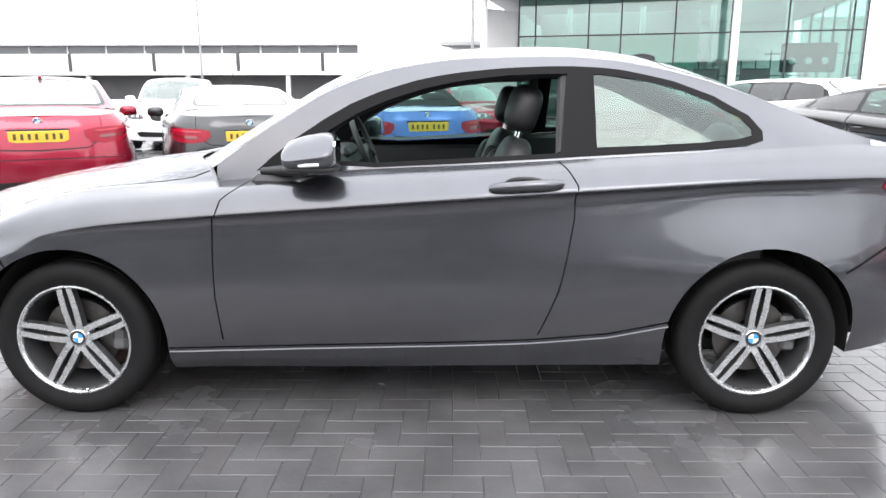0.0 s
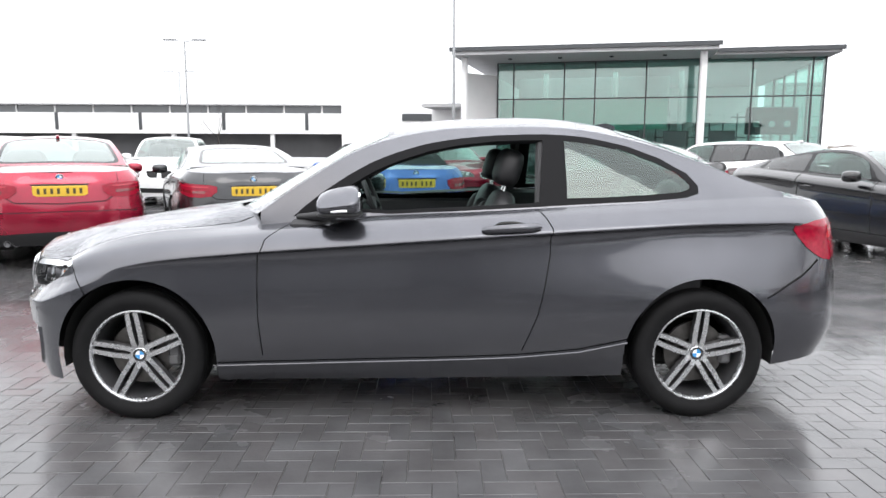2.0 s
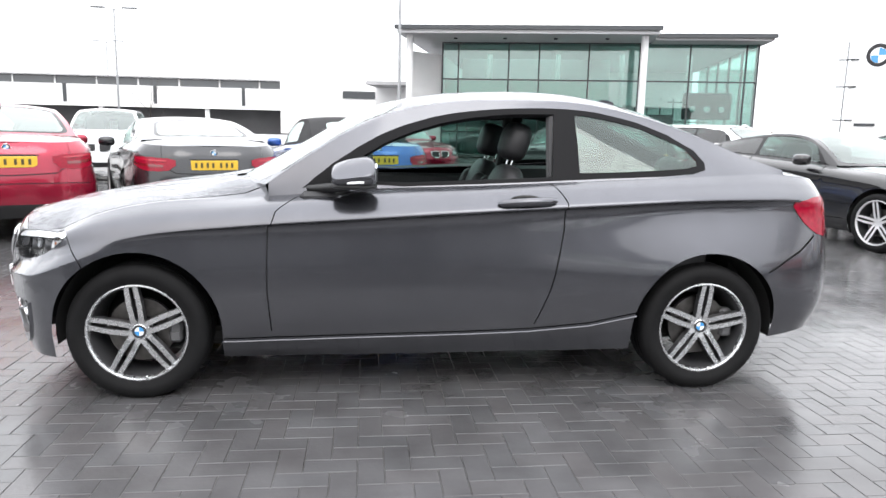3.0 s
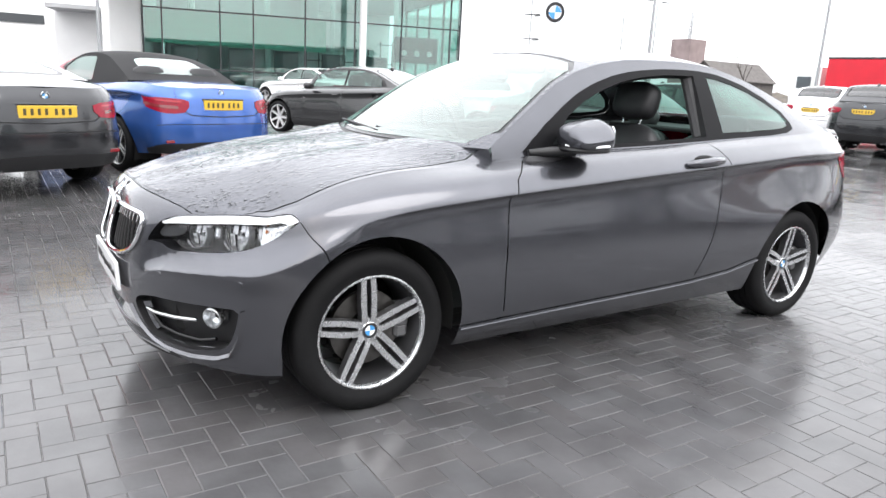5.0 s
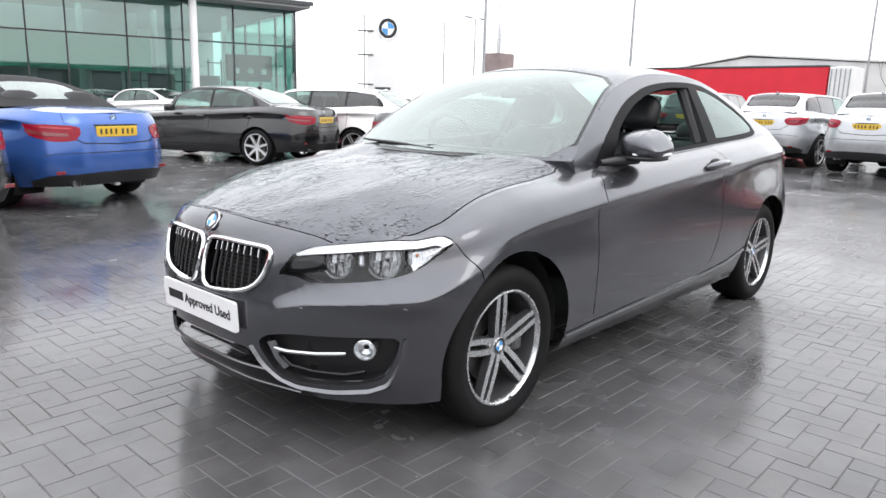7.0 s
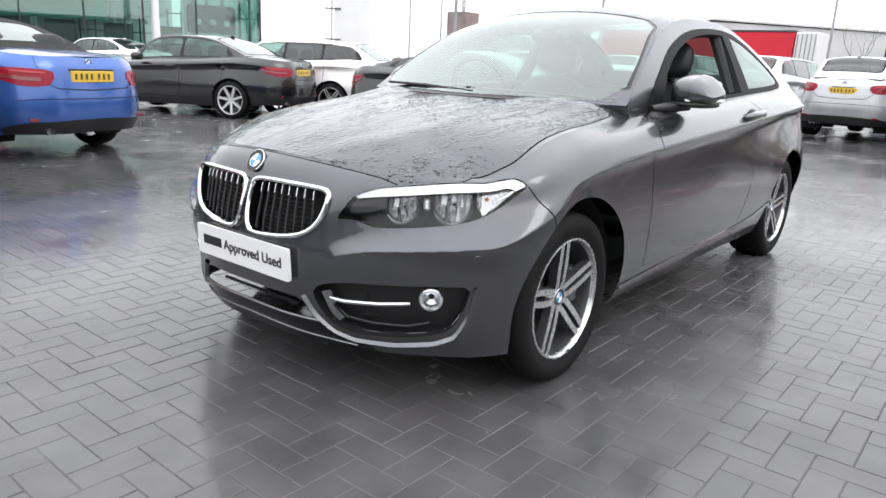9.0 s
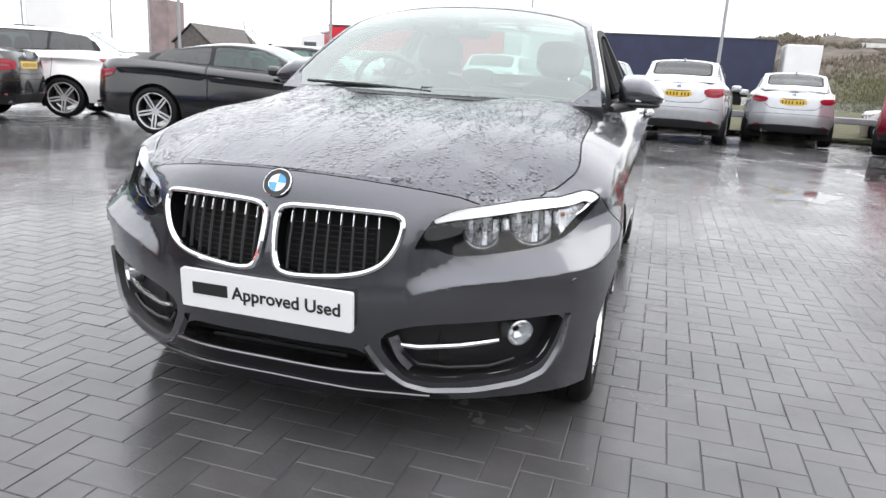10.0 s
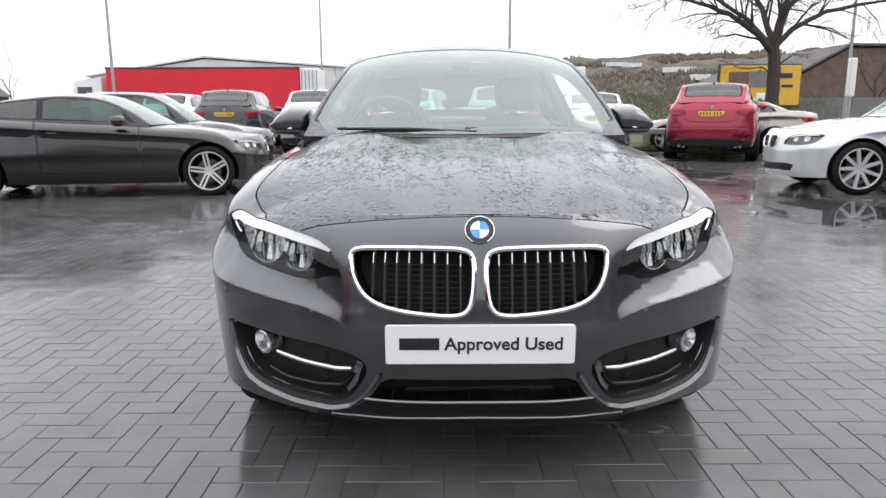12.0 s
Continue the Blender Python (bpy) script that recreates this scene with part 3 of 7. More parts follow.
def flip_y(geo):
    g = Geo()
    g.v = [(x, -y, z) for x, y, z in geo.v]
    g.f = [f[::-1] for f in geo.f]
    return g


def roundel(radius, m):
    """A round badge of plain shapes: dark ring, silver rims, four quarters in blue and white. It faces along z of m."""
    ring, rim, blue, white = Geo(), Geo(), Geo(), Geo()
    ring.lathe([(radius * .62, .002), (radius * .95, .0015)], 32, axis="z")
    rim.lathe([(radius, -.003), (radius, .002), (radius * .95, .003), (radius * .94, .001)], 32, axis="z")
    rim.lathe([(radius * .64, .001), (radius * .63, .0028), (radius * .6, .001)], 32, axis="z")
    for i in range(4):
        (blue if i % 2 == 0 else white).lathe([(0, .0022), (radius * .62, .002)], 8, axis="z", arc=90, start=90 * i)
    out = []
    for g, mat in ((ring, print_black), (rim, chrome), (blue, blue_enamel), (white, white_enamel)):
        g.v = [tuple(m @ Vector(v)) for v in g.v]
        out.append((g, mat))
    return out


TYRE = [(.212, .098), (.25, .112), (.285, .113), (.306, .102), (.315, .085), (.316, .05), (.309, .048), (.309, .040), (.316, .038), (.317, .006),
        (.309, .005), (.309, -.005), (.317, -.006), (.316, -.038), (.309, -.040), (.309, -.048), (.316, -.05), (.315, -.085), (.306, -.102),
        (.285, -.113), (.262, -.1145), (.255, -.112), (.235, -.108), (.222, -.100)]


def wheel(parent, x, y, z, radius=.316, spokes=5, double=True, bright=True, turn=7.0, detail=True, side=1, rim_share=1.0):
    """A road wheel whose face looks to -y (side 1) or +y (side -1): tyre, rim, spokes, hub cap, brake disc and caliper."""
    k = radius / .316
    seg = 48 if detail else 28
    tyre = Geo().lathe([(r * k if r > .24 else r * k * rim_share, h * k) for r, h in TYRE], seg)
    ob = tyre.out("wheel", rubber, parent, "black road tyre on an alloy rim", True, 60)
    ob.matrix_local = pose(x, y, z, 0, 0, 0 if side > 0 else 180)
    q = k * rim_share
    face = alloy_dark if not bright else alloy if detail else alloy_silver
    barrel, lip = Geo(), Geo()
    barrel.lathe([(.211 * q, -.088 * k), (.203 * q, -.06 * k), (.198 * q, .095 * k)], seg)
    lip.lathe([(.226 * q, -.099 * k), (.2255 * q, -.106 * k), (.219 * q, -.1075 * k), (.213 * q, -.101 * k), (.210 * q, -.088 * k)], seg)
    many("rim", [(barrel, alloy_dark), (lip, face)], ob)
    for i in range(spokes):
        a = math.radians(90 + turn + i * 360 / spokes)
        c, s = math.cos(a), math.sin(a)
        dark, top = Geo(), Geo()
        arms = (-1, 1) if double else (0,)
        for e in arms:
            prof = []
            for r, off, w, d in ((.032, .0165, .0135, -.074), (.06, .0195, .0118, -.080), (.12, .0220, .0116, -.088), (.18, .0205, .0108, -.094), (.2125, .0185, .0110, -.097)):
                prof.append((r * q, e * off * q, (w if double else w * 1.55) * q, d * k))
            vs, fs, tv = [], [], []
            for r, o, w, d in prof:
                for lat, dep in ((o - w, d + .002), (o - w * 1.15, d + .034), (o + w * 1.15, d + .034), (o + w, d + .002)):
                    vs.append((r * c - lat * s, dep, r * s + lat * c))
                for lat in (o - w, o + w):
                    tv.append((r * c - lat * s, d + .0005, r * s + lat * c))
            for j in range(len(prof) - 1):
                for m2 in range(4):
                    n2 = (m2 + 1) % 4
                    fs.append((4 * j + m2, 4 * j + n2, 4 * j + 4 + n2, 4 * j + 4 + m2))
            dark.add(vs, fs)
            top.add(tv, [(2 * j, 2 * j + 1, 2 * j + 3, 2 * j + 2) for j in range(len(prof) - 1)])
        many("spoke", [(dark, alloy_dark if detail or double else face), (top, face)], ob, smooth=False)
    hub = Geo().lathe([(0, -.070 * k), (.03 * q, -.071 * k), (.044 * q, -.072 * k), (.05 * q, -.066 * k), (.058 * q, -.04 * k)], 24)
    many("hub", [(hub, face)] + (roundel(.033 * q, pose(0, -.073 * k, 0, 90, 0, 0)) if detail else []), ob)
    disc = Geo().lathe([(.07 * k, -.028), (.07 * k, -.034), (.148 * k, -.034), (.148 * k, -.012), (.07 * k, -.012)], 36)
    disc.out("brake_disc", steel_disc, ob, smooth=True)
    if detail:
        cal = Geo()
        for a0 in (-12, 4, 20):
            cal.box((.155 * math.cos(radians(a0)), -.022, .155 * math.sin(radians(a0))), (.06, .06, .06), .012)
        cal.out("brake_caliper", material_cache("caliper_grey", (.16, .16, .165), .45, .5), ob)
        Geo().tube([(.035, -.1075, -.212), (.037, -.118, -.200)], .004, 6).out("valve", chrome, ob)
    return ob


CACHE = {}


def material_cache(name, color, rough=.5, metal=0.0, **more):
    if name not in CACHE:
        CACHE[name] = material(name, color, rough, metal, **more)
    return CACHE[name]


def blob(c, s, power=2.6, nu=20, nv=12):
    """A rounded cushion shape: centre and full sizes; a higher power is squarer."""
    g = Geo()
    e = 2 / power
    f = lambda w: math.copysign(abs(w)**e, w)

    def at(u, w):
        return (c[0] + s[0] / 2 * f(math.cos(w)) * f(math.cos(u)), c[1] + s[1] / 2 * f(math.cos(w)) * f(math.sin(u)), c[2] + s[2] / 2 * f(math.sin(w)))
    g.grid(at, np.linspace(-math.pi, math.pi, nu + 1), np.linspace(-math.pi / 2, math.pi / 2, nv + 1))
    return g


def leaned(geo, m):
    geo.v = [tuple(m @ Vector(v)) for v in geo.v]
    return geo


def seat(parent, x, y):
    lean = pose(x + .16, y, .52, 0, 16, 0)
    cush = blob((x - .12, y, .47), (.50, .50, .17), 4).out("seat", seat_cloth, parent, smooth=True, label="dark leather front seat")
    leaned(blob((0, 0, .28), (.16, .48, .60), 3.4), lean).out("backrest", seat_cloth, cush, smooth=True)
    for s in (-1, 1):
        leaned(blob((-.05, s * .21, .26), (.12, .09, .46), 3), lean).out("bolster", seat_cloth, cush, smooth=True)
    head = leaned(blob((-.02, 0, .70), (.14, .27, .20), 3.2), lean).out("headrest", seat_cloth, cush, smooth=True)
    for s in (-.06, .06):
        Geo().tube([tuple(lean @ Vector((-.01, s, .54))), tuple(lean @ Vector((-.01, s, .66)))], .006, 8).out("headrest_post", fog_silver, cush)


# ---- the grey coupe ----
def build_hero():
    car = thing("coupe", "dark grey metallic two-door coupe with rain beads, one window down", "car")
    W = Shape()
    nose_line = ([.38, .43, .51, .68, .84, 1.0, 1.12, 1.3], [.29, .33, .365, .395, .42, .425, .43, .43])
    side_line = ([1.40, 1.85, 3.0, 4.2, 4.5, 4.62], [.545, .56, .56, .56, .558, .555])
    W.creases = [(*nose_line, [0, .003, .006, .007, .007, .006, .002, 0], .035), (*side_line, [0, .006, .007, .006, .004, 0], .035)]
    W.ledges = [(*nose_line, [0, .012, .026, .031, .030, .022, .006, 0])]
    sy = mirrored
    sides = ((1, lambda p: p), (-1, sy))
    arch = [(0.01 + .372 * math.cos(a), .318 + .372 * math.sin(a)) for a in np.linspace(-.5, math.pi + .5, 36)]
    arch_r = [(2.69 + .372 * math.cos(a), .322 + .372 * math.sin(a)) for a in np.linspace(-.5, math.pi + .5, 36)]

    def arch_uv(a):
        uv = W.side([p for p in a if p[1] > .23])
        return np.concatenate([uv, [(uv[-1, 0], -.05), (uv[0, 0], -.05)]])
    A1, A2 = arch_uv(arch), arch_uv(arch_r)
    # lamps, grille and intakes on the wrap (length along the plan, height up the rows)
    HL = rounded([(.400, .487), (.425, .535), (.460, .600), (.53, .655), (.68, .718), (.82, .775), (.95, .785), (1.03, .755), (1.055, .705), (1.068, .662), (1.018, .615), (.955, .566),
                  (.885, .530), (.80, .503), (.70, .486), (.60, .474), (.535, .467), (.50, .472), (.470, .487), (.43, .491)], 1)
    BROW_TOP = [(.456, .590), (.53, .652), (.68, .715), (.82, .772), (.948, .782), (1.027, .753), (1.051, .704), (1.060, .668)]
    BROW_LOW = [(.462, .576), (.56, .604), (.68, .640), (.80, .676), (.905, .700), (.985, .700), (1.008, .676), (1.020, .652)]
    GR = rounded([(.016, .56), (.034, .600), (.12, .608), (.22, .610), (.32, .606), (.362, .598), (.374, .565), (.362, .505), (.332, .452), (.288, .418), (.225, .396), (.14, .384), (.07, .379), (.033, .396), (.018, .46)], 2)
    FOG = rounded([(.318, .203), (.345, .227), (.43, .237), (.59, .238), (.75, .242), (.848, .245), (.834, .205), (.803, .160), (.765, .133), (.685, .112), (.568, .099), (.46, .097), (.40, .114), (.357, .158)], 1)
    LIP = [(.282, .196), (.328, .145), (.395, .092), (.465, .064), (.60, .062), (.735, .084), (.80, .116), (.842, .18), (.856, .242)]
    RIM = [(.318, .203), (.357, .158), (.40, .114), (.46, .097), (.60, .101), (.735, .123), (.785, .145), (.832, .20), (.848, .243)]
    LOW = np.array([(-.02, .193), (.213, .191), (.255, .188), (.318, .166), (.345, .130), (.168, .130), (-.02, .131)])
    SPLIT = np.array([(-.02, .131), (.168, .130), (.345, .130), (.39, .088), (.465, .058), (.53, .03), (.54, -.05), (-.02, -.05)])
    TAIL = rounded([tuple(u) for u in W.side([(3.12, .925), (3.2, .955)])] + [(4.86, .62), (4.97, .58), (4.97, .40), (4.80, .372), (4.66, .375), (4.56, .40)], 1)
    door = W.side([(.60, .325), (.585, .50), (.585, .66), (.59, .80), (.625, .875)])
    door = np.concatenate([door, [(W.edge_at(.76), .86)], [(W.edge_at(1.885), .86)], W.side([(1.925, .99), (1.962, .93), (1.955, .80), (1.935, .68), (1.90, .52), (1.83, .345)])])
    front_line = door[:6]
    back_line = door[6:]
    sill_line = W.side([(.385, .288), (.60, .293), (1.0, .300), (1.4, .308), (1.8, .322), (2.1, .350), (2.33, .402)])
    sill = np.concatenate([sill_line, [(W.side([(2.40, .42)])[0][0], -.05), (sill_line[0][0] - .1, -.05), (sill_line[0][0] - .1, sill_line[0][1])]])
    seam_f = np.concatenate([[(1.068, .662)], W.side([(-.235, .675), (-.20, .61)])])
    seam_r = np.concatenate([W.side([(2.985, .60), (3.10, .66), (3.18, .70)]), [(4.66, .37)]])
    hoodline = np.array([(-.02, .815), (.13, .808), (.25, .793), (.36, .774), (.45, .754), (.53, .728), (.588, .690)])
    end = W.end
    field = [(0, 0), (end, 0), (end, .84), (0, .84)]
    bumper_f = np.concatenate([[(-.1, -.1)], [(seam_f[-1][0] + .02, -.1)], seam_f[::-1], [(1.068, .662), (.95, .785), (.588, .690)], hoodline[::-1], [(-.1, .815)]])
    bumper_r = np.concatenate([[(seam_r[0][0] - .03, -.1)], seam_r, [(4.80, .372), (end + .1, .372), (end + .1, -.1)]])
    fender_cut = np.concatenate([front_line, [(.2, .9), (.2, .5)], seam_f, [(1.0, -.1), (front_line[0][0], -.1)]])
    gaps = [strip(front_line, .006), strip(back_line, .006), strip(sill_line, .005), strip(seam_f, .005), strip(seam_r, .005), strip(hoodline, .008),
            strip([(.43 + .27 * (W.edge_at(.60) - .43), .850), (.835, .815), (.80, .772)], .008)]
    lip = np.concatenate([[(-.1, .9), (.43 + .27 * (W.edge_at(.60) - .43), .9), (.43 + .27 * (W.edge_at(.60) - .43), .845), (.835, .815), (.80, .772), (.68, .722)], hoodline[::-1], [(-.1, .815)]])
    above_nose = np.concatenate([np.array(nose_line).T, [(1.3, .50), (.38, .50)]])
    above_side = np.concatenate([np.array(side_line).T, [(4.62, .62), (1.40, .62)]])
    regions = [("front_bumper", above_nose), ("rear_quarter", above_side), ("fender", fender_cut), ("front_bumper", bumper_f), ("lip", lip), ("rear_bumper", bumper_r), ("door", door), ("sill", sill)]
    regions += [(f"gap{i}", g) for i, g in enumerate(gaps)] + [("headlight", HL), ("grille", GR), ("fog", FOG), ("intake", LOW), ("splitter", SPLIT), ("tail", TAIL), ("arch", A1), ("arch", A2)]
    R = patch(W, field, .03, regions, "rear_quarter", fine=(.30, .27, 1.25, .58, .012))
    both = lambda p: joined(p, sy(p))
    bumper = panel("front_bumper", both(R["front_bumper"]), paint_grey, car)
    panel("rear_bumper", both(R["rear_bumper"]), paint_grey, car)
    panel("splitter", both(R["splitter"]), gloss_black, bumper, "gloss black lower lip")
    for s, f in sides:
        panel("fender", f(R["fender"]), paint_grey, car)
        panel("rear_quarter", f(R["rear_quarter"]), paint_grey, car)
        panel("sill", f(R["sill"]), paint_grey, car)
        d = panel("door", f(R["door"]), paint_grey, car)
        for i in range(len(gaps)):
            panel("shut_line", shifted(f(R[f"gap{i}"]), -.008), black_plastic, car, "black shut line")
        edge = [tuple(p) for p in line_on(W, sill_line + [0, -.012], .003, .05)]
        (Geo().tube(edge, .006, 8) if s > 0 else flip_y(Geo().tube(edge, .006, 8))).out("sill_edge", paint_grey, car, smooth=True)
        m = lambda g: g if s > 0 else flip_y(g)
        # door handle
        c = W(W.side([(1.77, .93)]))[0]
        g = Geo()
        hp = [(1.635, c[1] - .006, .921), (1.66, c[1] - .022, .926), (1.72, c[1] - .030, .931), (1.80, c[1] - .031, .935), (1.87, c[1] - .026, .938), (1.905, c[1] - .008, .939)]
        g.tube(hp, [.009, .017, .020, .021, .020, .011], 10)
        m(g).out("door_handle", paint_grey, d, smooth=True)
        m(blob((1.765, c[1] + .001, .938), (.15, .012, .052), 2.2)).out("handle_recess", gloss_black, d, smooth=True)
        # wheel arch lining
        for ax, az in ((.01, .318), (2.69, .322)):
            g = Geo().lathe([(.374, -.80), (.372, -.78), (.368, -.5), (.30, -.49), (.0, -.49)], 30, (ax, 0, az), "y", 200, -10)
            m(g).out("wheel_arch_liner", dark_void, car, smooth=True)
        # headlamp
        hl = panel("headlight", shifted(f(R["headlight"]), -.078), piano_black, car, "clear headlamp with twin round reflectors")
        m(wall(W, HL, .0, -.078)).out("lamp_housing", piano_black, hl, smooth=True)
        panel("lamp_cover", shifted(f(R["headlight"]), -.001), lamp_glass, hl, "clear plastic lens")
        def ledge(name, upper, low_line, su, sl, mat, owner, label=""):
            """A shelf between two lines on the body, each at its own depth."""
            k = 40
            path = lambda line: np.stack([np.interp(np.linspace(0, 1, k), np.linspace(0, 1, len(line)), c) for c in np.array(line, float).T], 1)
            A, B = line_on(W, path(upper), su, 9.0), line_on(W, path(low_line), sl, 9.0)
            g = Geo().add([tuple(p) for p in A] + [tuple(p) for p in B], [(i, i + 1, k + i + 1, k + i) for i in range(k - 1)])
            return m(g).out(name, mat, owner, label, smooth=True)
        # no lamp: reflected sky is painted white on the brow accent
        ledge("brow_strip", BROW_TOP, BROW_LOW, -.005, -.007, clear_white, hl, "headlamp brow strip, its sky reflection painted white")
        ledge("strip_edge", BROW_LOW, [(u, v - .012) for u, v in BROW_LOW], -.004, -.030, gloss_black, hl)
        ledge("brow_return", [(1.012, .662), (.985, .640), (.950, .626)], [(1.018, .652), (.99, .631), (.950, .618)], -.010, -.006, clear_white, hl, "headlamp brow strip, its sky reflection painted white")
        outer = patch(W, rounded([(.872, .545), (.885, .695), (.985, .700), (1.045, .672), (1.005, .622), (.95, .576)], 1), .02, [], "b")["b"]
        panel("outer_reflector", shifted(f(outer), -.034), lamp_silver, hl, "silvered outer reflector")
        bezel = patch(W, rounded([(.425, .510), (.458, .578), (.552, .600), (.556, .545), (.50, .515)], 1), .02, [], "b")["b"]
        panel("lamp_bezel", shifted(f(bezel), -.026), bezel_grey, hl, "grey inner bezel")
        for uv, rad in (((.607, .558), .049), ((.772, .594), .060)):
            fm = facing(frame_at(W, uv, -.026), .40)
            bowl, ring, bulb = Geo(), Geo(), Geo()
            # the reflector is made of upright silvered facets, each tilted its own way
            for k8 in range(7):
                xa, xb = rad * (-.96 + 1.92 * k8 / 7), rad * (-.96 + 1.92 * (k8 + 1) / 7)
                hc = math.sqrt(max(rad * rad - ((xa + xb) / 2)**2, 1e-6)) * .97
                deep = -.030 + .024 * (((xa + xb) / 2) / rad)**2
                t1, t2 = (.009, -.007, .012, -.010, .006, -.011, .008)[k8], (.010, .014, -.004, .012, -.006, .013, .004)[k8]
                for half, lift in ((0, t2), (1, -t2 * .4)):
                    ya, yb = (-hc, -hc * .1) if half == 0 else (-hc * .1, hc)
                    bowl.add([(xa, ya, deep - t1 * .5), (xb, ya, deep + t1 * .5), (xb, yb, deep + t1 * .5 + lift), (xa, yb, deep - t1 * .5 + lift)], [(0, 1, 2, 3)])
            ring.lathe([(rad * .95, -.006), (rad * .98, -.002), (rad * 1.01, -.004), (rad * 1.02, -.03)], 28, axis="z", arc=250, start=145)
            bulb.lathe([(0, -.022), (rad * .08, -.024), (rad * .12, -.034), (rad * .16, -.042)], 16, axis="z")
            pieces = []
            for gg, mt in ((bowl, lamp_silver), (ring, alloy_dark), (bulb, print_black)):
                gg.v = [tuple(fm @ Vector(v)) for v in gg.v]
                pieces.append((m(gg), mt))
            many("reflector", pieces, hl, "chrome lamp reflector", smooth=False)
            rimline = Geo().tube([(rad * 1.05 * math.cos(a9), rad * 1.05 * math.sin(a9), .006) for a9 in np.linspace(3.7, 5.7, 16)], .0012, 6)
            rimline.v = [tuple(fm @ Vector(v)) for v in rimline.v]
            m(rimline).out("reflector_rim", lamp_silver, hl, "thin white reflector edge", smooth=True)
        for uv2, size2 in (((.690, .585), (.020, .040, .02)), ((.878, .615), (.014, .045, .02))):
            fm = frame_at(W, uv2, -.036)
            gg = Geo().box((0, 0, 0), size2, .006)
            gg.v = [tuple(fm @ Vector(v)) for v in gg.v]
            m(gg).out("lamp_divider", lamp_silver, hl, "silvered divider")
        am = frame_at(W, (.915, .640), -.030)
        gg = Geo().box((0, 0, 0), (.012, .013, .010), .004)
        gg.v = [tuple(am @ Vector(v)) for v in gg.v]
        m(gg).out("turn_signal", amber, hl)
        # tail lamp
        tl = panel("tail_light", shifted(f(R["tail"]), .004), red_lens, car, "red tail lamp")
        m(wall(W, TAIL, .004, -.01)).out("lamp_edge", red_lens_dark, tl)
        tb = [(4.74, .44), (4.80, .54), (4.93, .555), (4.93, .525), (4.84, .515), (4.79, .44)]
        panel("light_bar", shifted(f(patch(W, tb, .03, [], "b")["b"]), .007), material_cache("bright_red_lamp", (.45, .008, .018), .12, coat=.6), tl)
        # kidney grille
        gr = panel("kidney_grille", shifted(f(R["grille"]), -.055), dark_void, car, "chrome-framed kidney grille with black upright bars")
        m(wall(W, GR, .0, -.055)).out("grille_duct", gloss_black, gr, smooth=True)
        frame_pts = line_on(W, GR, .006, .02, True)
        m(Geo().tube([tuple(p) for p in frame_pts], .0088, 8, closed=True)).out("grille_frame", chrome, gr, "chrome frame", smooth=True)
        for i in range(8):
            u = .052 + .0365 * i
            probe = np.array([(u, v) for v in np.linspace(.36, .62, 80)])
            ok = probe[inside(probe, GR)]
            if len(ok) < 4:
                continue
            vs = np.linspace(ok[0][1] + .004, ok[-1][1] - .004, 9)
            pts = [tuple(p) for p in line_on(W, [(u, v) for v in vs], -.016, .03)]
            g = Geo().tube(pts, [.0052] * len(pts), 6)
            m(g).out("grille_bar", black_plastic, gr, smooth=True)
            tip = [tuple(p) for p in line_on(W, [(u, vs[-1] - .055), (u, vs[-1] - .012)], -.009, .03)]
            m(Geo().tube(tip, .0026, 6)).out("bar_tip", satin_chrome, gr)
        mesh_bar = Geo()
        for j in range(9):
            v = .40 + .018 * j
            probe = np.array([(u, v) for u in np.linspace(.03, .3, 60)])
            ok = probe[inside(probe, GR)]
            if len(ok) > 3:
                mesh_bar.tube([tuple(p) for p in line_on(W, [ok[2], ok[-3]], -.046, .05)], .0026, 4)
        m(mesh_bar).out("radiator_fin", black_plastic, gr)
        # fog lamp recess
        fg = panel("fog_recess", shifted(f(R["fog"]), -.060), black_plastic, bumper, "black fog lamp recess")
        m(wall(W, FOG, .0, -.060)).out("recess_wall", black_plastic, bumper, smooth=True)
        bar = [tuple(p) for p in line_on(W, [(.380, .195), (.43, .190), (.545, .192), (.655, .199)], -.014, .03)]
        m(Geo().tube(bar, [.006] + [.0085] * (len(bar) - 2) + [.007], 8)).out("fog_trim_bar", satin_chrome, bumper, "satin chrome bar", smooth=True)
        low = [tuple(p) for p in line_on(W, [(.385, .175), (.43, .140), (.52, .128), (.64, .130), (.72, .150)], -.030, .03)]
        m(Geo().tube(low, .007, 8)).out("recess_rib", gloss_black, bumper, smooth=True)
        # body-coloured lip; the sky it mirrors is painted as a lighter grey
        ledge("bumper_trim", RIM, LIP, -.022, .010, lip_lightened, bumper, "body-coloured lip, painted lighter for its sky reflection")
        ledge("trim_underside", LIP, [(u, v - .016) for u, v in LIP[:6]] + [(.815, .112), (.862, .178), (.872, .244)], .010, .0, paint_grey, bumper)
        ledge("duct_blade", [(.345, .205), (.372, .160), (.405, .125)], [(.372, .207), (.396, .170), (.42, .135)], -.020, -.034, lip_lightened, bumper, "grey blade in the recess")
        fm = frame_at(W, (.722, .209), -.024) @ Matrix.Diagonal((.80, .80, 1, 1))
        body, lens = Geo(), Geo()
        body.lathe([(.012, -.02), (.032, -.012), (.040, .004), (.043, .012), (.048, .010), (.054, -.012), (.056, -.03)], 28, axis="z")
        lens.lathe([(0, .016), (.02, .014), (.036, .009), (.041, .006)], 24, axis="z")
        for gg in (body, lens):
            gg.v = [tuple(fm @ Vector(v)) for v in gg.v]
        fl = many("fog_lamp", [(m(body), fog_silver)], bumper, "round clear fog lamp")
        m(lens).out("fog_lens", lamp_glass, fl, smooth=True)
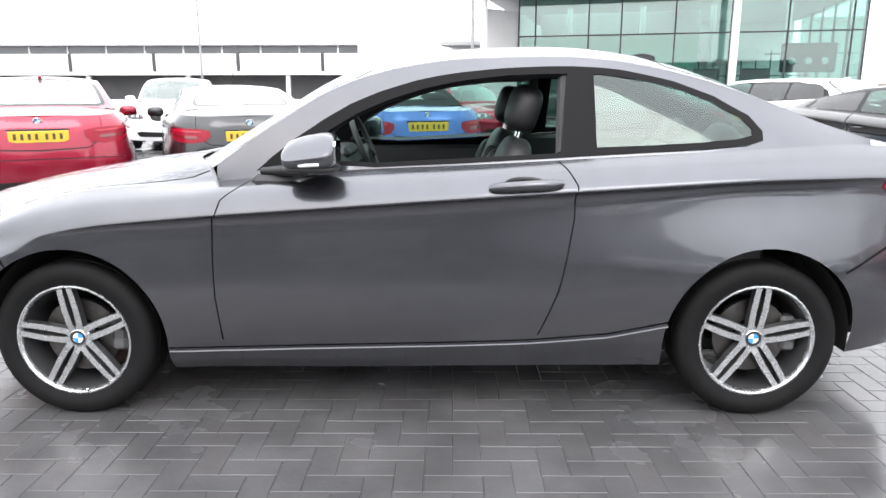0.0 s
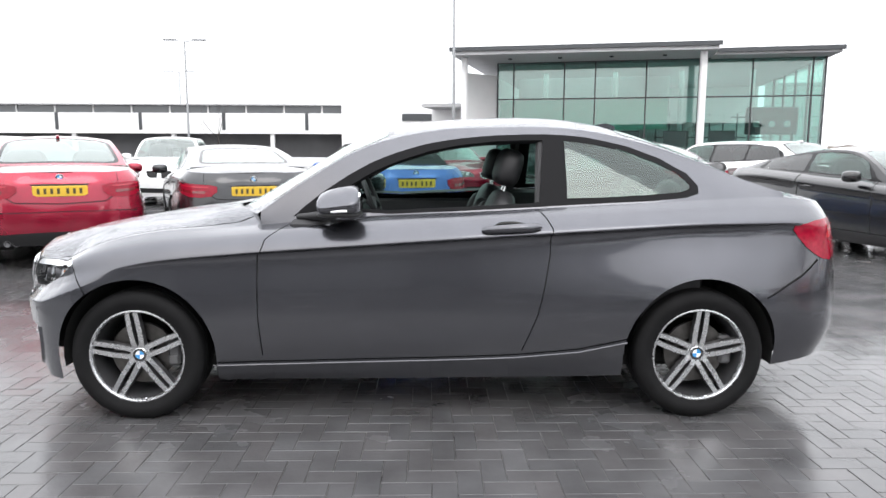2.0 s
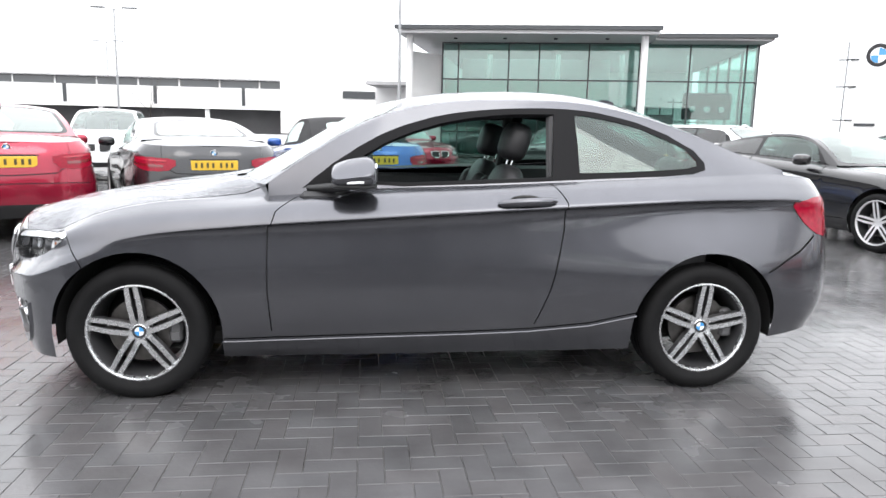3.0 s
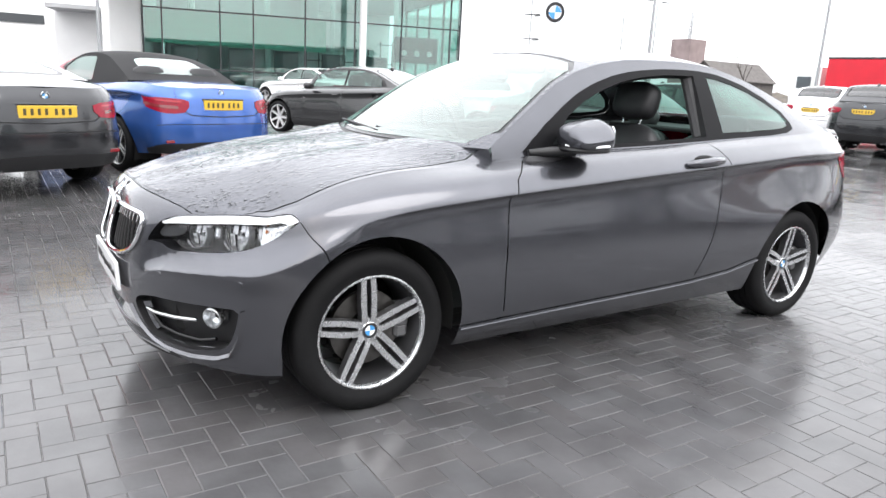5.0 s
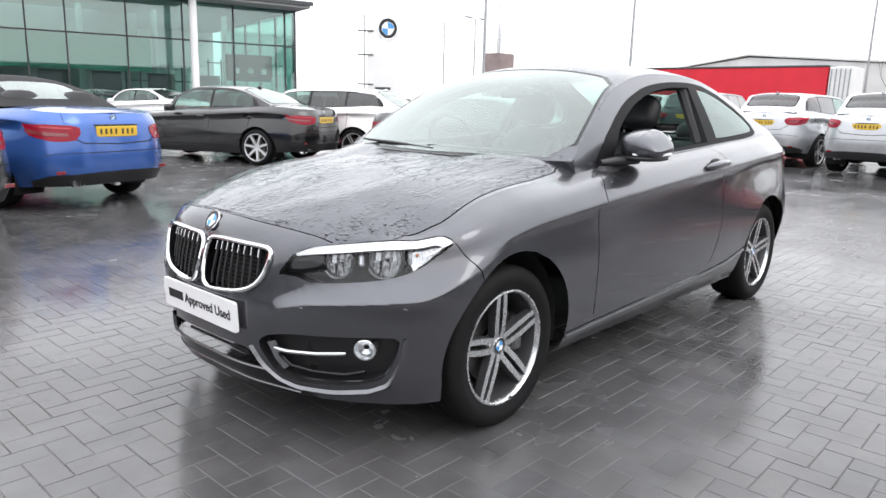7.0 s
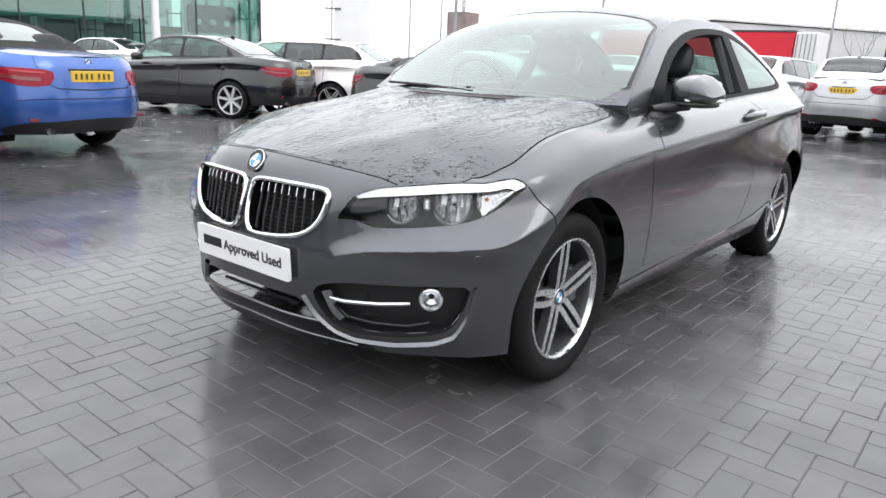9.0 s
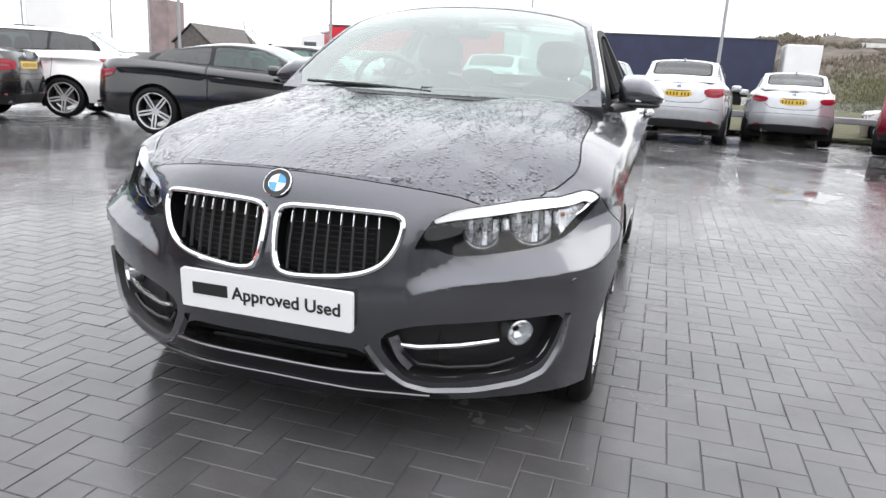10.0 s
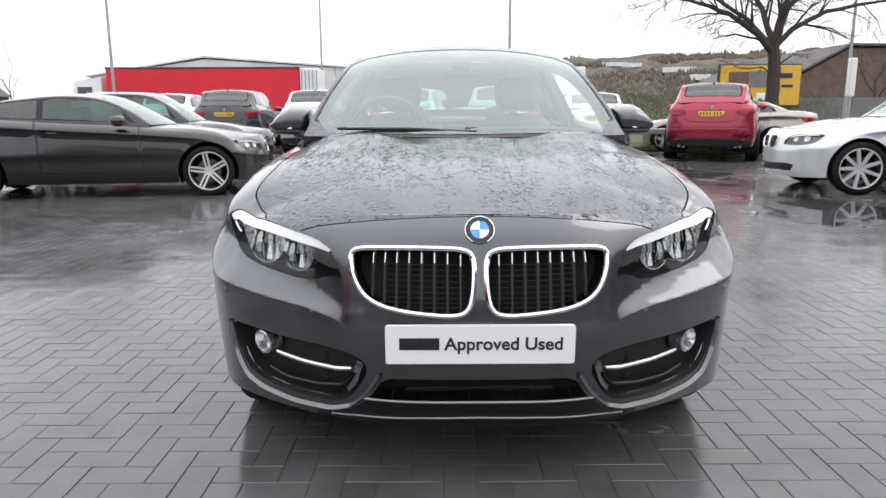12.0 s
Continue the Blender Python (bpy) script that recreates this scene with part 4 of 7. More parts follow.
        # wing mirror
        shell = blob((.975, -.858, 1.060), (.20, .200, .135), 4.4, 32, 20)
        shell.v = [(x, y, z - .034 * max(0, z - 1.0) / .12 * max(0, (1.04 - x) / .16)**1.5 - .075 * max(0, (-.85 - y) / .11)**2 * max(0, z - 1.04) / .08) for x, y, z in shell.v]
        mir = m(shell).out("wing_mirror", paint_grey, car, "body-coloured wing mirror", smooth=True)
        m(blob((.975, -.850, .996), (.21, .190, .032), 3.0)).out("mirror_base", black_plastic, mir, smooth=True)
        m(Geo().tube([(.76, -.745, .972), (.85, -.775, .978), (.95, -.83, .988)], [.014, .022, .022], 10)).out("mirror_arm", black_plastic, mir, smooth=True)
        m(Geo().prism([(-.925, 1.018), (-.80, 1.018), (-.80, 1.098), (-.91, 1.098), (-.925, 1.08)], 1.068, 1.0765, "x")).out("mirror_glass", chrome, mir)
        m(Geo().tube([(1.02, -.957, 1.017), (.95, -.948, 1.015), (.895, -.90, 1.014), (.878, -.84, 1.013)], [.005, .0085, .0085, .005], 8)).out("mirror_indicator", clear_white, mir, smooth=True)
        # glasshouse flank
    full_low = joined(R["intake"], sy(R["intake"]))
    panel("lower_intake", shifted(full_low, -.085), dark_void, bumper, "black lower air intake")
    g = Geo()
    bar = line_on(W, [(.340, .130), (.2, .131), (.1, .132), (.0, .132)], .004, .03)
    bar = [tuple(p) for p in bar] + [(p[0], -p[1], p[2]) for p in bar[::-1][1:]]
    Geo().tube(bar, .0048, 8).out("intake_trim", material_cache("dim_trim", (.28, .28, .29), .3, .9), bumper, "thin bright trim line", smooth=True)
    edge = line_on(W, [(.47, .036), (.37, .052), (.174, .067), (.0, .070)], .003, .03)
    edge = [tuple(p) for p in edge] + [(p[0], -p[1], p[2]) for p in edge[::-1][1:]]
    Geo().tube(edge, .0035, 8).out("splitter_edge", material_cache("dim_trim", (.28, .28, .29), .3, .9), bumper, "thin bright edge", smooth=True)
    g = Geo()
    for k in range(3):
        y0 = .27 - .03 * k
        g.tube([(-.715, -y0, .365 - .03 * k), (-.72, y0, .365 - .03 * k)], .006, 6)
    g.out("intake_slat", black_plastic, bumper)
    # bonnet, boot lid
    la, lb = .43, W.edge_at(.60)
    hood = Deck(W, la, lb, [(-.685, .807), (-.45, .872), (-.15, .926), (.12, .960), (.33, .985)], .006, .040)
    front_edge = W(np.array([(0, .84)]))[0]
    shut = [(.27, 1.0), (.31, .990), (.38, .980), (.52, .974), (.8, .970), (.93, .955), (.985, .91)]
    edge = [(0, -1), (.992, -1), (.992, 1), (0, 1)]
    inner = [(0, -.999), (.27, -.999)] + [(p, -q) for p, q in shut[1:]] + [(.991, -.80), (.991, .80)] + shut[::-1][:-1] + [(.27, .999), (0, .999)]
    side_gaps = [("gap_a", strip([(p, -q * .999) for p, q in shut], .008)), ("gap_b", strip([(p, q * .999) for p, q in shut], .008))]
    P = patch(hood, edge, .035, [("p", np.array(inner))] + side_gaps, "wing", (1.3, .72))
    bonnet = panel("bonnet", P["p"], paint_grey_wet, car, "grey bonnet covered in rain beads")
    panel("wing_top", P["wing"], paint_grey, car)
    for n_ in ("gap_a", "gap_b"):
        panel("shut_line", shifted(P[n_], -.007), black_plastic, car, "black shut line")
    # close the nose strip between the wrap's upper edge and the bonnet's front
    e0 = W(np.stack([np.linspace(0, la, 14), np.full(14, .84)], 1))
    e1 = hood(np.stack([np.zeros(14), -np.linspace(0, 1, 14)], 1))
    nose = Geo()
    top = [tuple(p) for p in np.concatenate([e0[::-1], e0[1:] * [1, -1, 1]])]
    bot = [tuple(p) for p in np.concatenate([e1[::-1] * [1, 1, 1], e1[1:] * [1, -1, 1]])]
    bot = [(x, y if abs(y) < 1e-6 else math.copysign(abs(y), t[1]), z) for (x, y, z), t in zip(bot, top)]
    k = len(top)
    nose.add(top + bot, [(i, i + 1, k + i + 1, k + i) for i in range(k - 1)])
    nose.out("nose_panel", paint_grey_wet, bonnet, smooth=True)
    panel("bonnet_lip", both(R["lip"]), paint_grey_wet, bonnet)
    tl_a = W.edge_at(3.13)
    boot = Deck(W, tl_a, W.end * .935, [(3.13, 1.095), (3.3, 1.075), (3.46, 1.045)])
    panel("boot_lid", patch(boot, [(0, -1), (1, -1), (1, 1), (0, 1)], .04, [], "p", (.4, .7))["p"], paint_grey_wet, car)
    # roof with windscreen and rear window
    roof = Roof(HERO_RAIL, HERO_MID)
    ws = rounded([(.08, -.962), (.08, -.5), (.05, 0), (.08, .5), (.08, .962), (1.5, .945), (2.44, .93), (2.50, .5), (2.52, 0), (2.50, -.5), (2.44, -.93), (1.5, -.945)], 1)
    rw = eased([(5.75, -.86), (5.75, .86), (8.75, .86), (8.75, -.86)], .25)
    wsf = rounded([(.01, -.985), (.01, .985), (1.5, .966), (2.54, .95), (2.60, .5), (2.62, 0), (2.60, -.5), (2.54, -.95), (1.5, -.966)], 1)
    rwf = eased([(5.62, -.91), (5.62, .91), (8.86, .91), (8.86, -.91)], .25)
    Q = patch(roof, [(0, -1), (9, -1), (9, 1), (0, 1)], .045, [("frame", wsf), ("rear_frame", rwf), ("windscreen", ws), ("rear_window", rw)], "roof", (.3, .62))
    panel("roof", Q["roof"], paint_grey_wet, car, "grey roof with rain beads")
    panel("screen_surround", shifted(Q["frame"], -.002), gloss_black, car, "black glass surround")
    panel("rear_screen_surround", shifted(Q["rear_frame"], -.002), gloss_black, car, "black glass surround")
    a = panel("windscreen", Q["windscreen"], screen_glass, car, "greenish windscreen glass")
    b = panel("rear_window", Q["rear_window"], window_glass, car, "greenish rear window glass")
    a.visible_shadow = b.visible_shadow = False
    # side windows
    flank = Flank(W, HERO_RAIL)
    dlo = flank.at([(.735, .972), (1.2, .987), (1.9, 1.022), (2.46, 1.052), (2.62, 1.066), (2.685, 1.085), (2.69, 1.12), (2.648, 1.178), (2.525, 1.250), (2.375, 1.307), (2.163, 1.353), (1.95, 1.367),
                    (1.717, 1.361), (1.525, 1.343), (1.352, 1.312), (1.215, 1.271), (1.10, 1.224), (.99, 1.162), (.876, 1.088), (.795, 1.024)])
    front_win = flank.at([(.90, 1.003), (1.2, 1.003), (1.915, 1.04), (1.95, 1.338), (1.72, 1.332), (1.54, 1.312), (1.38, 1.280), (1.24, 1.236), (1.12, 1.185), (1.01, 1.120)])
    quarter = flank.at([(2.05, 1.060), (2.25, 1.067), (2.45, 1.078), (2.59, 1.090), (2.645, 1.103), (2.65, 1.128), (2.605, 1.175), (2.52, 1.222), (2.40, 1.270), (2.27, 1.306), (2.15, 1.326), (2.055, 1.336)])
    x0, x1 = .58, 3.12
    N = patch(flank, [(x0, 0), (x1, 0), (x1, 1), (x0, 1)], .035, [("trim", dlo), ("opening", front_win), ("glass", quarter)], "pillar", (1, .35))
    for s, f in sides:
        m = lambda g: g if s > 0 else flip_y(g)
        panel("pillar", f(N["pillar"]), paint_grey, car)
        panel("window_trim", shifted(f(N["trim"]), .003), piano_black, car, "satin black window surround")
        q = panel("quarter_window", f(N["glass"]), window_glass, car, "green-tinted rear side glass")
        q.visible_shadow = False
        if s < 0:
            q = panel("door_window", f(N["opening"]), window_glass, car, "green-tinted side glass, wound up")
            q.visible_shadow = False
        m(wall(flank, front_win, .003, -.030)).out("window_seal", black_plastic, car)
    # number plate with its print
    plate = Geo()
    out = [(max(-.26, min(.26, x)), z) for x, z in eased([(-.26, -.0555), (.26, -.0555), (.26, .0555), (-.26, .0555)], .009)]
    plate.prism(out, -.012, 0, "y")
    pm = pose(-.786, 0, .463, 0, 0, -90) @ pose(0, 0, 0, 3, 0, 0)
    pl = plate.out("show_plate", white_plate, car, "white show plate reading Approved Used")
    pl.matrix_local = pm
    bar = Geo().prism([(-.222, -.014), (-.112, -.014), (-.112, .020), (-.222, .020)], -.0135, -.012, "y")
    bar.out("printed_bar", print_black, pl)
    t = bpy.data.curves.new("plate_text", "FONT")
    t.body, t.size, t.align_x, t.align_y, t.offset = "Approved Used", .052, "LEFT", "BOTTOM_BASELINE", .0010
    t.extrude = .0006
    to = new("plate_text", t)
    dg = bpy.context.evaluated_depsgraph_get()
    me = bpy.data.meshes.new_from_object(to.evaluated_get(dg))
    bpy.data.objects.remove(to)
    me.materials.clear()
    me.materials.append(print_black)
    tx = new("plate_text", me)
    tx.parent = pl
    xs = [v.co.x for v in me.vertices]
    k = .325 / (max(xs) - min(xs))
    tx.matrix_local = pose(-.098, -.0128, -.014, 90, 0, 0) @ Matrix.Diagonal((k, k, 1, 1))
    # parking sensors set flush in the bumper
    for uv in ((.50, .33), (.86, .36)):
        for sgn in (1, -1):
            sm2 = frame_at(W, uv, .001)
            g = Geo().lathe([(0, .0015), (.009, .0012), (.0105, -.002)], 16, axis="z")
            g.v = [tuple(sm2 @ Vector(v)) for v in g.v]
            (g if sgn > 0 else flip_y(g)).out("parking_sensor", paint_grey, bumper, smooth=True)
    # nose badge
    many("badge", roundel(.041, frame_at(W, (.0, .705), .004)), car, "round badge with blue and white quarters")
    # wheels
    for wx, wz, tn in ((0.0, .312, 6.0), (2.69, .314, -4.0)):
        wheel(car, wx, -.733, wz, turn=tn)
        wheel(car, wx, .733, wz, turn=tn, side=-1)
    # floor, cabin
    u = Geo()
    u.box((1.35, 0, .26), (3.0, 1.40, .08), .02)
    u.box((-.35, 0, .40), (.55, 1.0, .30), .05)
    u.box((3.15, 0, .45), (.55, 1.2, .40), .05)
    u.out("underbody", dark_void, car)
    c = Geo()
    c.box((.78, 0, .84), (.42, 1.42, .24), .06)
    c.box((.86, .37, .955), (.22, .40, .07), .03)
    c.box((1.3, 0, .52), (1.0, .20, .28), .05)
    c.out("dashboard", seat_cloth, car, "dark dashboard")
    for s in (-1, 1):
        Geo().box((1.30, s * .76, .70), (1.15, .06, .52), .02).out("door_lining", seat_cloth, car, "dark door lining")
        Geo().box((2.3, s * .72, .75), (.85, .08, .55), .02).out("rear_lining", seat_cloth, car)
        Geo().tube([(1.93, s * .69, 1.03), (1.95, s * .54, 1.35)], .030, 8).out("door_pillar", head_lining, car)
    seat(car, 1.47, -.36)
    seat(car, 1.47, .36)
    r = Geo()
    for s in (-1, 1):
        leaned(blob((0, s * .34, .25), (.14, .62, .56), 4), pose(2.42, 0, .52, 0, 24, 0)).out("rear_backrest", seat_cloth, car, smooth=True)
        leaned(blob((0, s * .34, .60), (.09, .24, .13), 3), pose(2.42, 0, .52, 0, 24, 0)).out("rear_headrest", seat_cloth, car, smooth=True)
    blob((2.2, 0, .46), (.5, 1.2, .16), 4).out("rear_bench", seat_cloth, car, smooth=True)
    Geo().box((2.85, 0, 1.02), (.5, 1.2, .03), .01).out("parcel_shelf", head_lining, car)
    sw = Geo()
    ring = [(0, .185 * math.cos(a), .185 * math.sin(a)) for a in np.linspace(0, 2 * math.pi, 33)[:-1]]
    sm = pose(1.03, .37, .985, 0, -22, 0)
    sw.tube([tuple(sm @ Vector(p)) for p in ring], .0155, 8, closed=True)
    for a in (200, 340, 270):
        sw.tube([tuple(sm @ Vector((0, 0, 0))), tuple(sm @ Vector((0, .18 * math.cos(radians(a)), .18 * math.sin(radians(a)))))], .016, 6)
    steer = sw.out("steering_wheel", seat_cloth, car, smooth=True)
    qs = np.linspace(-.74, .74, 25)
    ea = hood(np.stack([np.full(25, .975), qs], 1)) - [0, 0, .018]
    eb = roof(np.stack([np.full(25, .03), qs], 1)) - [0, 0, .006]
    co = Geo().add([tuple(v) for v in np.concatenate([ea, eb])], [(i, i + 1, 26 + i, 25 + i) for i in range(24)])
    for sgn in (-1, 1):
        q5 = sgn * np.linspace(.72, 1.0, 6)
        ec = hood(np.stack([np.full(6, .991), q5], 1))
        ed = roof(np.stack([np.full(6, .0), q5], 1))
        ee = (ec + ed) / 2 + [0, 0, -.004]
        Geo().add([tuple(v) for v in np.concatenate([ec, ee, ed])], [(6 * r5 + i, 6 * r5 + i + 1, 6 * r5 + 7 + i, 6 * r5 + 6 + i) for r5 in range(2) for i in range(5)]).out("pillar_foot", paint_grey, car, smooth=True)
    co.out("cowl", black_plastic, car, "black cowl below the windscreen", smooth=True)
    for y0, y1, xa, xb in ((.56, -.05, .50, .40), (.0, -.60, .42, .58)):
        w = Geo().tube([(xa, y0, 1.018), ((xa + xb) / 2 - .02, (y0 + y1) / 2, 1.016), (xb, y1, 1.006)], [.006, .008, .005], 6)
        w.out("wiper", black_plastic, car)
    rv = Geo().box((1.10, 0, 1.285), (.045, .23, .062), .02).out("rear_view_mirror", black_plastic, car, "black interior mirror")
    Geo().box((1.09, 0, 1.335), (.06, .10, .075), .02).out("mirror_foot", black_plastic, rv)
    # roof aerial fin
    Geo().prism([(2.28, 1.425), (2.46, 1.385), (2.45, 1.43), (2.40, 1.445), (2.34, 1.435)], -.025, .025, "y").out("aerial_fin", paint_grey, car)
    return car


hero = build_hero()


def slope(x, y):
    return .0015 * max(0.0, y - 1.2)


# ---- the other parked cars ----
SPECS = {
    # wb, front and rear overhang, half width, height scale and lift, squareness, wheel radius, cowl, roof front, roof rear, end, roof height, windows
    "saloon": dict(wb=2.81, fo=.78, ro=1.00, half=.89, zs=1.0, zo=.0, boxy=.7, r=.325, cowl=.62, rf=1.25, rr=2.25, end=3.05, top=1.44, wins=((.86, 1.72), (1.78, 2.72)), tail=(.40, .86, .755, .93), plate=.84),
    "coupe": dict(wb=2.81, fo=.78, ro=1.03, half=.91, zs=.97, zo=.0, boxy=.6, r=.33, cowl=.70, rf=1.35, rr=2.15, end=3.25, top=1.345, wins=((.95, 1.98), (2.05, 2.85)), tail=(.42, .87, .715, .885), plate=.79),
    "cabrio": dict(wb=2.69, fo=.78, ro=.94, half=.887, zs=.98, zo=.0, boxy=.6, r=.32, cowl=.68, rf=1.28, rr=2.0, end=2.78, top=1.41, wins=((.92, 1.86),), tail=(.44, .85, .72, .905), plate=.825),
    "estate": dict(wb=2.81, fo=.78, ro=1.02, half=.90, zs=1.02, zo=.0, boxy=1.0, r=.325, cowl=.62, rf=1.25, rr=3.06, end=3.68, top=1.47, wins=((.86, 1.72), (1.78, 2.55), (2.6, 3.3)), tail=(.52, .86, .80, 1.0), plate=.85),
    "offroader": dict(wb=2.81, fo=.85, ro=.98, half=.94, zs=1.12, zo=.03, boxy=1.0, r=.36, cowl=.62, rf=1.25, rr=3.10, end=3.64, top=1.67, wins=((.86, 1.74), (1.80, 2.62), (2.68, 3.25)), tail=(.48, .90, .93, 1.12), plate=.98),
    "big_offroader": dict(wb=2.93, fo=.90, ro=1.03, half=.98, zs=1.17, zo=.03, boxy=1.0, r=.38, cowl=.66, rf=1.32, rr=3.25, end=3.82, top=1.72, wins=((.92, 1.82), (1.88, 2.75), (2.82, 3.42)), tail=(.50, .94, .98, 1.14), plate=1.04),
    "tall_hatch": dict(wb=2.67, fo=.83, ro=.84, half=.90, zs=1.08, zo=.02, boxy=.9, r=.325, cowl=.40, rf=1.15, rr=2.82, end=3.38, top=1.57, wins=((.70, 1.60), (1.66, 2.45), (2.5, 3.0)), tail=(.50, .86, .90, 1.04), plate=.93),
    "limousine": dict(wb=3.05, fo=.88, ro=1.12, half=.95, zs=1.04, zo=.01, boxy=.3, r=.345, cowl=.70, rf=1.38, rr=2.45, end=3.32, top=1.49, wins=((.95, 1.85), (1.92, 2.95)), tail=(.55, .90, .82, .97), plate=.90),
}
HEADLAMP = [(.402, .474), (.479, .582), (.573, .656), (.71, .72), (.95, .74), (1.03, .69), (.93, .51), (.70, .456), (.512, .458)]
KIDNEY = [(.03, .55), (.05, .598), (.25, .595), (.285, .56), (.24, .42), (.07, .40), (.03, .43)]


def roofline(W, s):
    base = lambda x: W(np.array([(W.edge_at(x), 6 * ROW_STEP)]))[0]
    a, e = base(s["cowl"]), base(min(s["end"], s["wb"] + s["ro"] - .2))
    hb, ht, t = abs(a[1]) - .01, abs(a[1]) * .815, s["top"]
    c, f, r, n = s["cowl"], s["rf"], s["rr"], s["end"]
    rail = [(c, -hb, a[2] + .02), (c + .5 * (f - c), -(hb + ht) / 2 - .01, a[2] + .55 * (t - a[2])), (f, -ht, t - .075), ((f + r) / 2, -ht + .01, t - .045), (r, -ht, t - .075),
            (r + .5 * (n - r), -(ht + abs(e[1])) / 2 + .01, e[2] + .57 * (t - .05 - e[2])), (n, -abs(e[1]) + .03, e[2] + .02)]
    mid = [(c - .22, a[2] + .03), (c - .12 + .5 * (f - c), a[2] + .62 * (t - a[2])), (f - .08, t - .025), ((f + r) / 2, t), (r, t - .02), (r + .5 * (n - r) + .03, e[2] + .62 * (t - .03 - e[2])), (n + .03, e[2] + .04)]
    return rail, mid


def lamp_parts(W, owner, side):
    """Two bright reflector bowls and a white strip in the headlamp of a parked car."""
    for uv, rad in (((.60, .56), .038), ((.76, .59), .045)):
        fm = frame_at(W, uv, -.026)
        g = Geo().lathe([(0, -.006), (rad * .5, -.002), (rad * .85, .004), (rad, .012)], 14, axis="z")
        g.v = [tuple(fm @ Vector(v)) for v in g.v]
        (g if side > 0 else flip_y(g)).out("reflector", alloy_silver, owner, smooth=True)
    upper, lower = ([(.50, .590), (.60, .655), (.72, .700), (.92, .722)], [(.50, .575), (.60, .628), (.72, .668), (.92, .690)])
    A, B = line_on(W, upper, -.006, 9.0), line_on(W, lower, -.006, 9.0)
    n = len(A)
    g = Geo().add([tuple(p) for p in A] + [tuple(p) for p in B], [(i, i + 1, n + i + 1, n + i) for i in range(n - 1)])
    (g if side > 0 else flip_y(g)).out("brow_strip", clear_white, owner)


def parked_car(kind, label, paint, heading, at, ref="rear", top_mat=None, front=True, rear=True, group="", wheels_bright=True, spokes=5, mirrors=True, lens=None, plates=True):
    """A parked car: heading in degrees, and where its tail's middle (or another point) stands."""
    s = SPECS[kind]
    W = Shape(s["fo"], s["wb"], s["ro"], s["half"], s["zs"], s["zo"], s["boxy"])
    m = pose(0, 0, 0, 0, 0, heading - 180)
    local = {"rear": (s["wb"] + s["ro"] - .05, 0), "front_left": (0, -s["half"] + .1), "front_right": (0, s["half"] - .1), "rear_left": (s["wb"], -s["half"] + .1), "front": (-s["fo"], 0)}[ref]
    off = m @ Vector((*local, 0))
    x, y = at[0] - off.x, at[1] - off.y
    centre = m @ Vector((s["wb"] / 2, 0, 0))
    cx, cy = x + centre.x, y + centre.y
    lift = slope(cx, cy)
    tilt = (slope(cx, cy + .5) - slope(cx, cy - .5))
    car = thing("car", label, "car", Matrix.Translation((cx, cy, lift)) @ Matrix.Rotation(math.atan(tilt), 4, "X") @ m @ Matrix.Translation((-s["wb"] / 2, 0, 0)), group)
    end, sy = W.end, mirrored
    both = lambda p: joined(p, sy(p))
    rw = s["r"]
    ra = rw + .055

    def arch(ax):
        pts = [(ax + ra * math.cos(a), rw + ra * math.sin(a)) for a in np.linspace(-.4, math.pi + .4, 22)]
        uv = W.side([p for p in pts if p[1] > .26 * s["zs"]])
        return np.concatenate([uv, [(uv[-1, 0], -.05), (uv[0, 0], -.05)]])
    y0, y1, z0, z1 = s["tail"]
    y1 = min(y1, s["half"] * .89)
    tl = W.rear([(-y0, z0 + .03), (-y0, z1 - .02), (-y1 + .08, z1), (-y1 + .01, z1 - .01), (-y1 + .01, z0 + .06), (-y1 + .14, z0)])
    wrap = np.array([(-.09, .0)])
    tail = rounded(np.concatenate([tl[:4], tl[3:4] + wrap, tl[4:5] + wrap * .75, tl[4:]]), 1)
    diff = [(end - 1.0, -.05), (end - 1.0, .07), (end - .75, .12), (end - .3, .14), (end + .05, .14), (end + .05, -.05)]
    doors = []
    xs = [s["wins"][0][0] - .14] + [(a[1] + b[0]) / 2 for a, b in zip(s["wins"][:2], s["wins"][1:2])]
    if kind not in ("coupe", "cabrio"):
        xs.append(s["wb"] - .18)
    else:
        xs.append(s["wins"][0][1] + .05)
    zb = .34 * s["zs"]
    for xd in sorted(set(round(v, 3) for v in xs)):
        lo = zb if xd < s["wb"] - .4 else .62 * s["zs"]
        uv = W.side([(xd, lo), (xd + .01, (lo + .9 * s["zs"]) / 2), (xd + .02, .9 * s["zs"])])
        doors.append(strip(np.concatenate([uv, [(W.edge_at(xd + .05), .86)]]), .009))
    rearline = strip([(end - .80, .30), (end - .55, .31), (end, .31)], .005)
    lidline = strip([(end - .62, .84), (end - .60, .60), (end - .56, .40), (end - .42, .36), (end, .35)], .006)
    silline = strip(W.side([(.45, zb), (1.3, zb), (s["wb"] - .45, zb + .01)]), .009)
    lines = doors + [silline, rearline, lidline]
    regions = [(f"gap{i}", d) for i, d in enumerate(lines)] + [("diffuser", diff), ("tail", tail), ("arch", arch(0)), ("arch", arch(s["wb"]))]
    if front:
        regions += [("lamp", rounded(HEADLAMP, 1)), ("kidney", rounded(KIDNEY, 1)), ("scoop", [(-.02, .19), (.5, .195), (.62, .18), (.56, .115), (-.02, .10)])]
    R = patch(W, [(0, 0), (end, 0), (end, .84), (0, .84)], .085, regions, "body")
    body = panel("body", both(R["body"]), paint, car)
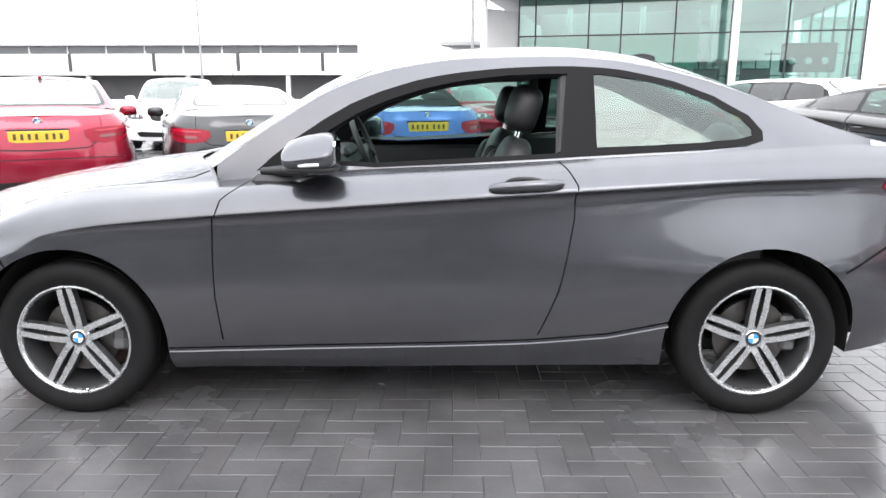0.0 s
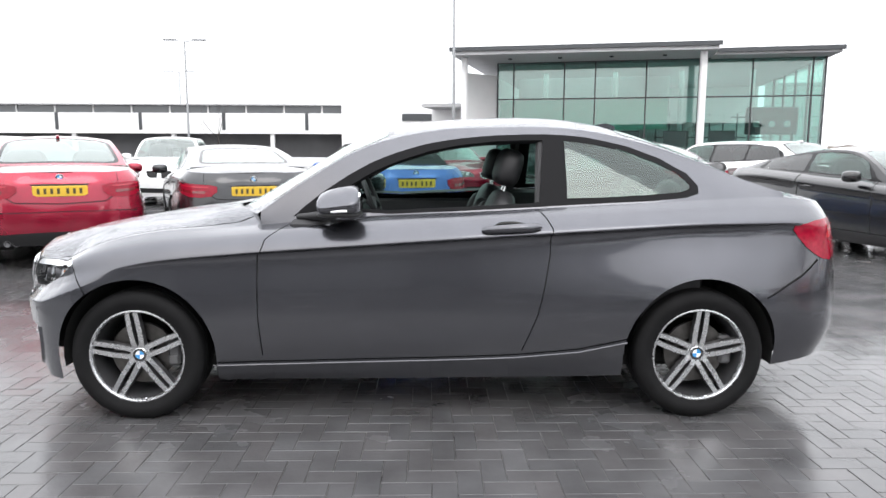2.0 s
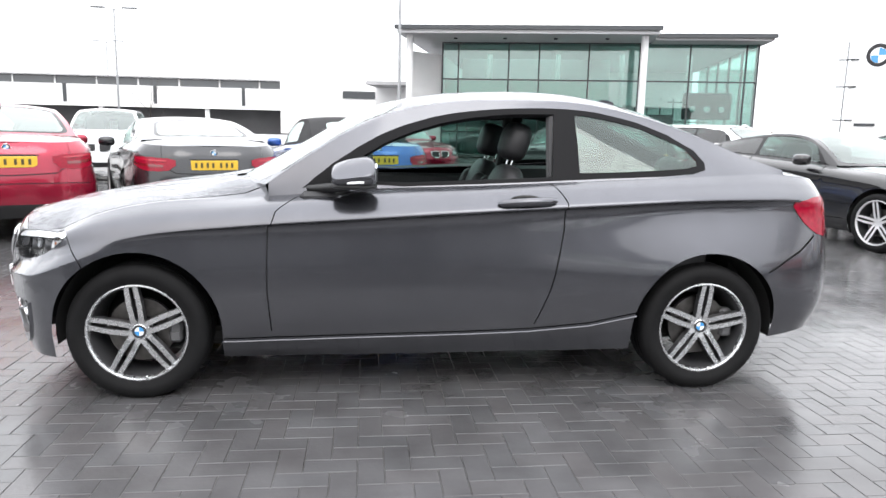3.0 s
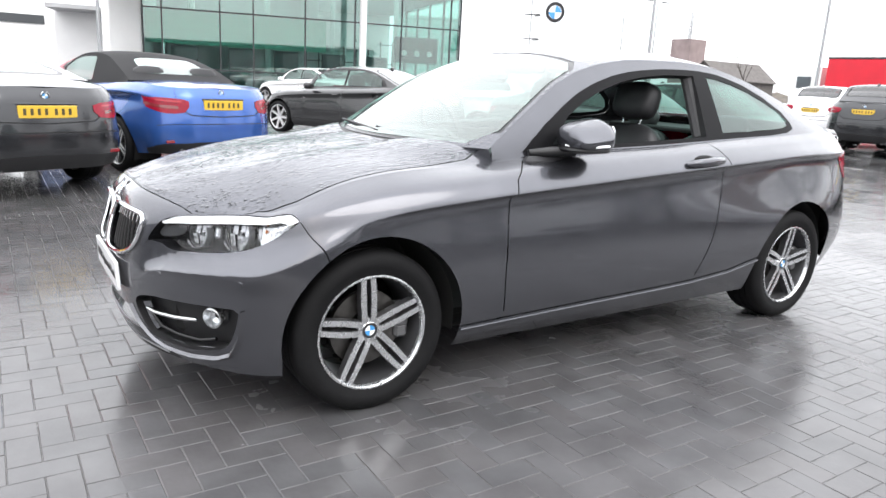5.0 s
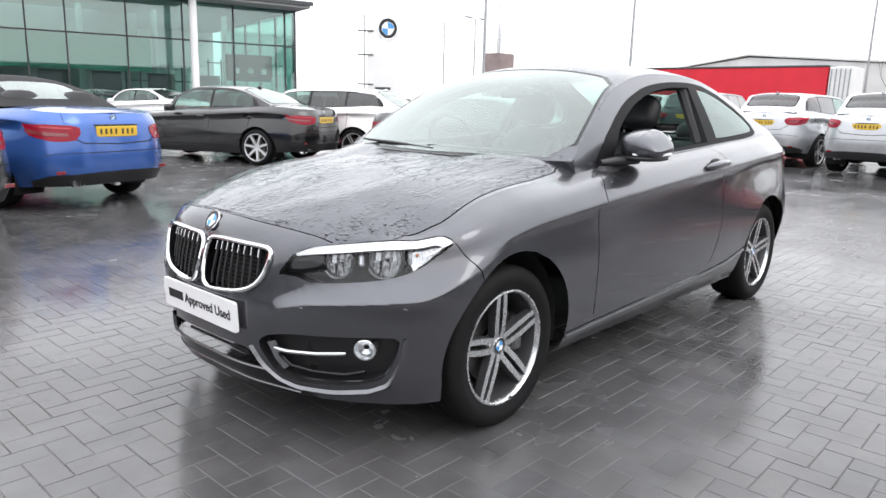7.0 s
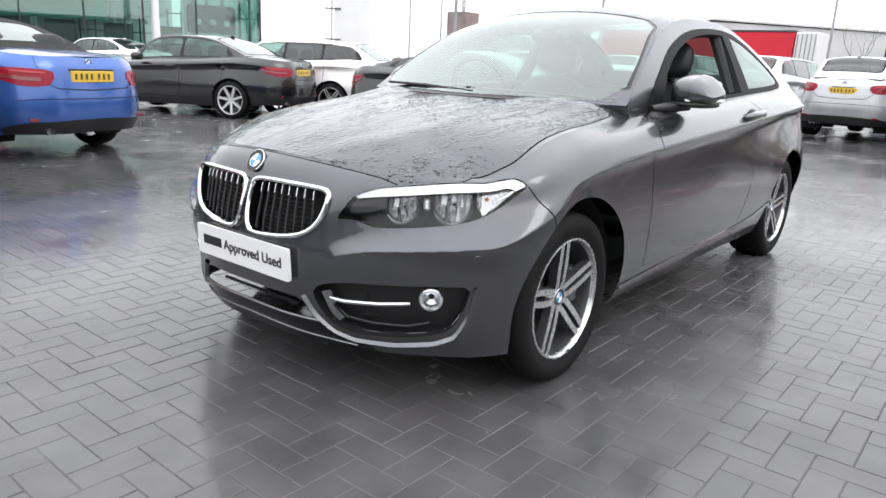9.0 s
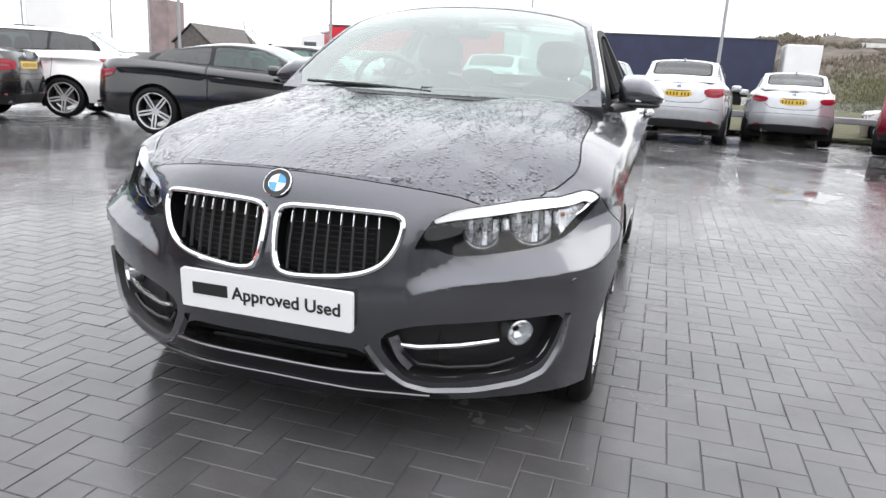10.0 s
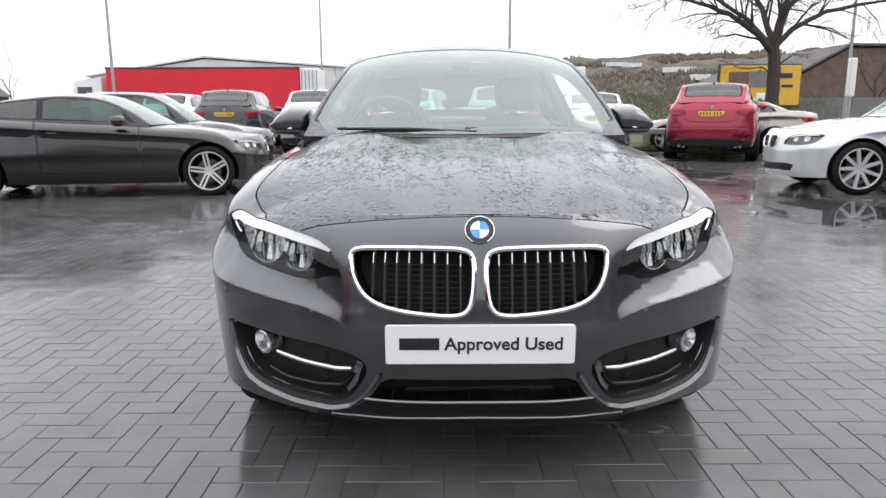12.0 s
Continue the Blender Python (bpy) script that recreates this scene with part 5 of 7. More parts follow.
    for i in range(len(lines)):
        if f"gap{i}" in R:
            for f in (lambda p: p, sy):
                panel("shut_line", shifted(f(R[f"gap{i}"]), -.006), black_plastic, car)
    panel("rear_skirt", both(R["diffuser"]), black_plastic, car, "black lower bumper")
    for f in (lambda p: p, sy):
        tl_ob = panel("tail_light", shifted(f(R["tail"]), .006), lens or red_lens, car, "red tail lamp")
        mid_t, box_t = tail.mean(0), np.ptp(tail, axis=0)
        for dv, sh, mt in ((.20, .42, bright_lens), (-.18, .36, red_lens_dark)):
            bar_t = [(mid_t[0] + sx * box_t[0] * sh, mid_t[1] + dv * box_t[1] + sz * box_t[1] * .07) for sx, sz in ((-1, -1), (1, -1), (1, 1), (-1, 1))]
            panel("light_bar", shifted(f(patch(W, bar_t, .04, [], "b")["b"]), .010), mt, tl_ob)
        if front:
            h = panel("headlight", shifted(f(R["lamp"]), -.03), alloy_dark, car, "clear headlamp")
            lamp_parts(W, h, 1 if f(R["lamp"])[0][:, 1].mean() < 0 else -1)
            panel("lamp_cover", shifted(f(R["lamp"]), .001), lamp_glass, h)
            k = panel("kidney_grille", shifted(f(R["kidney"]), -.03), gloss_black, car, "chrome-framed kidney grille")
            sgn = 1 if f(R["kidney"])[0][:, 1].mean() < 0 else -1
            fp = [(p[0], sgn * p[1], p[2]) for p in line_on(W, rounded(KIDNEY, 1), .004, .05, True)]
            Geo().tube(fp, .008, 6, closed=True).out("grille_frame", chrome, k, smooth=True)
            panel("air_scoop", shifted(f(R["scoop"]), -.03), black_plastic, car)
    low = tagged(Geo().box(((s["wb"]) / 2, 0, .30 * s["zs"]), (s["wb"] + .9, 2 * s["half"] - .5, .12), .03).out("underbody", dark_void, car), "")
    rail, mid = roofline(W, s)
    la, lb = .43, W.edge_at(s["cowl"])
    bz = W(np.array([(0, .84)]))[0]
    hood = Deck(W, la, lb, [(bz[0] + .02, bz[2]), (-.3, mid[0][1] - .11), (.05, mid[0][1] - .05), (s["cowl"] - .25, mid[0][1] - .01)], .004)
    panel("bonnet", patch(hood, [(0, -1), (1, -1), (1, 1), (0, 1)], .10, [], "p", (1.3, .72))["p"], paint, car)
    boot = Deck(W, W.edge_at(min(s["end"], s["wb"] + s["ro"] - .2)), end * .935, [(mid[-1][0], mid[-1][1]), ((mid[-1][0] + s["wb"] + s["ro"] - .1) / 2, mid[-1][1] - .015), (s["wb"] + s["ro"] - .10, W(np.array([(end, .84)]))[0][2] + .005)])
    panel("boot_lid", patch(boot, [(0, -1), (1, -1), (1, 1), (0, 1)], .10, [], "p", (.4, .7))["p"], paint, car)
    roof = Roof(rail, mid, True)
    soft = top_mat is not None
    ws = eased([(.10, -.94), (.10, .94), (1.9, .90), (1.9, -.90)], .18)
    rwin = eased([(4.25, -.84), (4.25, .84), (5.82, .86), (5.82, -.86)], .22) if not soft else eased([(4.5, -.62), (4.5, .62), (5.6, .68), (5.6, -.68)], .2)
    if "offroader" in kind or kind == "tall_hatch":
        rwin = eased([(4.30, -.80), (4.30, .80), (5.45, .84), (5.45, -.84)], .2)
    if kind == "coupe":
        rwin = eased([(4.4, -.70), (4.4, .70), (5.7, .76), (5.7, -.76)], .22)
    Q = patch(roof, [(0, -1), (6, -1), (6, 1), (0, 1)], .10, ([] if soft else [("surround", rwin + (rwin - rwin.mean(0)) * [.12, .07])]) + [("windscreen", ws), ("rear_window", rwin)], "roof", (.45, .62))
    if not soft:
        panel("rear_screen_surround", shifted(Q["surround"], .001), gloss_black, car)
    panel("roof", Q["roof"], top_mat or paint, car, "black fabric hood" if soft else "")
    for n in ("windscreen", "rear_window"):
        panel(n, Q[n], screen_glass if n == "windscreen" else dark_glass if "offroader" in kind or kind == "tall_hatch" else rear_glass, car).visible_shadow = False
    if not soft and kind != "coupe":
        fx, fz = s["rr"] + .05, float(roof(np.array([(4.05, 0.0)]))[0][2]) - .012
        Geo().prism([(fx - .08, fz), (fx + .07, fz), (fx + .075, fz + .030), (fx + .035, fz + .042)], -.018, .018, "y").out("aerial_fin", paint, car)
    flank = Flank(W, rail, limit=True)
    x0, x1 = s["cowl"] + .02, s["end"] - .02
    reg = [("trim", rounded([(s["wins"][0][0] - .10, .06), (s["wins"][-1][1] + .05, .06), (s["wins"][-1][1] + .10, .3), (s["wins"][-1][1] - .05, .93), (s["wins"][0][0] + .3, .93), (s["wins"][0][0] + .05, .8)], 1))]
    for i, (a, b) in enumerate(s["wins"]):
        ta = a + .12 if i == 0 else a
        tb = b - .10 if i == len(s["wins"]) - 1 else b
        reg.append((f"w{i}", eased([(a, .10), (b, .10), (tb, .88), (ta, .88)], .07)))
    if soft:
        reg = reg[1:]
    N = patch(flank, [(x0, 0), (x1, 0), (x1, 1), (x0, 1)], .09, reg, "pillar", (1, .38))
    for f in (lambda p: p, sy):
        panel("pillar", f(N["pillar"]), top_mat or paint, car)
        if "trim" in N:
            panel("window_trim", shifted(f(N["trim"]), .003), gloss_black, car)
        for i in range(len(s["wins"])):
            if f"w{i}" in N:
                panel("side_window", shifted(f(N[f"w{i}"]), .004), dark_glass if i and kind in ("coupe", "estate", "offroader", "big_offroader") else window_glass, car).visible_shadow = False
    # cabin
    Geo().box(((s["cowl"] + s["end"]) / 2 + .15, 0, .72 * s["zs"]), (s["end"] - s["cowl"] - .4, 2 * s["half"] - .42, .30), .05).out("cabin_lining", seat_cloth, car)
    for sx in (1.62, 2.45):
        for q in (-.36, .36):
            blob((sx + .1, q, (s["top"] + .72) / 2 - .1), (.16, .46, s["top"] - .86), 3.5, 12, 8).out("seat_back", seat_cloth, car, smooth=True)
    for side in (-1, 1):
        wheel(car, 0, side * (s["half"] - .115), rw, rw, spokes, spokes == 5, wheels_bright, 10, False, -side, 1.09)
        wheel(car, s["wb"], side * (s["half"] - .115), rw, rw, spokes, spokes == 5, wheels_bright, 30, False, -side, 1.09)
        for ax in (0, s["wb"]):
            g = Geo().lathe([(ra + .003, -s["half"] + .05), (ra - .002, -.5), (.0, -.49)], 20, (ax, 0, rw), "y", 230, -25)
            (g if side < 0 else flip_y(g)).out("wheel_arch_liner", dark_void, car, smooth=True)
        if mirrors:
            zz = rail[0][2] + .055
            g = blob((s["wins"][0][0] + .10, -s["half"] - .06, zz), (.16, .22, .14), 3, 14, 10)
            (g if side < 0 else flip_y(g)).out("wing_mirror", paint, car, smooth=True)
        for i in range(1 if kind in ("coupe", "cabrio") else 2):
            xh = s["wins"][i][1] - .12
            c = W(W.side([(xh, .86 * s["zs"])]))[0]
            g = Geo().tube([(xh - .11, c[1] - .004, c[2] - .005), (xh - .05, c[1] - .026, c[2]), (xh + .05, c[1] - .026, c[2] + .004), (xh + .10, c[1] - .004, c[2] + .004)], .012, 6)
            (g if side < 0 else flip_y(g)).out("door_handle", paint, car, smooth=True)
    if rear:
        xp = W(W.rear([(0, s["plate"])]))[0][0]
        recess = Geo().box((xp - .002, 0, s["plate"]), (.012, .56, .15), .004).out("plate_recess", black_plastic if kind not in ("coupe",) else paint, car)
        pl = Geo().box((xp + .012, 0, s["plate"]), (.016, .52, .111), .004).out("number_plate", yellow_plate if plates else white_plate, car, "yellow number plate")
        for i in range(7):
            Geo().box((xp + .0205, -.205 + .062 * i + (.025 if i > 3 else 0), s["plate"]), (.003, .026, .058), 0).out("printed_bar", plate_ink, pl)
        zb2 = s["plate"] + .14 * s["zs"]
        xb = W(W.rear([(0, min(zb2, 1.0 * s["zs"]))]))[0][0]
        many("badge", roundel(.04, pose(xb + .006, 0, min(zb2, 1.0 * s["zs"]), 0, 90, 0)), car)
        for e in ((-.52, -.44) if kind != "big_offroader" else (-.62, -.52, .52, .62)):
            Geo().lathe([(.034, s["wb"] + s["ro"] - .30), (.034, s["wb"] + s["ro"] - .055), (.029, s["wb"] + s["ro"] - .055), (.029, s["wb"] + s["ro"] - .055 - .02), (0, s["wb"] + s["ro"] - .08)], 14, (0, e, .30 * s["zs"]), "x").out("exhaust_tip", exhaust_steel, car, smooth=True)
        for q in (-1, 1):
            c = W(W.rear([(-.62, .42 * s["zs"])]))[0]
            Geo().box((c[0] + .004, q * .62, c[2]), (.012, .16, .035), .004).out("rear_reflector", red_lens_dark, car)
    return car


paint_red = wet_paint("red_car_paint", (.30, .004, .028), .6)
paint_dark = wet_paint("graphite_car_paint", (.022, .023, .026), .55)
paint_blue = wet_paint("bright_blue_car_paint", (.032, .105, .37), .45)
paint_black = wet_paint("black_car_paint", (.006, .006, .007), .2)
paint_white = wet_paint("white_car_paint", (.80, .80, .80), .0)
paint_silver = wet_paint("silver_car_paint", (.47, .48, .50), .6)
paint_bright = wet_paint("bright_silver_car_paint", (.62, .63, .65), .5)
paint_deep_red = wet_paint("deep_red_car_paint", (.27, .004, .028), .7)
fabric_hood = material("black_fabric_hood", (.014, .014, .015), .9, bump=.3, bump_scale=200)
ROW = "parked cars"
red_saloon = parked_car("saloon", "glossy red saloon with a yellow rear plate", paint_red, 117, (-2.52, 3.42), group=ROW)
grey_cabrio = parked_car("coupe", "dark graphite two-door car with folding metal roof", paint_dark, 112, (-.70, 4.30), group=ROW)
blue_cabrio = parked_car("cabrio", "bright blue convertible with a closed black fabric hood", paint_blue, 107, (1.21, 5.50), top_mat=fabric_hood, group=ROW)
black_saloon = parked_car("saloon", "black four-door saloon with bright alloy wheels", paint_black, 113, (5.24, 9.0), "rear_left", group=ROW, spokes=7)
white_estate = parked_car("estate", "white estate car behind the black saloon", paint_white, 115, (7.3, 8.7), "rear_left", group=ROW)
black_coupe = parked_car("coupe", "black two-door coupe with bright twin-spoke wheels", paint_black, -77, (6.80, 3.21), "front_right", group=ROW)
dark_saloon = parked_car("saloon", "black saloon parked behind the black coupe", paint_black, -77, (9.4, 3.72), "front_right", group=ROW)
far_offroader = parked_car("big_offroader", "graphite off-road estate with a yellow plate", paint_dark, 5, (16.5, 5.9), group=ROW)
silver_one = parked_car("offroader", "silver off-road estate with dark lower skirts", paint_silver, -8, (13.8, 1.0), group=ROW)
silver_three = parked_car("offroader", "silver off-road estate next to the graphite one", paint_silver, -6, (14.8, 3.3), group=ROW)
silver_two = parked_car("offroader", "silver off-road estate standing beside its twin", paint_silver, -6, (12.5, -1.2), group=ROW)
tall_car = parked_car("tall_hatch", "silver tall hatchback seen from behind", paint_silver, -5, (14.2, -3.55), group=ROW)
red_offroader = parked_car("big_offroader", "deep red off-road estate with four exhausts", paint_deep_red, -23, (12.55, -5.65), group=ROW)
silver_limo = parked_car("limousine", "silver limousine with a chrome kidney grille", paint_bright, 83, (6.6, -5.37), "front_left", group=ROW, spokes=9)
white_front = parked_car("saloon", "white saloon beside the silver limousine", paint_white, 83, (4.95, -4.85), "front", group=ROW)
far_limo = parked_car("saloon", "silver saloon beyond the limousine", paint_silver, 83, (9.2, -7.2), "front_left", group=ROW)
champagne = parked_car("saloon", "taupe grey saloon parked at an angle", material_cache("champagne_paint", (.30, .27, .255), .3, .7, coat=1.0), 62, (16.3, -9.9), group=ROW)
white_far = parked_car("tall_hatch", "white hatchback parked nose out behind the row", paint_white, -78, (-4.6, 11.6), "front", group=ROW)
red_far = parked_car("saloon", "red hatch parked in the far row", paint_deep_red, -60, (2.9, 13.5), "front", group=ROW)
silver_left = parked_car("estate", "taupe grey estate at the end of the row", CACHE["champagne_paint"], 92, (-5.2, 5.2), group=ROW)
for (x, y, h), (lab, pm) in zip(((9.5, 19, 110), (13, 21, 110), (-8, 14, -90), (-12, 15, -90), (18.2, 8.2, 5), (2.2, 17.0, 100)),
                                (("white car in the far row", paint_white), ("black car in the far row", paint_black), ("black car standing alone in the far row", paint_black),
                                 ("silver car standing in the far row", paint_silver), ("white off-road estate in the far row", paint_white), ("silver car before the showroom", paint_silver))):
    parked_car("offroader" if "off-road" in lab else "saloon", lab, pm, h, (x, y), group=ROW, front=h < 0)


# ---- ground: wet block paving in herringbone ----
def paving_material(name, color, dry):
    """Wet concrete: dark stone with broad damp patches, thin films of water and a fine grain."""
    m = bpy.data.materials.new(name)
    m.use_nodes = True
    n, l = m.node_tree.nodes, m.node_tree.links
    b = n["Principled BSDF"]
    geo, info = n.new("ShaderNodeNewGeometry"), n.new("ShaderNodeObjectInfo")
    big, mid, fine = (n.new("ShaderNodeTexNoise") for _ in range(3))
    for t, s, d in ((big, .55, 3), (mid, 3.2, 5), (fine, 55, 4)):
        t.inputs["Scale"].default_value, t.inputs["Detail"].default_value = s, d
        l.new(geo.outputs["Position"], t.inputs["Vector"])
    tone = n.new("ShaderNodeMath")
    tone.operation = "ADD"
    l.new(geo.outputs["Random Per Island"], tone.inputs[0])
    l.new(info.outputs["Random"], tone.inputs[1])
    frac = n.new("ShaderNodeMath")
    frac.operation = "FRACT"
    l.new(tone.outputs[0], frac.inputs[0])
    ramp = n.new("ShaderNodeValToRGB")
    e = ramp.color_ramp.elements
    e[0].color, e[1].color = (*[c * .94 for c in color], 1), (*[c * 1.06 for c in color], 1)
    mid_e = ramp.color_ramp.elements.new(.8)
    mid_e.color = (color[0] * 1.04, color[1] * 1.0, color[2] * .985, 1)
    l.new(frac.outputs[0], ramp.inputs["Fac"])
    mix = n.new("ShaderNodeMix")
    mix.data_type, mix.blend_type = "RGBA", "MULTIPLY"
    mix.inputs["Factor"].default_value = .55
    grade = n.new("ShaderNodeMapRange")
    grade.inputs["From Min"].default_value, grade.inputs["From Max"].default_value = .3, .7
    grade.inputs["To Min"].default_value, grade.inputs["To Max"].default_value = .45, 1.25
    l.new(mid.outputs["Fac"], grade.inputs["Value"])
    l.new(ramp.outputs["Color"], mix.inputs["A"])
    l.new(grade.outputs["Result"], mix.inputs["B"])
    l.new(mix.outputs["Result"], b.inputs["Base Color"])
    rr = n.new("ShaderNodeMapRange")
    rr.inputs["From Min"].default_value, rr.inputs["From Max"].default_value = .36, .62
    rr.inputs["To Min"].default_value, rr.inputs["To Max"].default_value = .03 * dry, .24 * dry
    l.new(big.outputs["Fac"], rr.inputs["Value"])
    r2 = n.new("ShaderNodeMath")
    r2.operation = "MULTIPLY_ADD"
    r2.inputs[1].default_value, r2.inputs[2].default_value = .22, -.08
    l.new(mid.outputs["Fac"], r2.inputs[0])
    r3 = n.new("ShaderNodeMath")
    r3.operation = "ADD"
    l.new(rr.outputs["Result"], r3.inputs[0])
    l.new(r2.outputs[0], r3.inputs[1])
    l.new(r3.outputs[0], b.inputs["Roughness"])
    bp = n.new("ShaderNodeBump")
    bp.inputs["Strength"].default_value, bp.inputs["Distance"].default_value = .22, .003
    l.new(fine.outputs["Fac"], bp.inputs["Height"])
    l.new(bp.outputs["Normal"], b.inputs["Normal"])
    return m


wet_block = paving_material("wet_concrete_block", (.082, .082, .085), 1.0)
joint_sand = paving_material("wet_joint_sand", (.060, .058, .055), 2.6)
wet_far = paving_material("wet_paving_far", (.078, .078, .081), 1.1)
g = Geo()
xs = [-400, -100, -40, -20, -8, 0, 8, 20, 40, 100, 400, 1200]
ys = [-800, -100, -30, -8, 1.2, 10, 20, 40, 60, 100, 400, 800]
g.grid(lambda x, y: (x, y, slope(x, min(y, 60)) - .012), xs, ys)
ground = tagged(g.out("ground", wet_far), "wet dark grey paving of the car park", "ground", kind="structure")
PAVE = (-7.0, 13.0, -7.5, 10.0)
g = Geo()
g.grid(lambda x, y: (x, y, slope(x, y) - .0024), [PAVE[0], 0, 6, PAVE[1]], [PAVE[2], -3, 1.2, 5, PAVE[3]])
g.out("joint_bed", joint_sand, ground, "pale wet sand in the paving joints")


def block_mesh(lx, ly):
    """A paving block: a chamfered top over short sides, origin in the middle of its top."""
    hx, hy, c = lx / 2 - .0011, ly / 2 - .0011, .0023
    vs = [(sx * (hx - c), sy * (hy - c), 0) for sx, sy in ((-1, -1), (1, -1), (1, 1), (-1, 1))]
    vs += [(sx * hx, sy * hy, -.0019) for sx, sy in ((-1, -1), (1, -1), (1, 1), (-1, 1))]
    vs += [(sx * hx, sy * hy, -.03) for sx, sy in ((-1, -1), (1, -1), (1, 1), (-1, 1))]
    fs = [(0, 1, 2, 3)]
    for k in (0, 4):
        fs += [(k + i + 4, k + (i + 1) % 4 + 4, k + (i + 1) % 4, k + i) for i in range(4)]
    return np.array(vs), fs


def herringbone(x0, x1, y0, y1, w=.1):
    """Centres of the blocks: (x, y, lies along x)."""
    for i in range(int(x0 / w) - 1, int(x1 / w) + 1):
        for j in range(int(y0 / w) - 1, int(y1 / w) + 1):
            k = (i - j) % 4
            if k == 0:
                yield (i + 1) * w, (j + .5) * w, True
            elif k == 2:
                yield (i + .5) * w, j * w, False


rng = np.random.default_rng(5)
single, rest = [], []
for bx, by, along in herringbone(*PAVE):
    near_front = -2.0 < bx < -.75 and -1.3 < by < 1.0
    near_side = -.2 < bx < 2.6 and -1.85 < by < -1.25
    (single if (near_front or near_side) and len(single) < 300 else rest).append((bx, by, along))
for along in (True, False):
    vs, fs = block_mesh(.2, .1) if along else block_mesh(.1, .2)
    here = np.array([(x, y) for x, y, a in rest if a == along])
    n = len(here)
    tilt = rng.normal(0, .0042, (n, 2))
    lift = rng.normal(0, .0003, n) + np.array([slope(x, y) for x, y in here])
    allv = np.empty((n, 12, 3))
    allv[:, :, :2] = vs[None, :, :2] + here[:, None]
    allv[:, :, 2] = vs[None, :, 2] + lift[:, None] + vs[None, :, 0] * tilt[:, :1] + vs[None, :, 1] * tilt[:, 1:]
    faces = (np.array(fs)[None] + 12 * np.arange(n)[:, None, None]).reshape(-1, 4)
    me = bpy.data.meshes.new("paving")
    me.from_pydata(allv.reshape(-1, 3).tolist(), [], faces.tolist())
    me.materials.append(wet_block)
    ob = new("paving", me)
    ob.parent = ground
    tagged(ob, "wet grey paving blocks laid in herringbone", kind="stuff")
block_data = {}
for along in (True, False):
    vs, fs = block_mesh(.2, .1) if along else block_mesh(.1, .2)
    me = bpy.data.meshes.new("block")
    me.from_pydata(vs.tolist(), [], fs)
    me.materials.append(wet_block)
    block_data[along] = me
for bx, by, along in single:
    ob = new("block", block_data[along])
    ob.parent = ground
    ob.matrix_local = pose(bx, by, slope(bx, by) + rng.normal(0, .0003), rng.normal(0, .27), rng.normal(0, .27), 0)


# ---- standing water in the low spots of the paving ----
water_film = glass("rain_water", (.80, .80, .80), rough=.03, base=.02, rise=.72, power=4.6)


def puddle(x0, x1, y0, y1, seed, level=.0, step=.035):
    """A sheet of water with a ragged shore between the blocks."""
    g, at = Geo(), {}
    nx, ny = int((x1 - x0) / step), int((y1 - y0) / step)
    for i in range(nx):
        for j in range(ny):
            x, y = x0 + i * step, y0 + j * step
            u, w = 2 * (i + .5) / nx - 1, 2 * (j + .5) / ny - 1
            deep = 1 - u * u - w * w + .9 * noise.noise(Vector((x * 1.3, y * 1.3, seed))) + .4 * noise.noise(Vector((x * 5, y * 5, seed)))
            if deep > level:
                ids = []
                for a, b in ((0, 0), (1, 0), (1, 1), (0, 1)):
                    key = (i + a, j + b)
                    if key not in at:
                        at[key] = len(g.v)
                        g.v.append((x0 + key[0] * step, y0 + key[1] * step, slope(0, y0) + .0045))
                    ids.append(at[key])
                g.f.append(tuple(ids))
    return tagged(g.out("puddle", water_film), "shallow rain puddle on the block paving", "puddle", kind="structure")


for k, (x0, x1, y0, y1, level) in enumerate(((3.4, 6.9, -5.4, -3.1, .45), (5.0, 8.8, -3.1, -1.9, .6), (7.6, 11.3, -5.0, -3.4, .5))):
    puddle(x0, x1, y0, y1, 3 + 7 * k, level)


# ---- the showroom, the sheds, trucks, hills and poles around ----
white_panel = material("white_cladding", (.78, .78, .78), .45, noise_scale=.8, noise_amount=.05, rough_var=.1)
grey_soffit = material("grey_soffit_panel", (.42, .42, .43), .6, noise_scale=1.5, noise_amount=.05)
dark_frame = material("dark_window_frame", (.05, .055, .06), .4)
teal_glass = glass("teal_showroom_glass", (.55, .75, .71), base=.12)
back_glass = material("dark_strip_glazing", (.10, .11, .12), .1, coat=.5)
shade_grey = material("plain_dark_grey", (.16, .16, .165), .8, noise_scale=.6, noise_amount=.15)
corrugated = material("pale_grey_sheet_cladding", (.62, .62, .61), .55, noise_scale=.4, noise_amount=.12)
galvanised = material("galvanised_steel", (.34, .35, .36), .45, .6, noise_scale=3, noise_amount=.1)
red_curtain = material("red_trailer_curtain", (.62, .012, .03), .5, noise_scale=1.2, noise_amount=.08, bump=.3, bump_scale=6)
navy_curtain = material("navy_trailer_curtain", (.022, .027, .065), .55, noise_scale=1.2, noise_amount=.15, bump=.3, bump_scale=6)
brick_brown = material("brown_brick", (.13, .085, .065), .85, noise_scale=2, noise_amount=.25)
slate = material("slate_roof", (.10, .09, .085), .8, noise_scale=2, noise_amount=.2)
bark = material("wet_bark", (.045, .036, .03), .85, noise_scale=18, noise_amount=.4, bump=.8, bump_scale=30)
yellow_board = material("yellow_poster", (.62, .38, .035), .5, noise_scale=3, noise_amount=.06)
scrub = material("winter_scrub", (.10, .108, .045), .9, noise_scale=.7, noise_amount=.5)
woodland = material("far_winter_woodland", (.085, .07, .055), .95, noise_scale=.09, noise_amount=.55)
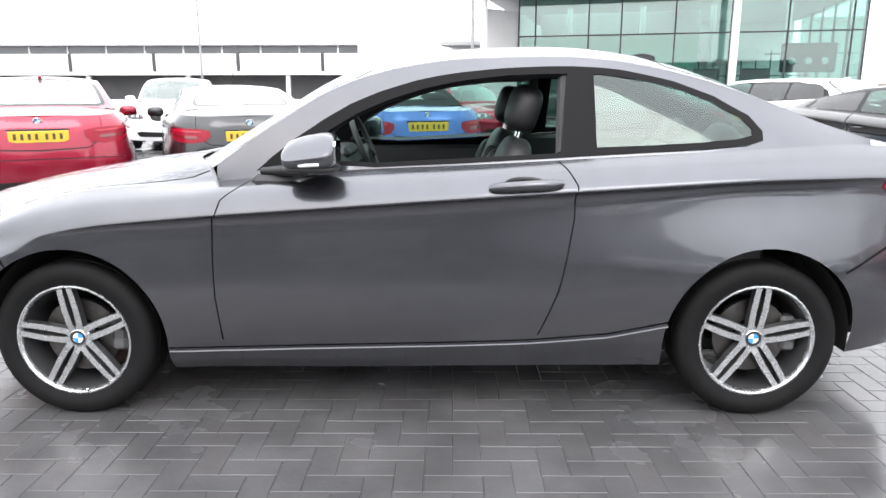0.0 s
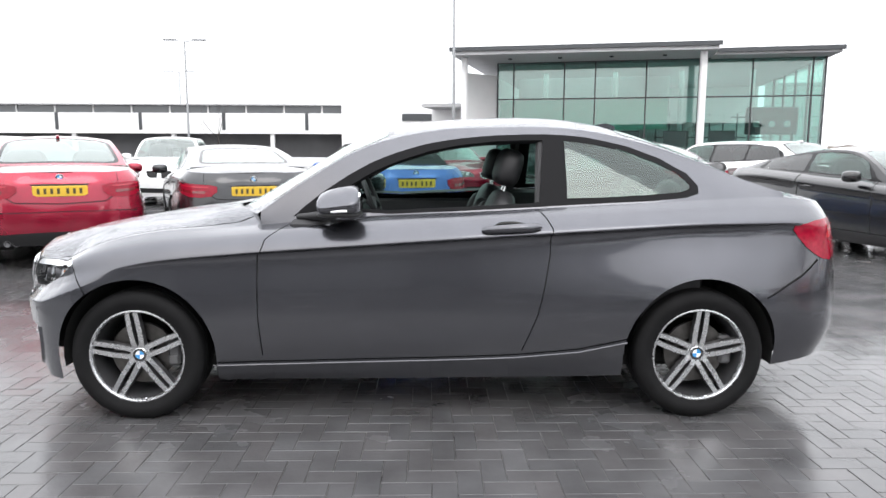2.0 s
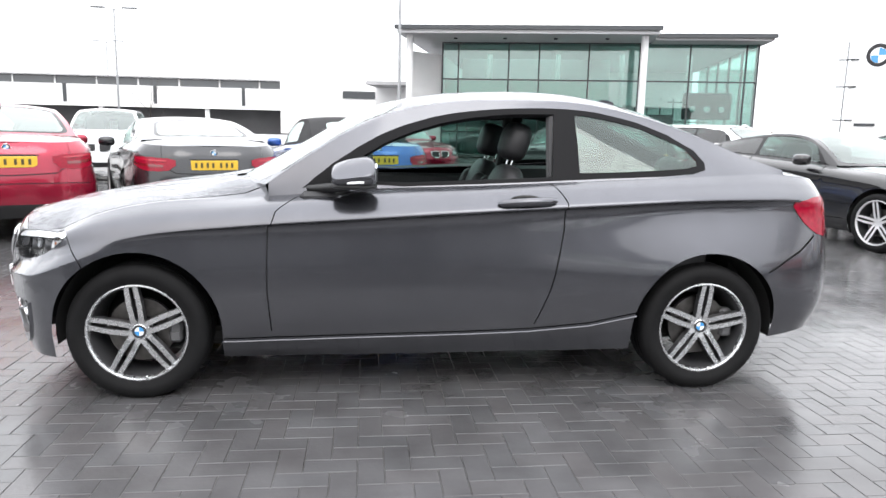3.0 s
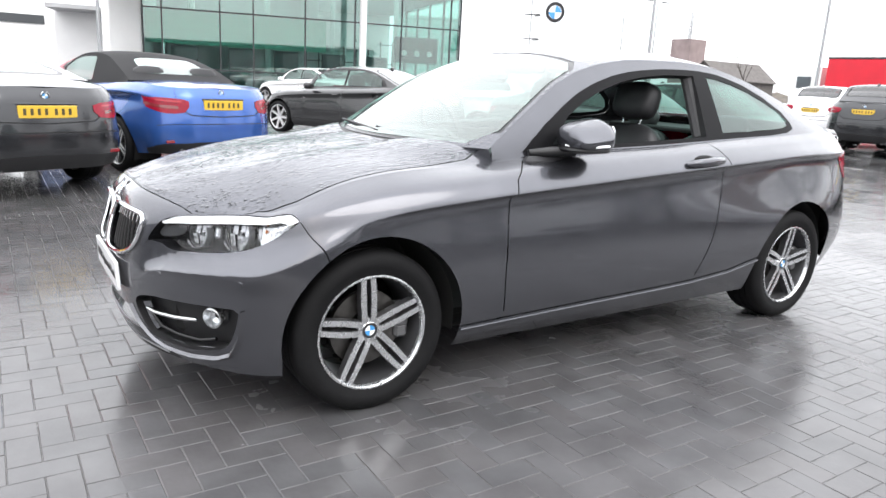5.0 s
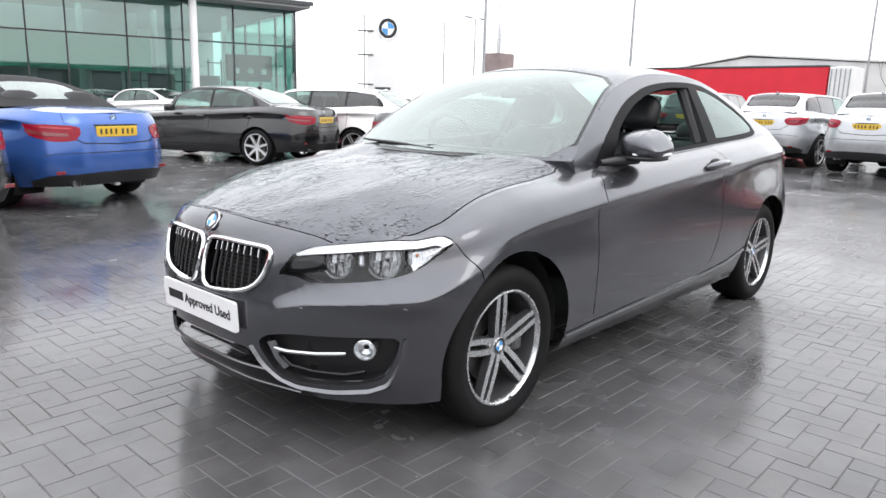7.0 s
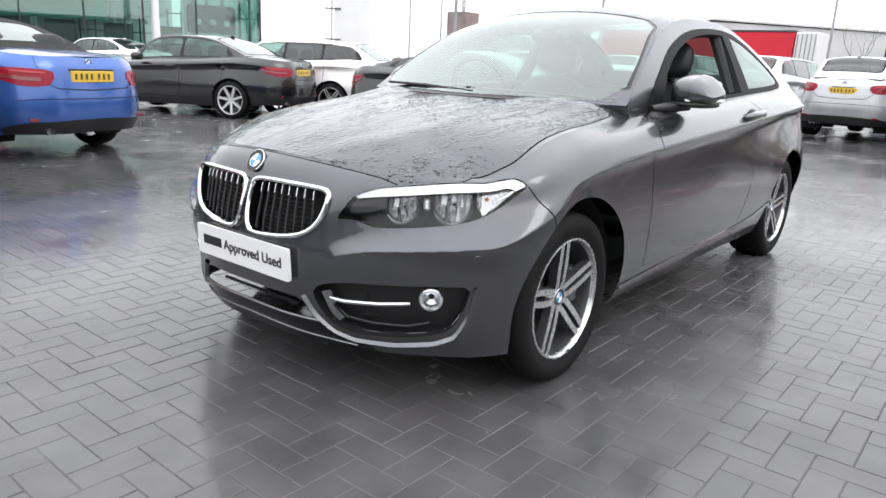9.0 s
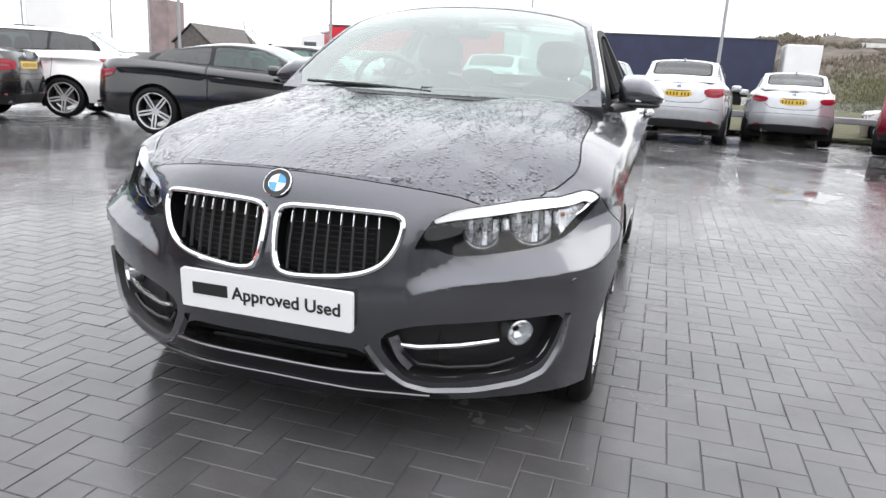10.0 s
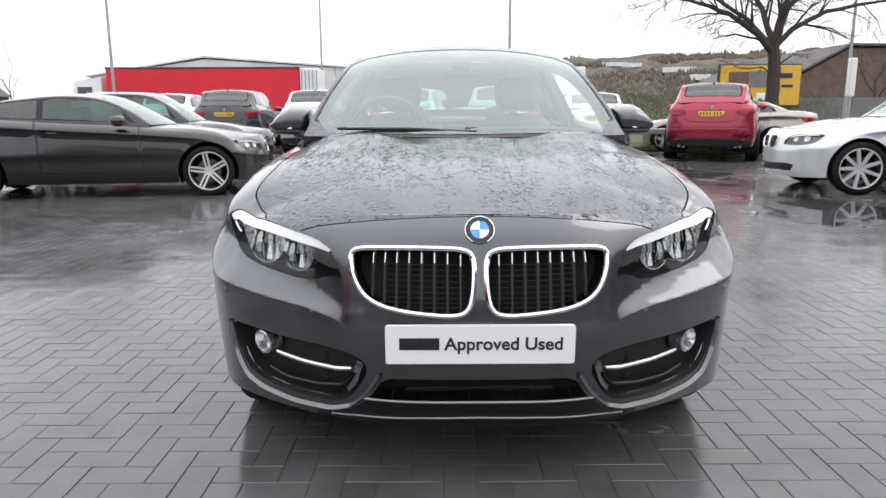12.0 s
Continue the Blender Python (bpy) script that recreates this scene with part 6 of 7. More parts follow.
grass = material("verge_grass", (.07, .068, .032), .95, noise_scale=4, noise_amount=.4, bump=.6, bump_scale=25)
mint = material("mint_balustrade_glass", (.36, .62, .53), .15, coat=.4)
floor_tile = material("showroom_floor", (.45, .45, .44), .25, noise_scale=2, noise_amount=.05)


def part(name, geo, mat, parent, label="", smooth=False):
    return geo.out(name, mat, parent, label, smooth)


SHOW = pose(4.53, 28.87, .1, 0, 0, -14.6) @ Matrix.Diagonal((.973, 1, .928, 1))


def showroom():
    b = thing("showroom", "two-storey glass car showroom with a white flat canopy roof", "building", SHOW)
    z0, z1 = .05, 5.5
    edges = [0, .75, 3.1, 4.5, 6.75, 9.0, 11.2, 13.6, 14.1]
    levels = [z0, 1.2, 3.75, z1]
    for xa, xb in zip(edges[:-1], edges[1:]):
        for za, zb in zip(levels[:-1], levels[1:]):
            p = part("pane", Geo().box(((xa + xb) / 2, 0, (za + zb) / 2), (xb - xa - .05, .02, zb - za - .05)), teal_glass, b)
            p.visible_shadow = False
    for x in edges:
        part("mullion", Geo().box((x, 0, (z0 + z1) / 2), (.06, .12, z1 - z0), .01), dark_frame, b)
    for z in levels:
        part("transom", Geo().box((7.05, -.005, z), (14.1, .10, .06), .01), dark_frame, b)
    for k in range(5):  # the glazed end wall
        p = part("pane", Geo().box((14.1, 1.4 + 2.4 * k, 2.8), (.02, 2.3, 5.3)), teal_glass, b)
        p.visible_shadow = False
        part("mullion", Geo().box((14.1, .2 + 2.4 * k, 2.8), (.12, .06, 5.4), .01), dark_frame, b)
    # flat roofs
    part("canopy", Geo().prism([(-1.5, -3.2), (9.4, -2.9), (9.4, 14), (-1.5, 14)], 5.50, 5.80), grey_soffit, b, "pale grey canopy with a thin edge")
    part("canopy_edge", Geo().prism([(-1.6, -3.3), (9.5, -3.0), (9.5, -2.9), (-1.6, -3.2)], 5.66, 5.84), dark_frame, b)
    part("low_roof", Geo().prism([(9.45, -1.4), (14.3, -1.4), (14.3, 14), (9.45, 14)], 5.46, 5.70), grey_soffit, b)
    part("low_roof_edge", Geo().prism([(9.5, -1.52), (14.4, -1.52), (14.4, -1.4), (9.5, -1.4)], 5.56, 5.74), dark_frame, b)
    for x, y in ((8.9, -2.3), (-1.1, -2.4)):
        part("column", Geo().lathe([(.15, .1), (.15, 5.5)], 20, (x, y, 0), "z"), white_panel, b, "round white column", True)
    for x in (.8, 3.0, 5.2, 7.4):
        part("downlight", Geo().lathe([(.09, 5.45), (.09, 5.5)], 12, (x, -1.6, 0), "z"), dark_frame, b)
    part("wing_wall", Geo().prism([(-1.25, -1.7), (-.05, 0), (-.05, 14), (-1.25, 14)], .1, 4.9), white_panel, b)
    part("side_roof", Geo().prism([(-3.4, -1.2), (-1.5, -1.2), (-1.5, 10), (-3.4, 10)], 3.35, 3.52), grey_soffit, b)
    part("low_wall", Geo().box((-2.5, 4, 1.7), (2.0, 6, 3.3)), white_panel, b)
    # inside
    part("floor", Geo().box((7.05, 7, .02), (13.9, 13.8, .12)), floor_tile, b)
    part("mezzanine", Geo().box((5.6, 9, 2.95), (11, 9, .3)), white_panel, b)
    part("back_wall", Geo().box((7.05, 13.9, 2.8), (14.0, .2, 5.4)), white_panel, b)
    part("inner_ceiling", Geo().box((7.05, 7, 5.42), (13.9, 13.8, .06)), grey_soffit, b)
    part("balustrade", Geo().box((3.9, .45, 3.0), (7.7, .06, 1.45)), mint, b, "mint glass balustrade")
    for x in (1.9, 5.4, 8.6, 11.9):
        part("inner_column", Geo().lathe([(.13, .05), (.13, 5.4)], 14, (x, 3.8, 0), "z"), white_panel, b, "", True)
    for k in range(9):
        part("inner_frame", Geo().box((7.6 + .68 * k, 6.2, 1.7), (.06, .07, 3.2)), dark_frame, b)
    for z in (1.0, 2.0, 3.1):
        part("inner_rail", Geo().box((10.5, 6.15, z), (6.0, .05, .06)), dark_frame, b)
    disp = part("display_wall", Geo().box((12.4, 1.6, 2.7), (2.2, .3, 1.3), .05), dark_frame, b, "dark display wall")
    for x in (11.75, 12.4, 13.05):
        part("display_disc", Geo().lathe([(0, -.03), (.13, -.03), (.15, 0)], 16, (x, 1.43, 2.55), "y"), white_panel, disp, "pale round spot", True)
    # dark sheet added to darken the ground floor behind the glass
    part("dark_infill", Geo().box((3.9, 2.2, .62), (7.6, .2, 1.15), .02), shade_grey, b)
    # grey sheet added to tone down the upper panes
    part("grey_infill", Geo().box((4.2, 6.0, 4.1), (8.0, .2, 2.5), .02), grey_soffit, b)
    part("counter", Geo().box((7.0, 5, .6), (1.2, 1.0, 1.2), .05), shade_grey, b)
    for x in (1.6, 4.0, 6.0, 8.2, 10.2):
        part("show_door", Geo().box((x, .9, 1.15), (1.1, .3, 2.15), .02), dark_frame, b)
    for x in (3.5, 10.8):
        lamp = new("ceiling_light", bpy.data.lights.new("ceiling_light", "AREA"))
        lamp.data.shape, lamp.data.size, lamp.data.size_y, lamp.data.energy = "RECTANGLE", 6, 9, 170
        lamp.matrix_world = SHOW @ pose(x, 6.5, 5.36)
    return b


def long_building():
    b = thing("office_building", "long low white building with a strip of windows", "building")
    y = 49.0
    part("fascia", Geo().box((-36, y, 3.15), (73, .6, 1.5)), white_panel, b, "white wall band")
    part("window_strip", Geo().box((-36, y + .15, 4.17), (73, .3, .52)), back_glass, b)
    part("roof", Geo().box((-36, y + 6, 4.50), (74, 13, .12), .02), grey_soffit, b)
    for i in range(26):
        part("window_post", Geo().box((-71 + 2.8 * i, y - .03, 4.17), (.10, .1, .52)), white_panel, b)
    for i in range(12):
        part("slot_window", Geo().box((-1.6 - 6.1 * i, y - .31, 3.28), (.24, .04, 1.25)), dark_frame, b)
    # shade below the white band, put into this wall's dark colour
    part("back_wall", Geo().box((-36, y + 2.2, 1.6), (73, .3, 1.9)), shade_grey, b)
    for i in range(10):
        part("pillar", Geo().box((-3 - 7.3 * i, y, 1.6), (.3, .3, 1.7)), white_panel, b)
    part("louvre", Geo().box((.8, y - 3.84, 3.49), (2.65, .08, .48)), dark_frame, b)
    part("block", Geo().box((-.7, y - 2, 2.55), (8.0, 3.6, 3.5)), white_panel, b)


def pole(x, y, h=8.5, heads=2):
    b = thing("street_lamp", "slim grey lamp post with flat lamp heads", "street lamp", Matrix.Translation((x, y, slope(x, min(y, 60)))), "lamp posts")
    part("post", Geo().lathe([(.075, 0), (.07, 1.2), (.045, h)], 10, axis="z"), galvanised, b, "", True)
    for s in (-1, 1)[:heads]:
        part("arm", Geo().tube([(0, 0, h - .05), (s * .5, 0, h + .05)], .025, 6), galvanised, b)
        part("lamp_head", Geo().box((s * .85, 0, h + .07), (.75, .28, .09), .03), galvanised, b)
    return b


def trailer(label, x, y0, y1, z1, mat, doors=True):
    b = thing("truck_trailer", label, "trailer")
    y, w = (y0 + y1) / 2, abs(y1 - y0)
    part("curtain", Geo().box((x, y, (1.15 + z1) / 2), (2.5, w, z1 - 1.15), .03), mat, b, "tarpaulin side")
    part("roof_rail", Geo().box((x, y, z1 + .04), (2.55, w + .05, .10), .02), dark_frame, b)
    part("chassis", Geo().box((x, y, .95), (1.2, w, .3), .02), dark_void, b)
    for k in range(3):
        for s in (-1, 1):
            part("wheel", Geo().lathe([(0, -.15), (.48, -.15), (.5, -.1), (.5, .1), (.48, .15), (0, .15)], 20, (x + s * 1.0, min(y0, y1) + 2.0 + 1.3 * k, .5), "x"), rubber, b, "", True)
    if doors:
        part("rear_frame", Geo().box((x - .1, min(y0, y1) - .55, (1.0 + z1) / 2), (2.2, 1.0, z1 - 1.0), .03), white_panel, b, "white ribbed end")
        for k in range(5):
            part("door_bar", Geo().box((x - 1.22, min(y0, y1) - .15 - .2 * k, (1.1 + z1) / 2), (.05, .05, z1 - 1.3)), galvanised, b)
    return b


def gable(label, x0, x1, y0, y1, eave, ridge, wall_mat, roof_mat, z0=0.0, peak=None, far_eave=None):
    """A shed whose end wall looks to -x; peak: where its ridge lies, far_eave: the height of its eave at y0."""
    b = thing("shed", label, "building")
    ym = (y0 + y1) / 2 if peak is None else peak
    low = eave if far_eave is None else far_eave
    part("wall", Geo().prism([(y0, z0), (y1, z0), (y1, eave), (ym, ridge), (y0, low)], x0, x1, "x"), wall_mat, b)
    for ya, ez in ((y0, low), (y1, eave)):
        o = .4 if ya > ym else -.4
        g = Geo().add([(x0 - .2, ya + o, ez - .02), (x1, ya + o, ez - .02), (x1, ym, ridge + .15), (x0 - .2, ym, ridge + .15), (x0 - .2, ya + o, ez + .12), (x1, ya + o, ez + .12), (x1, ym, ridge + .3), (x0 - .2, ym, ridge + .3)],
                      [(0, 1, 2, 3), (4, 5, 6, 7), (0, 1, 5, 4), (2, 3, 7, 6), (0, 3, 7, 4), (1, 2, 6, 5)])
        part("roof", g, roof_mat, b)
    return b


def bare_tree(label, x, y, h, r, seed, spread=1.0, levels=6, z0=0.0, first=.38):
    rnd = random.Random(seed)
    limb, twig = Geo(), Geo()
    root = Vector((0, 0, 0))

    def grow(p, d, length, rad, depth):
        pts, rads = [p], [rad]
        for k in range(4):
            d = (d + Vector((rnd.uniform(-.16, .16), rnd.uniform(-.16, .16), rnd.uniform(-.03, .10)))).normalized()
            p = p + d * length / 4
            pts.append(p)
            rads.append(rad * (1 - .12 * (k + 1)))
            if depth > 1 and k in (1, 2) and rnd.random() < .75:
                side = d.cross(Vector((rnd.uniform(-1, 1), rnd.uniform(-1, 1), rnd.uniform(-.3, 1)))).normalized()
                grow(p, (d * .75 + side * .8 * spread).normalized(), length * .62, rads[-1] * .5, depth - 2)
        (limb if rad > .03 else twig).tube(pts, rads, 7 if rad > .06 else 4, caps=False)
        if depth <= 0 or rads[-1] < .004:
            return
        for k in range(2 if depth < levels else 3):
            side = Vector((rnd.uniform(-1, 1), rnd.uniform(-1, 1), rnd.uniform(-.2, .45))).normalized()
            grow(p, (d * .8 + side * .75 * spread).normalized(), length * rnd.uniform(.62, .82), rads[-1] * rnd.uniform(.62, .8), depth - 1)
    b = thing("tree", label, "tree", Matrix.Translation((x, y, z0)))
    grow(root, Vector((0, 0, 1)), h * first, r, levels)
    part("trunk", limb, bark, b, "wet dark trunk and limbs", True)
    if twig.v:
        part("crown", twig, bark, b, "fine bare twigs", True)
    return b


def great_tree(label, x, y):
    """A full-grown bare tree: a straight trunk that forks into long limbs, each with a fan of drooping twigs."""
    rnd = random.Random(4)
    limb, twig = Geo(), Geo()

    def bough(path, r0, r1, depth):
        pts = [Vector(p) for p in path]
        fine = []
        for i in range(len(pts) - 1):
            for k in range(4):
                q = pts[i].lerp(pts[i + 1], k / 4)
                fine.append(q + Vector((rnd.uniform(-1, 1), rnd.uniform(-1, 1), rnd.uniform(-1, 1))) * (r1 * .8 if r0 < .15 else .02))
        fine.append(pts[-1])
        n = len(fine)
        rad = [r0 + (r1 - r0) * i / (n - 1) for i in range(n)]
        (limb if r0 > .03 else twig).tube([tuple(p) for p in fine], rad, 8 if r0 > .08 else 5 if r0 > .02 else 3, caps=False)
        if depth <= 0:
            return
        count = {3: 12, 2: 10, 1: 8}[depth]
        length = (fine[-1] - fine[0]).length
        for i in range(count):
            t = .22 + .78 * (i + rnd.random()) / count
            j = min(int(t * (n - 1)), n - 2)
            d = (fine[j + 1] - fine[j]).normalized()
            side = d.cross(Vector((rnd.uniform(-1, 1), rnd.uniform(-1, 1), rnd.uniform(-1, 1)))).normalized()
            go = (d * .75 + side * rnd.uniform(.5, 1.0) + Vector((0, 0, .12 if depth > 2 else -.06))).normalized()
            ln = length * rnd.uniform(.32, .55) * (1.15 - .5 * t)
            a = fine[j]
            b = a + go * ln * .55
            c = b + (go + Vector((rnd.uniform(-.3, .3), rnd.uniform(-.3, .3), rnd.uniform(-.65, .1)))).normalized() * ln * .45
            bough([a, b, c], rad[j] * .42, max(rad[j] * .12, .0035), depth - 1)
    b = thing("tree", label, "tree", Matrix.Translation((x, y, 0)))
    bough([(0, 0, 0), (.02, .0, 1.2), (0, .03, 2.4), (0, .12, 3.25)], .25, .19, 0)
    limb.tube([(0, 0, -.1), (0, 0, .3)], [.36, .25], 10, caps=False)
    for path, r0 in (([(0, .10, 2.95), (-.3, .75, 3.5), (-.5, 1.85, 4.15), (-.3, 3.1, 4.6), (0, 4.6, 4.75)], .125),
                     ([(0, .12, 3.1), (.4, .9, 4.1), (.7, 2.2, 5.0), (.6, 3.6, 5.5)], .10),
                     ([(0, .12, 3.2), (-.2, .0, 4.2), (-.4, -.3, 5.4), (-.2, -.4, 7.2)], .16),
                     ([(0, .05, 3.2), (.1, -.55, 3.75), (.2, -1.6, 4.3), (0, -3.1, 4.55), (0, -4.6, 4.75)], .11),
                     ([(0, .15, 3.25), (.6, .3, 4.4), (1.2, .9, 5.8), (1.3, 1.3, 7.0)], .12),
                     ([(0, .05, 3.25), (.5, -.5, 4.4), (.9, -1.5, 5.6), (.8, -2.4, 6.5)], .10),
                     ([(0, -.02, 2.2), (-.2, .5, 2.5), (-.2, 1.2, 2.45), (-.1, 1.9, 2.75)], .035),
                     ([(0, .03, 2.5), (-.1, -.5, 2.9), (-.1, -1.1, 2.9)], .03)):
        bough(path, r0, r0 * .22, 3 if r0 > .05 else 2)
    part("trunk", limb, bark, b, "wet dark trunk and limbs", True)
    part("crown", twig, bark, b, "fine bare twigs", True)
    return b


def hedge(label, x0, x1, y0, y1, h, count, seed):
    rnd = random.Random(seed)
    g = Geo()
    for _ in range(count):
        x, y = rnd.uniform(x0, x1), rnd.uniform(y0, y1)
        top = h * (.65 + .35 * noise.noise(Vector((x * .25, y * .25, seed))))
        z = rnd.uniform(.1, top)
        s = rnd.uniform(.04, .12)
        a, t = rnd.uniform(0, 6.28), rnd.uniform(-.8, .8)
        dx, dy = Vector((math.cos(a), math.sin(a), t)) * s * .22, Vector((-math.sin(a) * .5, math.cos(a) * .5, 1.0)) * s * 1.3
        c = Vector((x, y, z))
        n = len(g.v)
        g.v += [tuple(c - dx * .5), tuple(c + dy * .5), tuple(c + dx * .5), tuple(c - dy * .5)]
        g.f.append((n, n + 1, n + 2, n + 3))
    ob = g.out("hedge", scrub)
    return tagged(ob, label, "hedge", kind="stuff")


showroom()
long_building()
# brand pylon without lettering
b = thing("sign_pylon", "tall white sign pylon with a round blue and white emblem", "sign", pose(22.25, 24.3, .0, 0, 0, -42) @ Matrix.Diagonal((.9, .9, .94, 1)))
part("panel", Geo().box((.1, 0, 2.9), (1.9, .25, 5.8), .02), white_panel, b)
for z in (2.2, 3.7, 4.9):
    part("side_bar", Geo().box((-.95, -.14, z), (.85, .06, .06)), dark_frame, b)
part("edge_post", Geo().box((-1.0, -.1, 2.9), (.07, .1, 5.6)), galvanised, b)
part("printed_bar", Geo().box((.0, -.14, 2.0), (.85, .02, .13)), dark_frame, b)
many("emblem", [(leaned(g, Matrix.Identity(4)), mt) for g, mt in roundel(.53, pose(.25, -.16, 5.05, 90, 0, 0))], b, "round blue and white emblem")
for x, y, h, k in ((2.35, 24.6, 8.3, 2), (-12.8, 38, 7.4, 2), (-18.4, 53, 7.2, 2), (29.3, 14.6, 8.6, 0), (43.0, 7.6, 10.0, 0), (27.4, -2.75, 9.5, 0), (26.5, -16.4, 9.5, 0), (43.5, 36.5, 8.0, 2), (44, 40.4, 8.0, 0), (21.4, 17.1, 9, 0)):
    pole(x, y, h, k)
trailer("red curtain-sided lorry trailer with a white end", 37.2, 7.7, 18.0, 3.42, red_curtain)
b = thing("lorry_cab", "white lorry cab coupled to the red trailer", "lorry")
part("cab", Geo().prism([(18.4, .8), (20.0, .8), (20.1, 1.8), (19.8, 2.8), (18.4, 3.0)], 36.2, 38.2, "x"), white_panel, b)
part("cab_window", Geo().box((36.18, 19.3, 2.2), (.04, .8, .6), .02), back_glass, b)
for yy in (18.8, 19.7):
    part("wheel", Geo().lathe([(0, -.15), (.5, -.15), (.5, .15), (0, .15)], 20, (36.4, yy, .5), "x"), rubber, b, "", True)
trailer("navy curtain-sided lorry trailer", 46.5, -7.0, 5.2, 4.2, navy_curtain, False)
b = thing("box_van", "white box van body behind the cars", "van")
part("box", Geo().box((46, -8.45, 2.65), (2.4, 1.95, 2.7), .04), white_panel, b)
part("chassis", Geo().box((46, -8.55, .9), (1.4, 2.2, .5), .04), dark_void, b)
for yy in (-9.3, -7.8):
    for xx in (45.2, 46.8):
        part("wheel", Geo().lathe([(0, -.12), (.42, -.12), (.44, -.08), (.44, .08), (.42, .12), (0, .12)], 18, (xx, yy, .44), "x"), rubber, b, "", True)
gable("pale grey sheet-clad warehouse with a low gable", 66, 95, 4.0, 33.4, 4.5, 6.1, corrugated, corrugated, peak=22.5, far_eave=4.9)
gable("dark slate-roofed house far behind", 80, 92, 57, 62.4, 3.2, 5.5, slate, slate)
gable("brown brick building with a slate roof", 44, 62, -46, -23.1, 3.3, 5.05, brick_brown, slate, peak=-26.2, far_eave=5.0)
b = thing("tower_block", "distant brown tower with aerial masts", "building")
part("tower", Geo().box((116, 91.8, 5.8), (4.6, 4.6, 11.6)), material_cache("pinkish_brick", (.25, .195, .19), .8, noise_scale=.5, noise_amount=.2), b)
for dx in (-2, 0, 2.2):
    part("mast", Geo().lathe([(.12, 11.6), (.08, 17 if dx else 22)], 6, (116 + dx * .8, 91.8 + dx * .8, 0), "z"), galvanised, b)
# poster board
b = thing("billboard", "yellow poster board on a dark frame", "billboard")
part("board", Geo().box((29.8, -14.3, 2.22), (.15, 3.6, 1.75), .02), yellow_board, b)
part("frame", Geo().box((29.9, -14.3, 2.22), (.12, 3.8, 1.95), .03), dark_frame, b)
for y, z, w, h, mt in ((-13.3, 2.55, .9, .55, brick_brown), (-14.3, 2.5, 1.0, .7, shade_grey), (-13.3, 1.8, 1.0, .35, brick_brown), (-15.3, 2.65, .8, .22, navy_curtain), (-15.5, 2.2, .5, .12, navy_curtain), (-14.5, 1.75, .7, .3, white_panel)):
    part("printed_bar", Geo().box((29.71, y, z), (.02, w, h)), mt, b)
for y in (-12.9, -15.8):
    part("post", Geo().box((29.9, y, .8), (.14, .14, 1.6)), dark_frame, b)
great_tree("large bare tree with dark spreading limbs", 21.2, -10.95)
bare_tree("young bare tree by the white building", -11.5, 40, 5.0, .06, 3, .6, 4, slope(-11.5, 40))
bare_tree("slim bare tree by the lorries", 40.0, 5.3, 5.0, .07, 8, .6, 4)
bare_tree("thin bare tree behind the far cars", 40.0, 25.5, 6.0, .07, 21, .5, 4)
bare_tree("bare tree beyond the brick building", 40.0, -26.0, 7.5, .16, 5, .9, 5)
hedge("tangled green-brown scrub on the bank", 32, 44, -20, -8.6, 3.1, 52000, 2)
hedge("low scrub along the far edge", 60, 75, 36, 90, 3.2, 9000, 4)
hedge("dark shrubs beside the showroom", 26, 40, 44, 60, 3.0, 1600, 6)
g = Geo()
g.grid(lambda x, y: (x, y, .12 + .03 * (x - 17.2) + .05 * noise.noise(Vector((x, y, 0)))), np.linspace(17.2, 31, 12), np.linspace(-32, .5, 24))
tagged(g.out("verge", grass, smooth=True), "wet grass bank beyond the parking bays", "verge", kind="structure")
b = thing("guard_rail", "low galvanised rail along the grass bank", "fence")
part("rail", Geo().box((17.0, -14, .55), (.06, 26, .16), .02), galvanised, b)
for k in range(10):
    part("post", Geo().box((17.06, -2 - 2.7 * k, .28), (.08, .08, .56)), galvanised, b)
b = thing("park_wall", "dark low wall below the brick building", "wall")
part("wall", Geo().box((36, -24, .9), (.3, 16, 1.8)), shade_grey, b)
b = thing("post_box_sign", "white box sign on a short post", "sign", Matrix.Translation((24.0, -15.1, 0)))
part("box", Geo().box((0, 0, 2.3), (.25, .25, 1.4), .04), white_panel, b)
part("post", Geo().lathe([(.06, 0), (.06, 1.7)], 8, axis="z"), galvanised, b)
# the far wooded hillside
g = Geo()


def hillside(a, r):
    ang = radians(a)
    k = (r - 240) / 260
    fall = max(0.0, min(1.0, (14 - a) / 22))
    h = (3 + 33 * fall) * k**.8 + (3.5 * noise.noise(Vector((a * .6, r * .02, 1))) + 2.0 * noise.noise(Vector((a * 2.5, r * .06, 4)))) * (.3 + .7 * k)
    return (r * math.cos(ang), r * math.sin(ang), max(h, -1))


g.grid(hillside, np.linspace(-75, 60, 220), np.linspace(240, 520, 22))
tagged(g.out("hillside", woodland, smooth=False), "distant wooded hillside under the grey sky", "hill", kind="structure")
g = Geo()
rnd = random.Random(9)
for _ in range(11):
    a, r = rnd.uniform(-36, 2), rnd.uniform(300, 440)
    x, y, z = hillside(a, r)
    g.box((x, y, z + 2), (rnd.uniform(4, 6), rnd.uniform(6, 16), 2.2), 0, a)
tagged(g.out("far_houses", corrugated), "pale far-off houses and sheds on the hillside", "houses", kind="stuff")

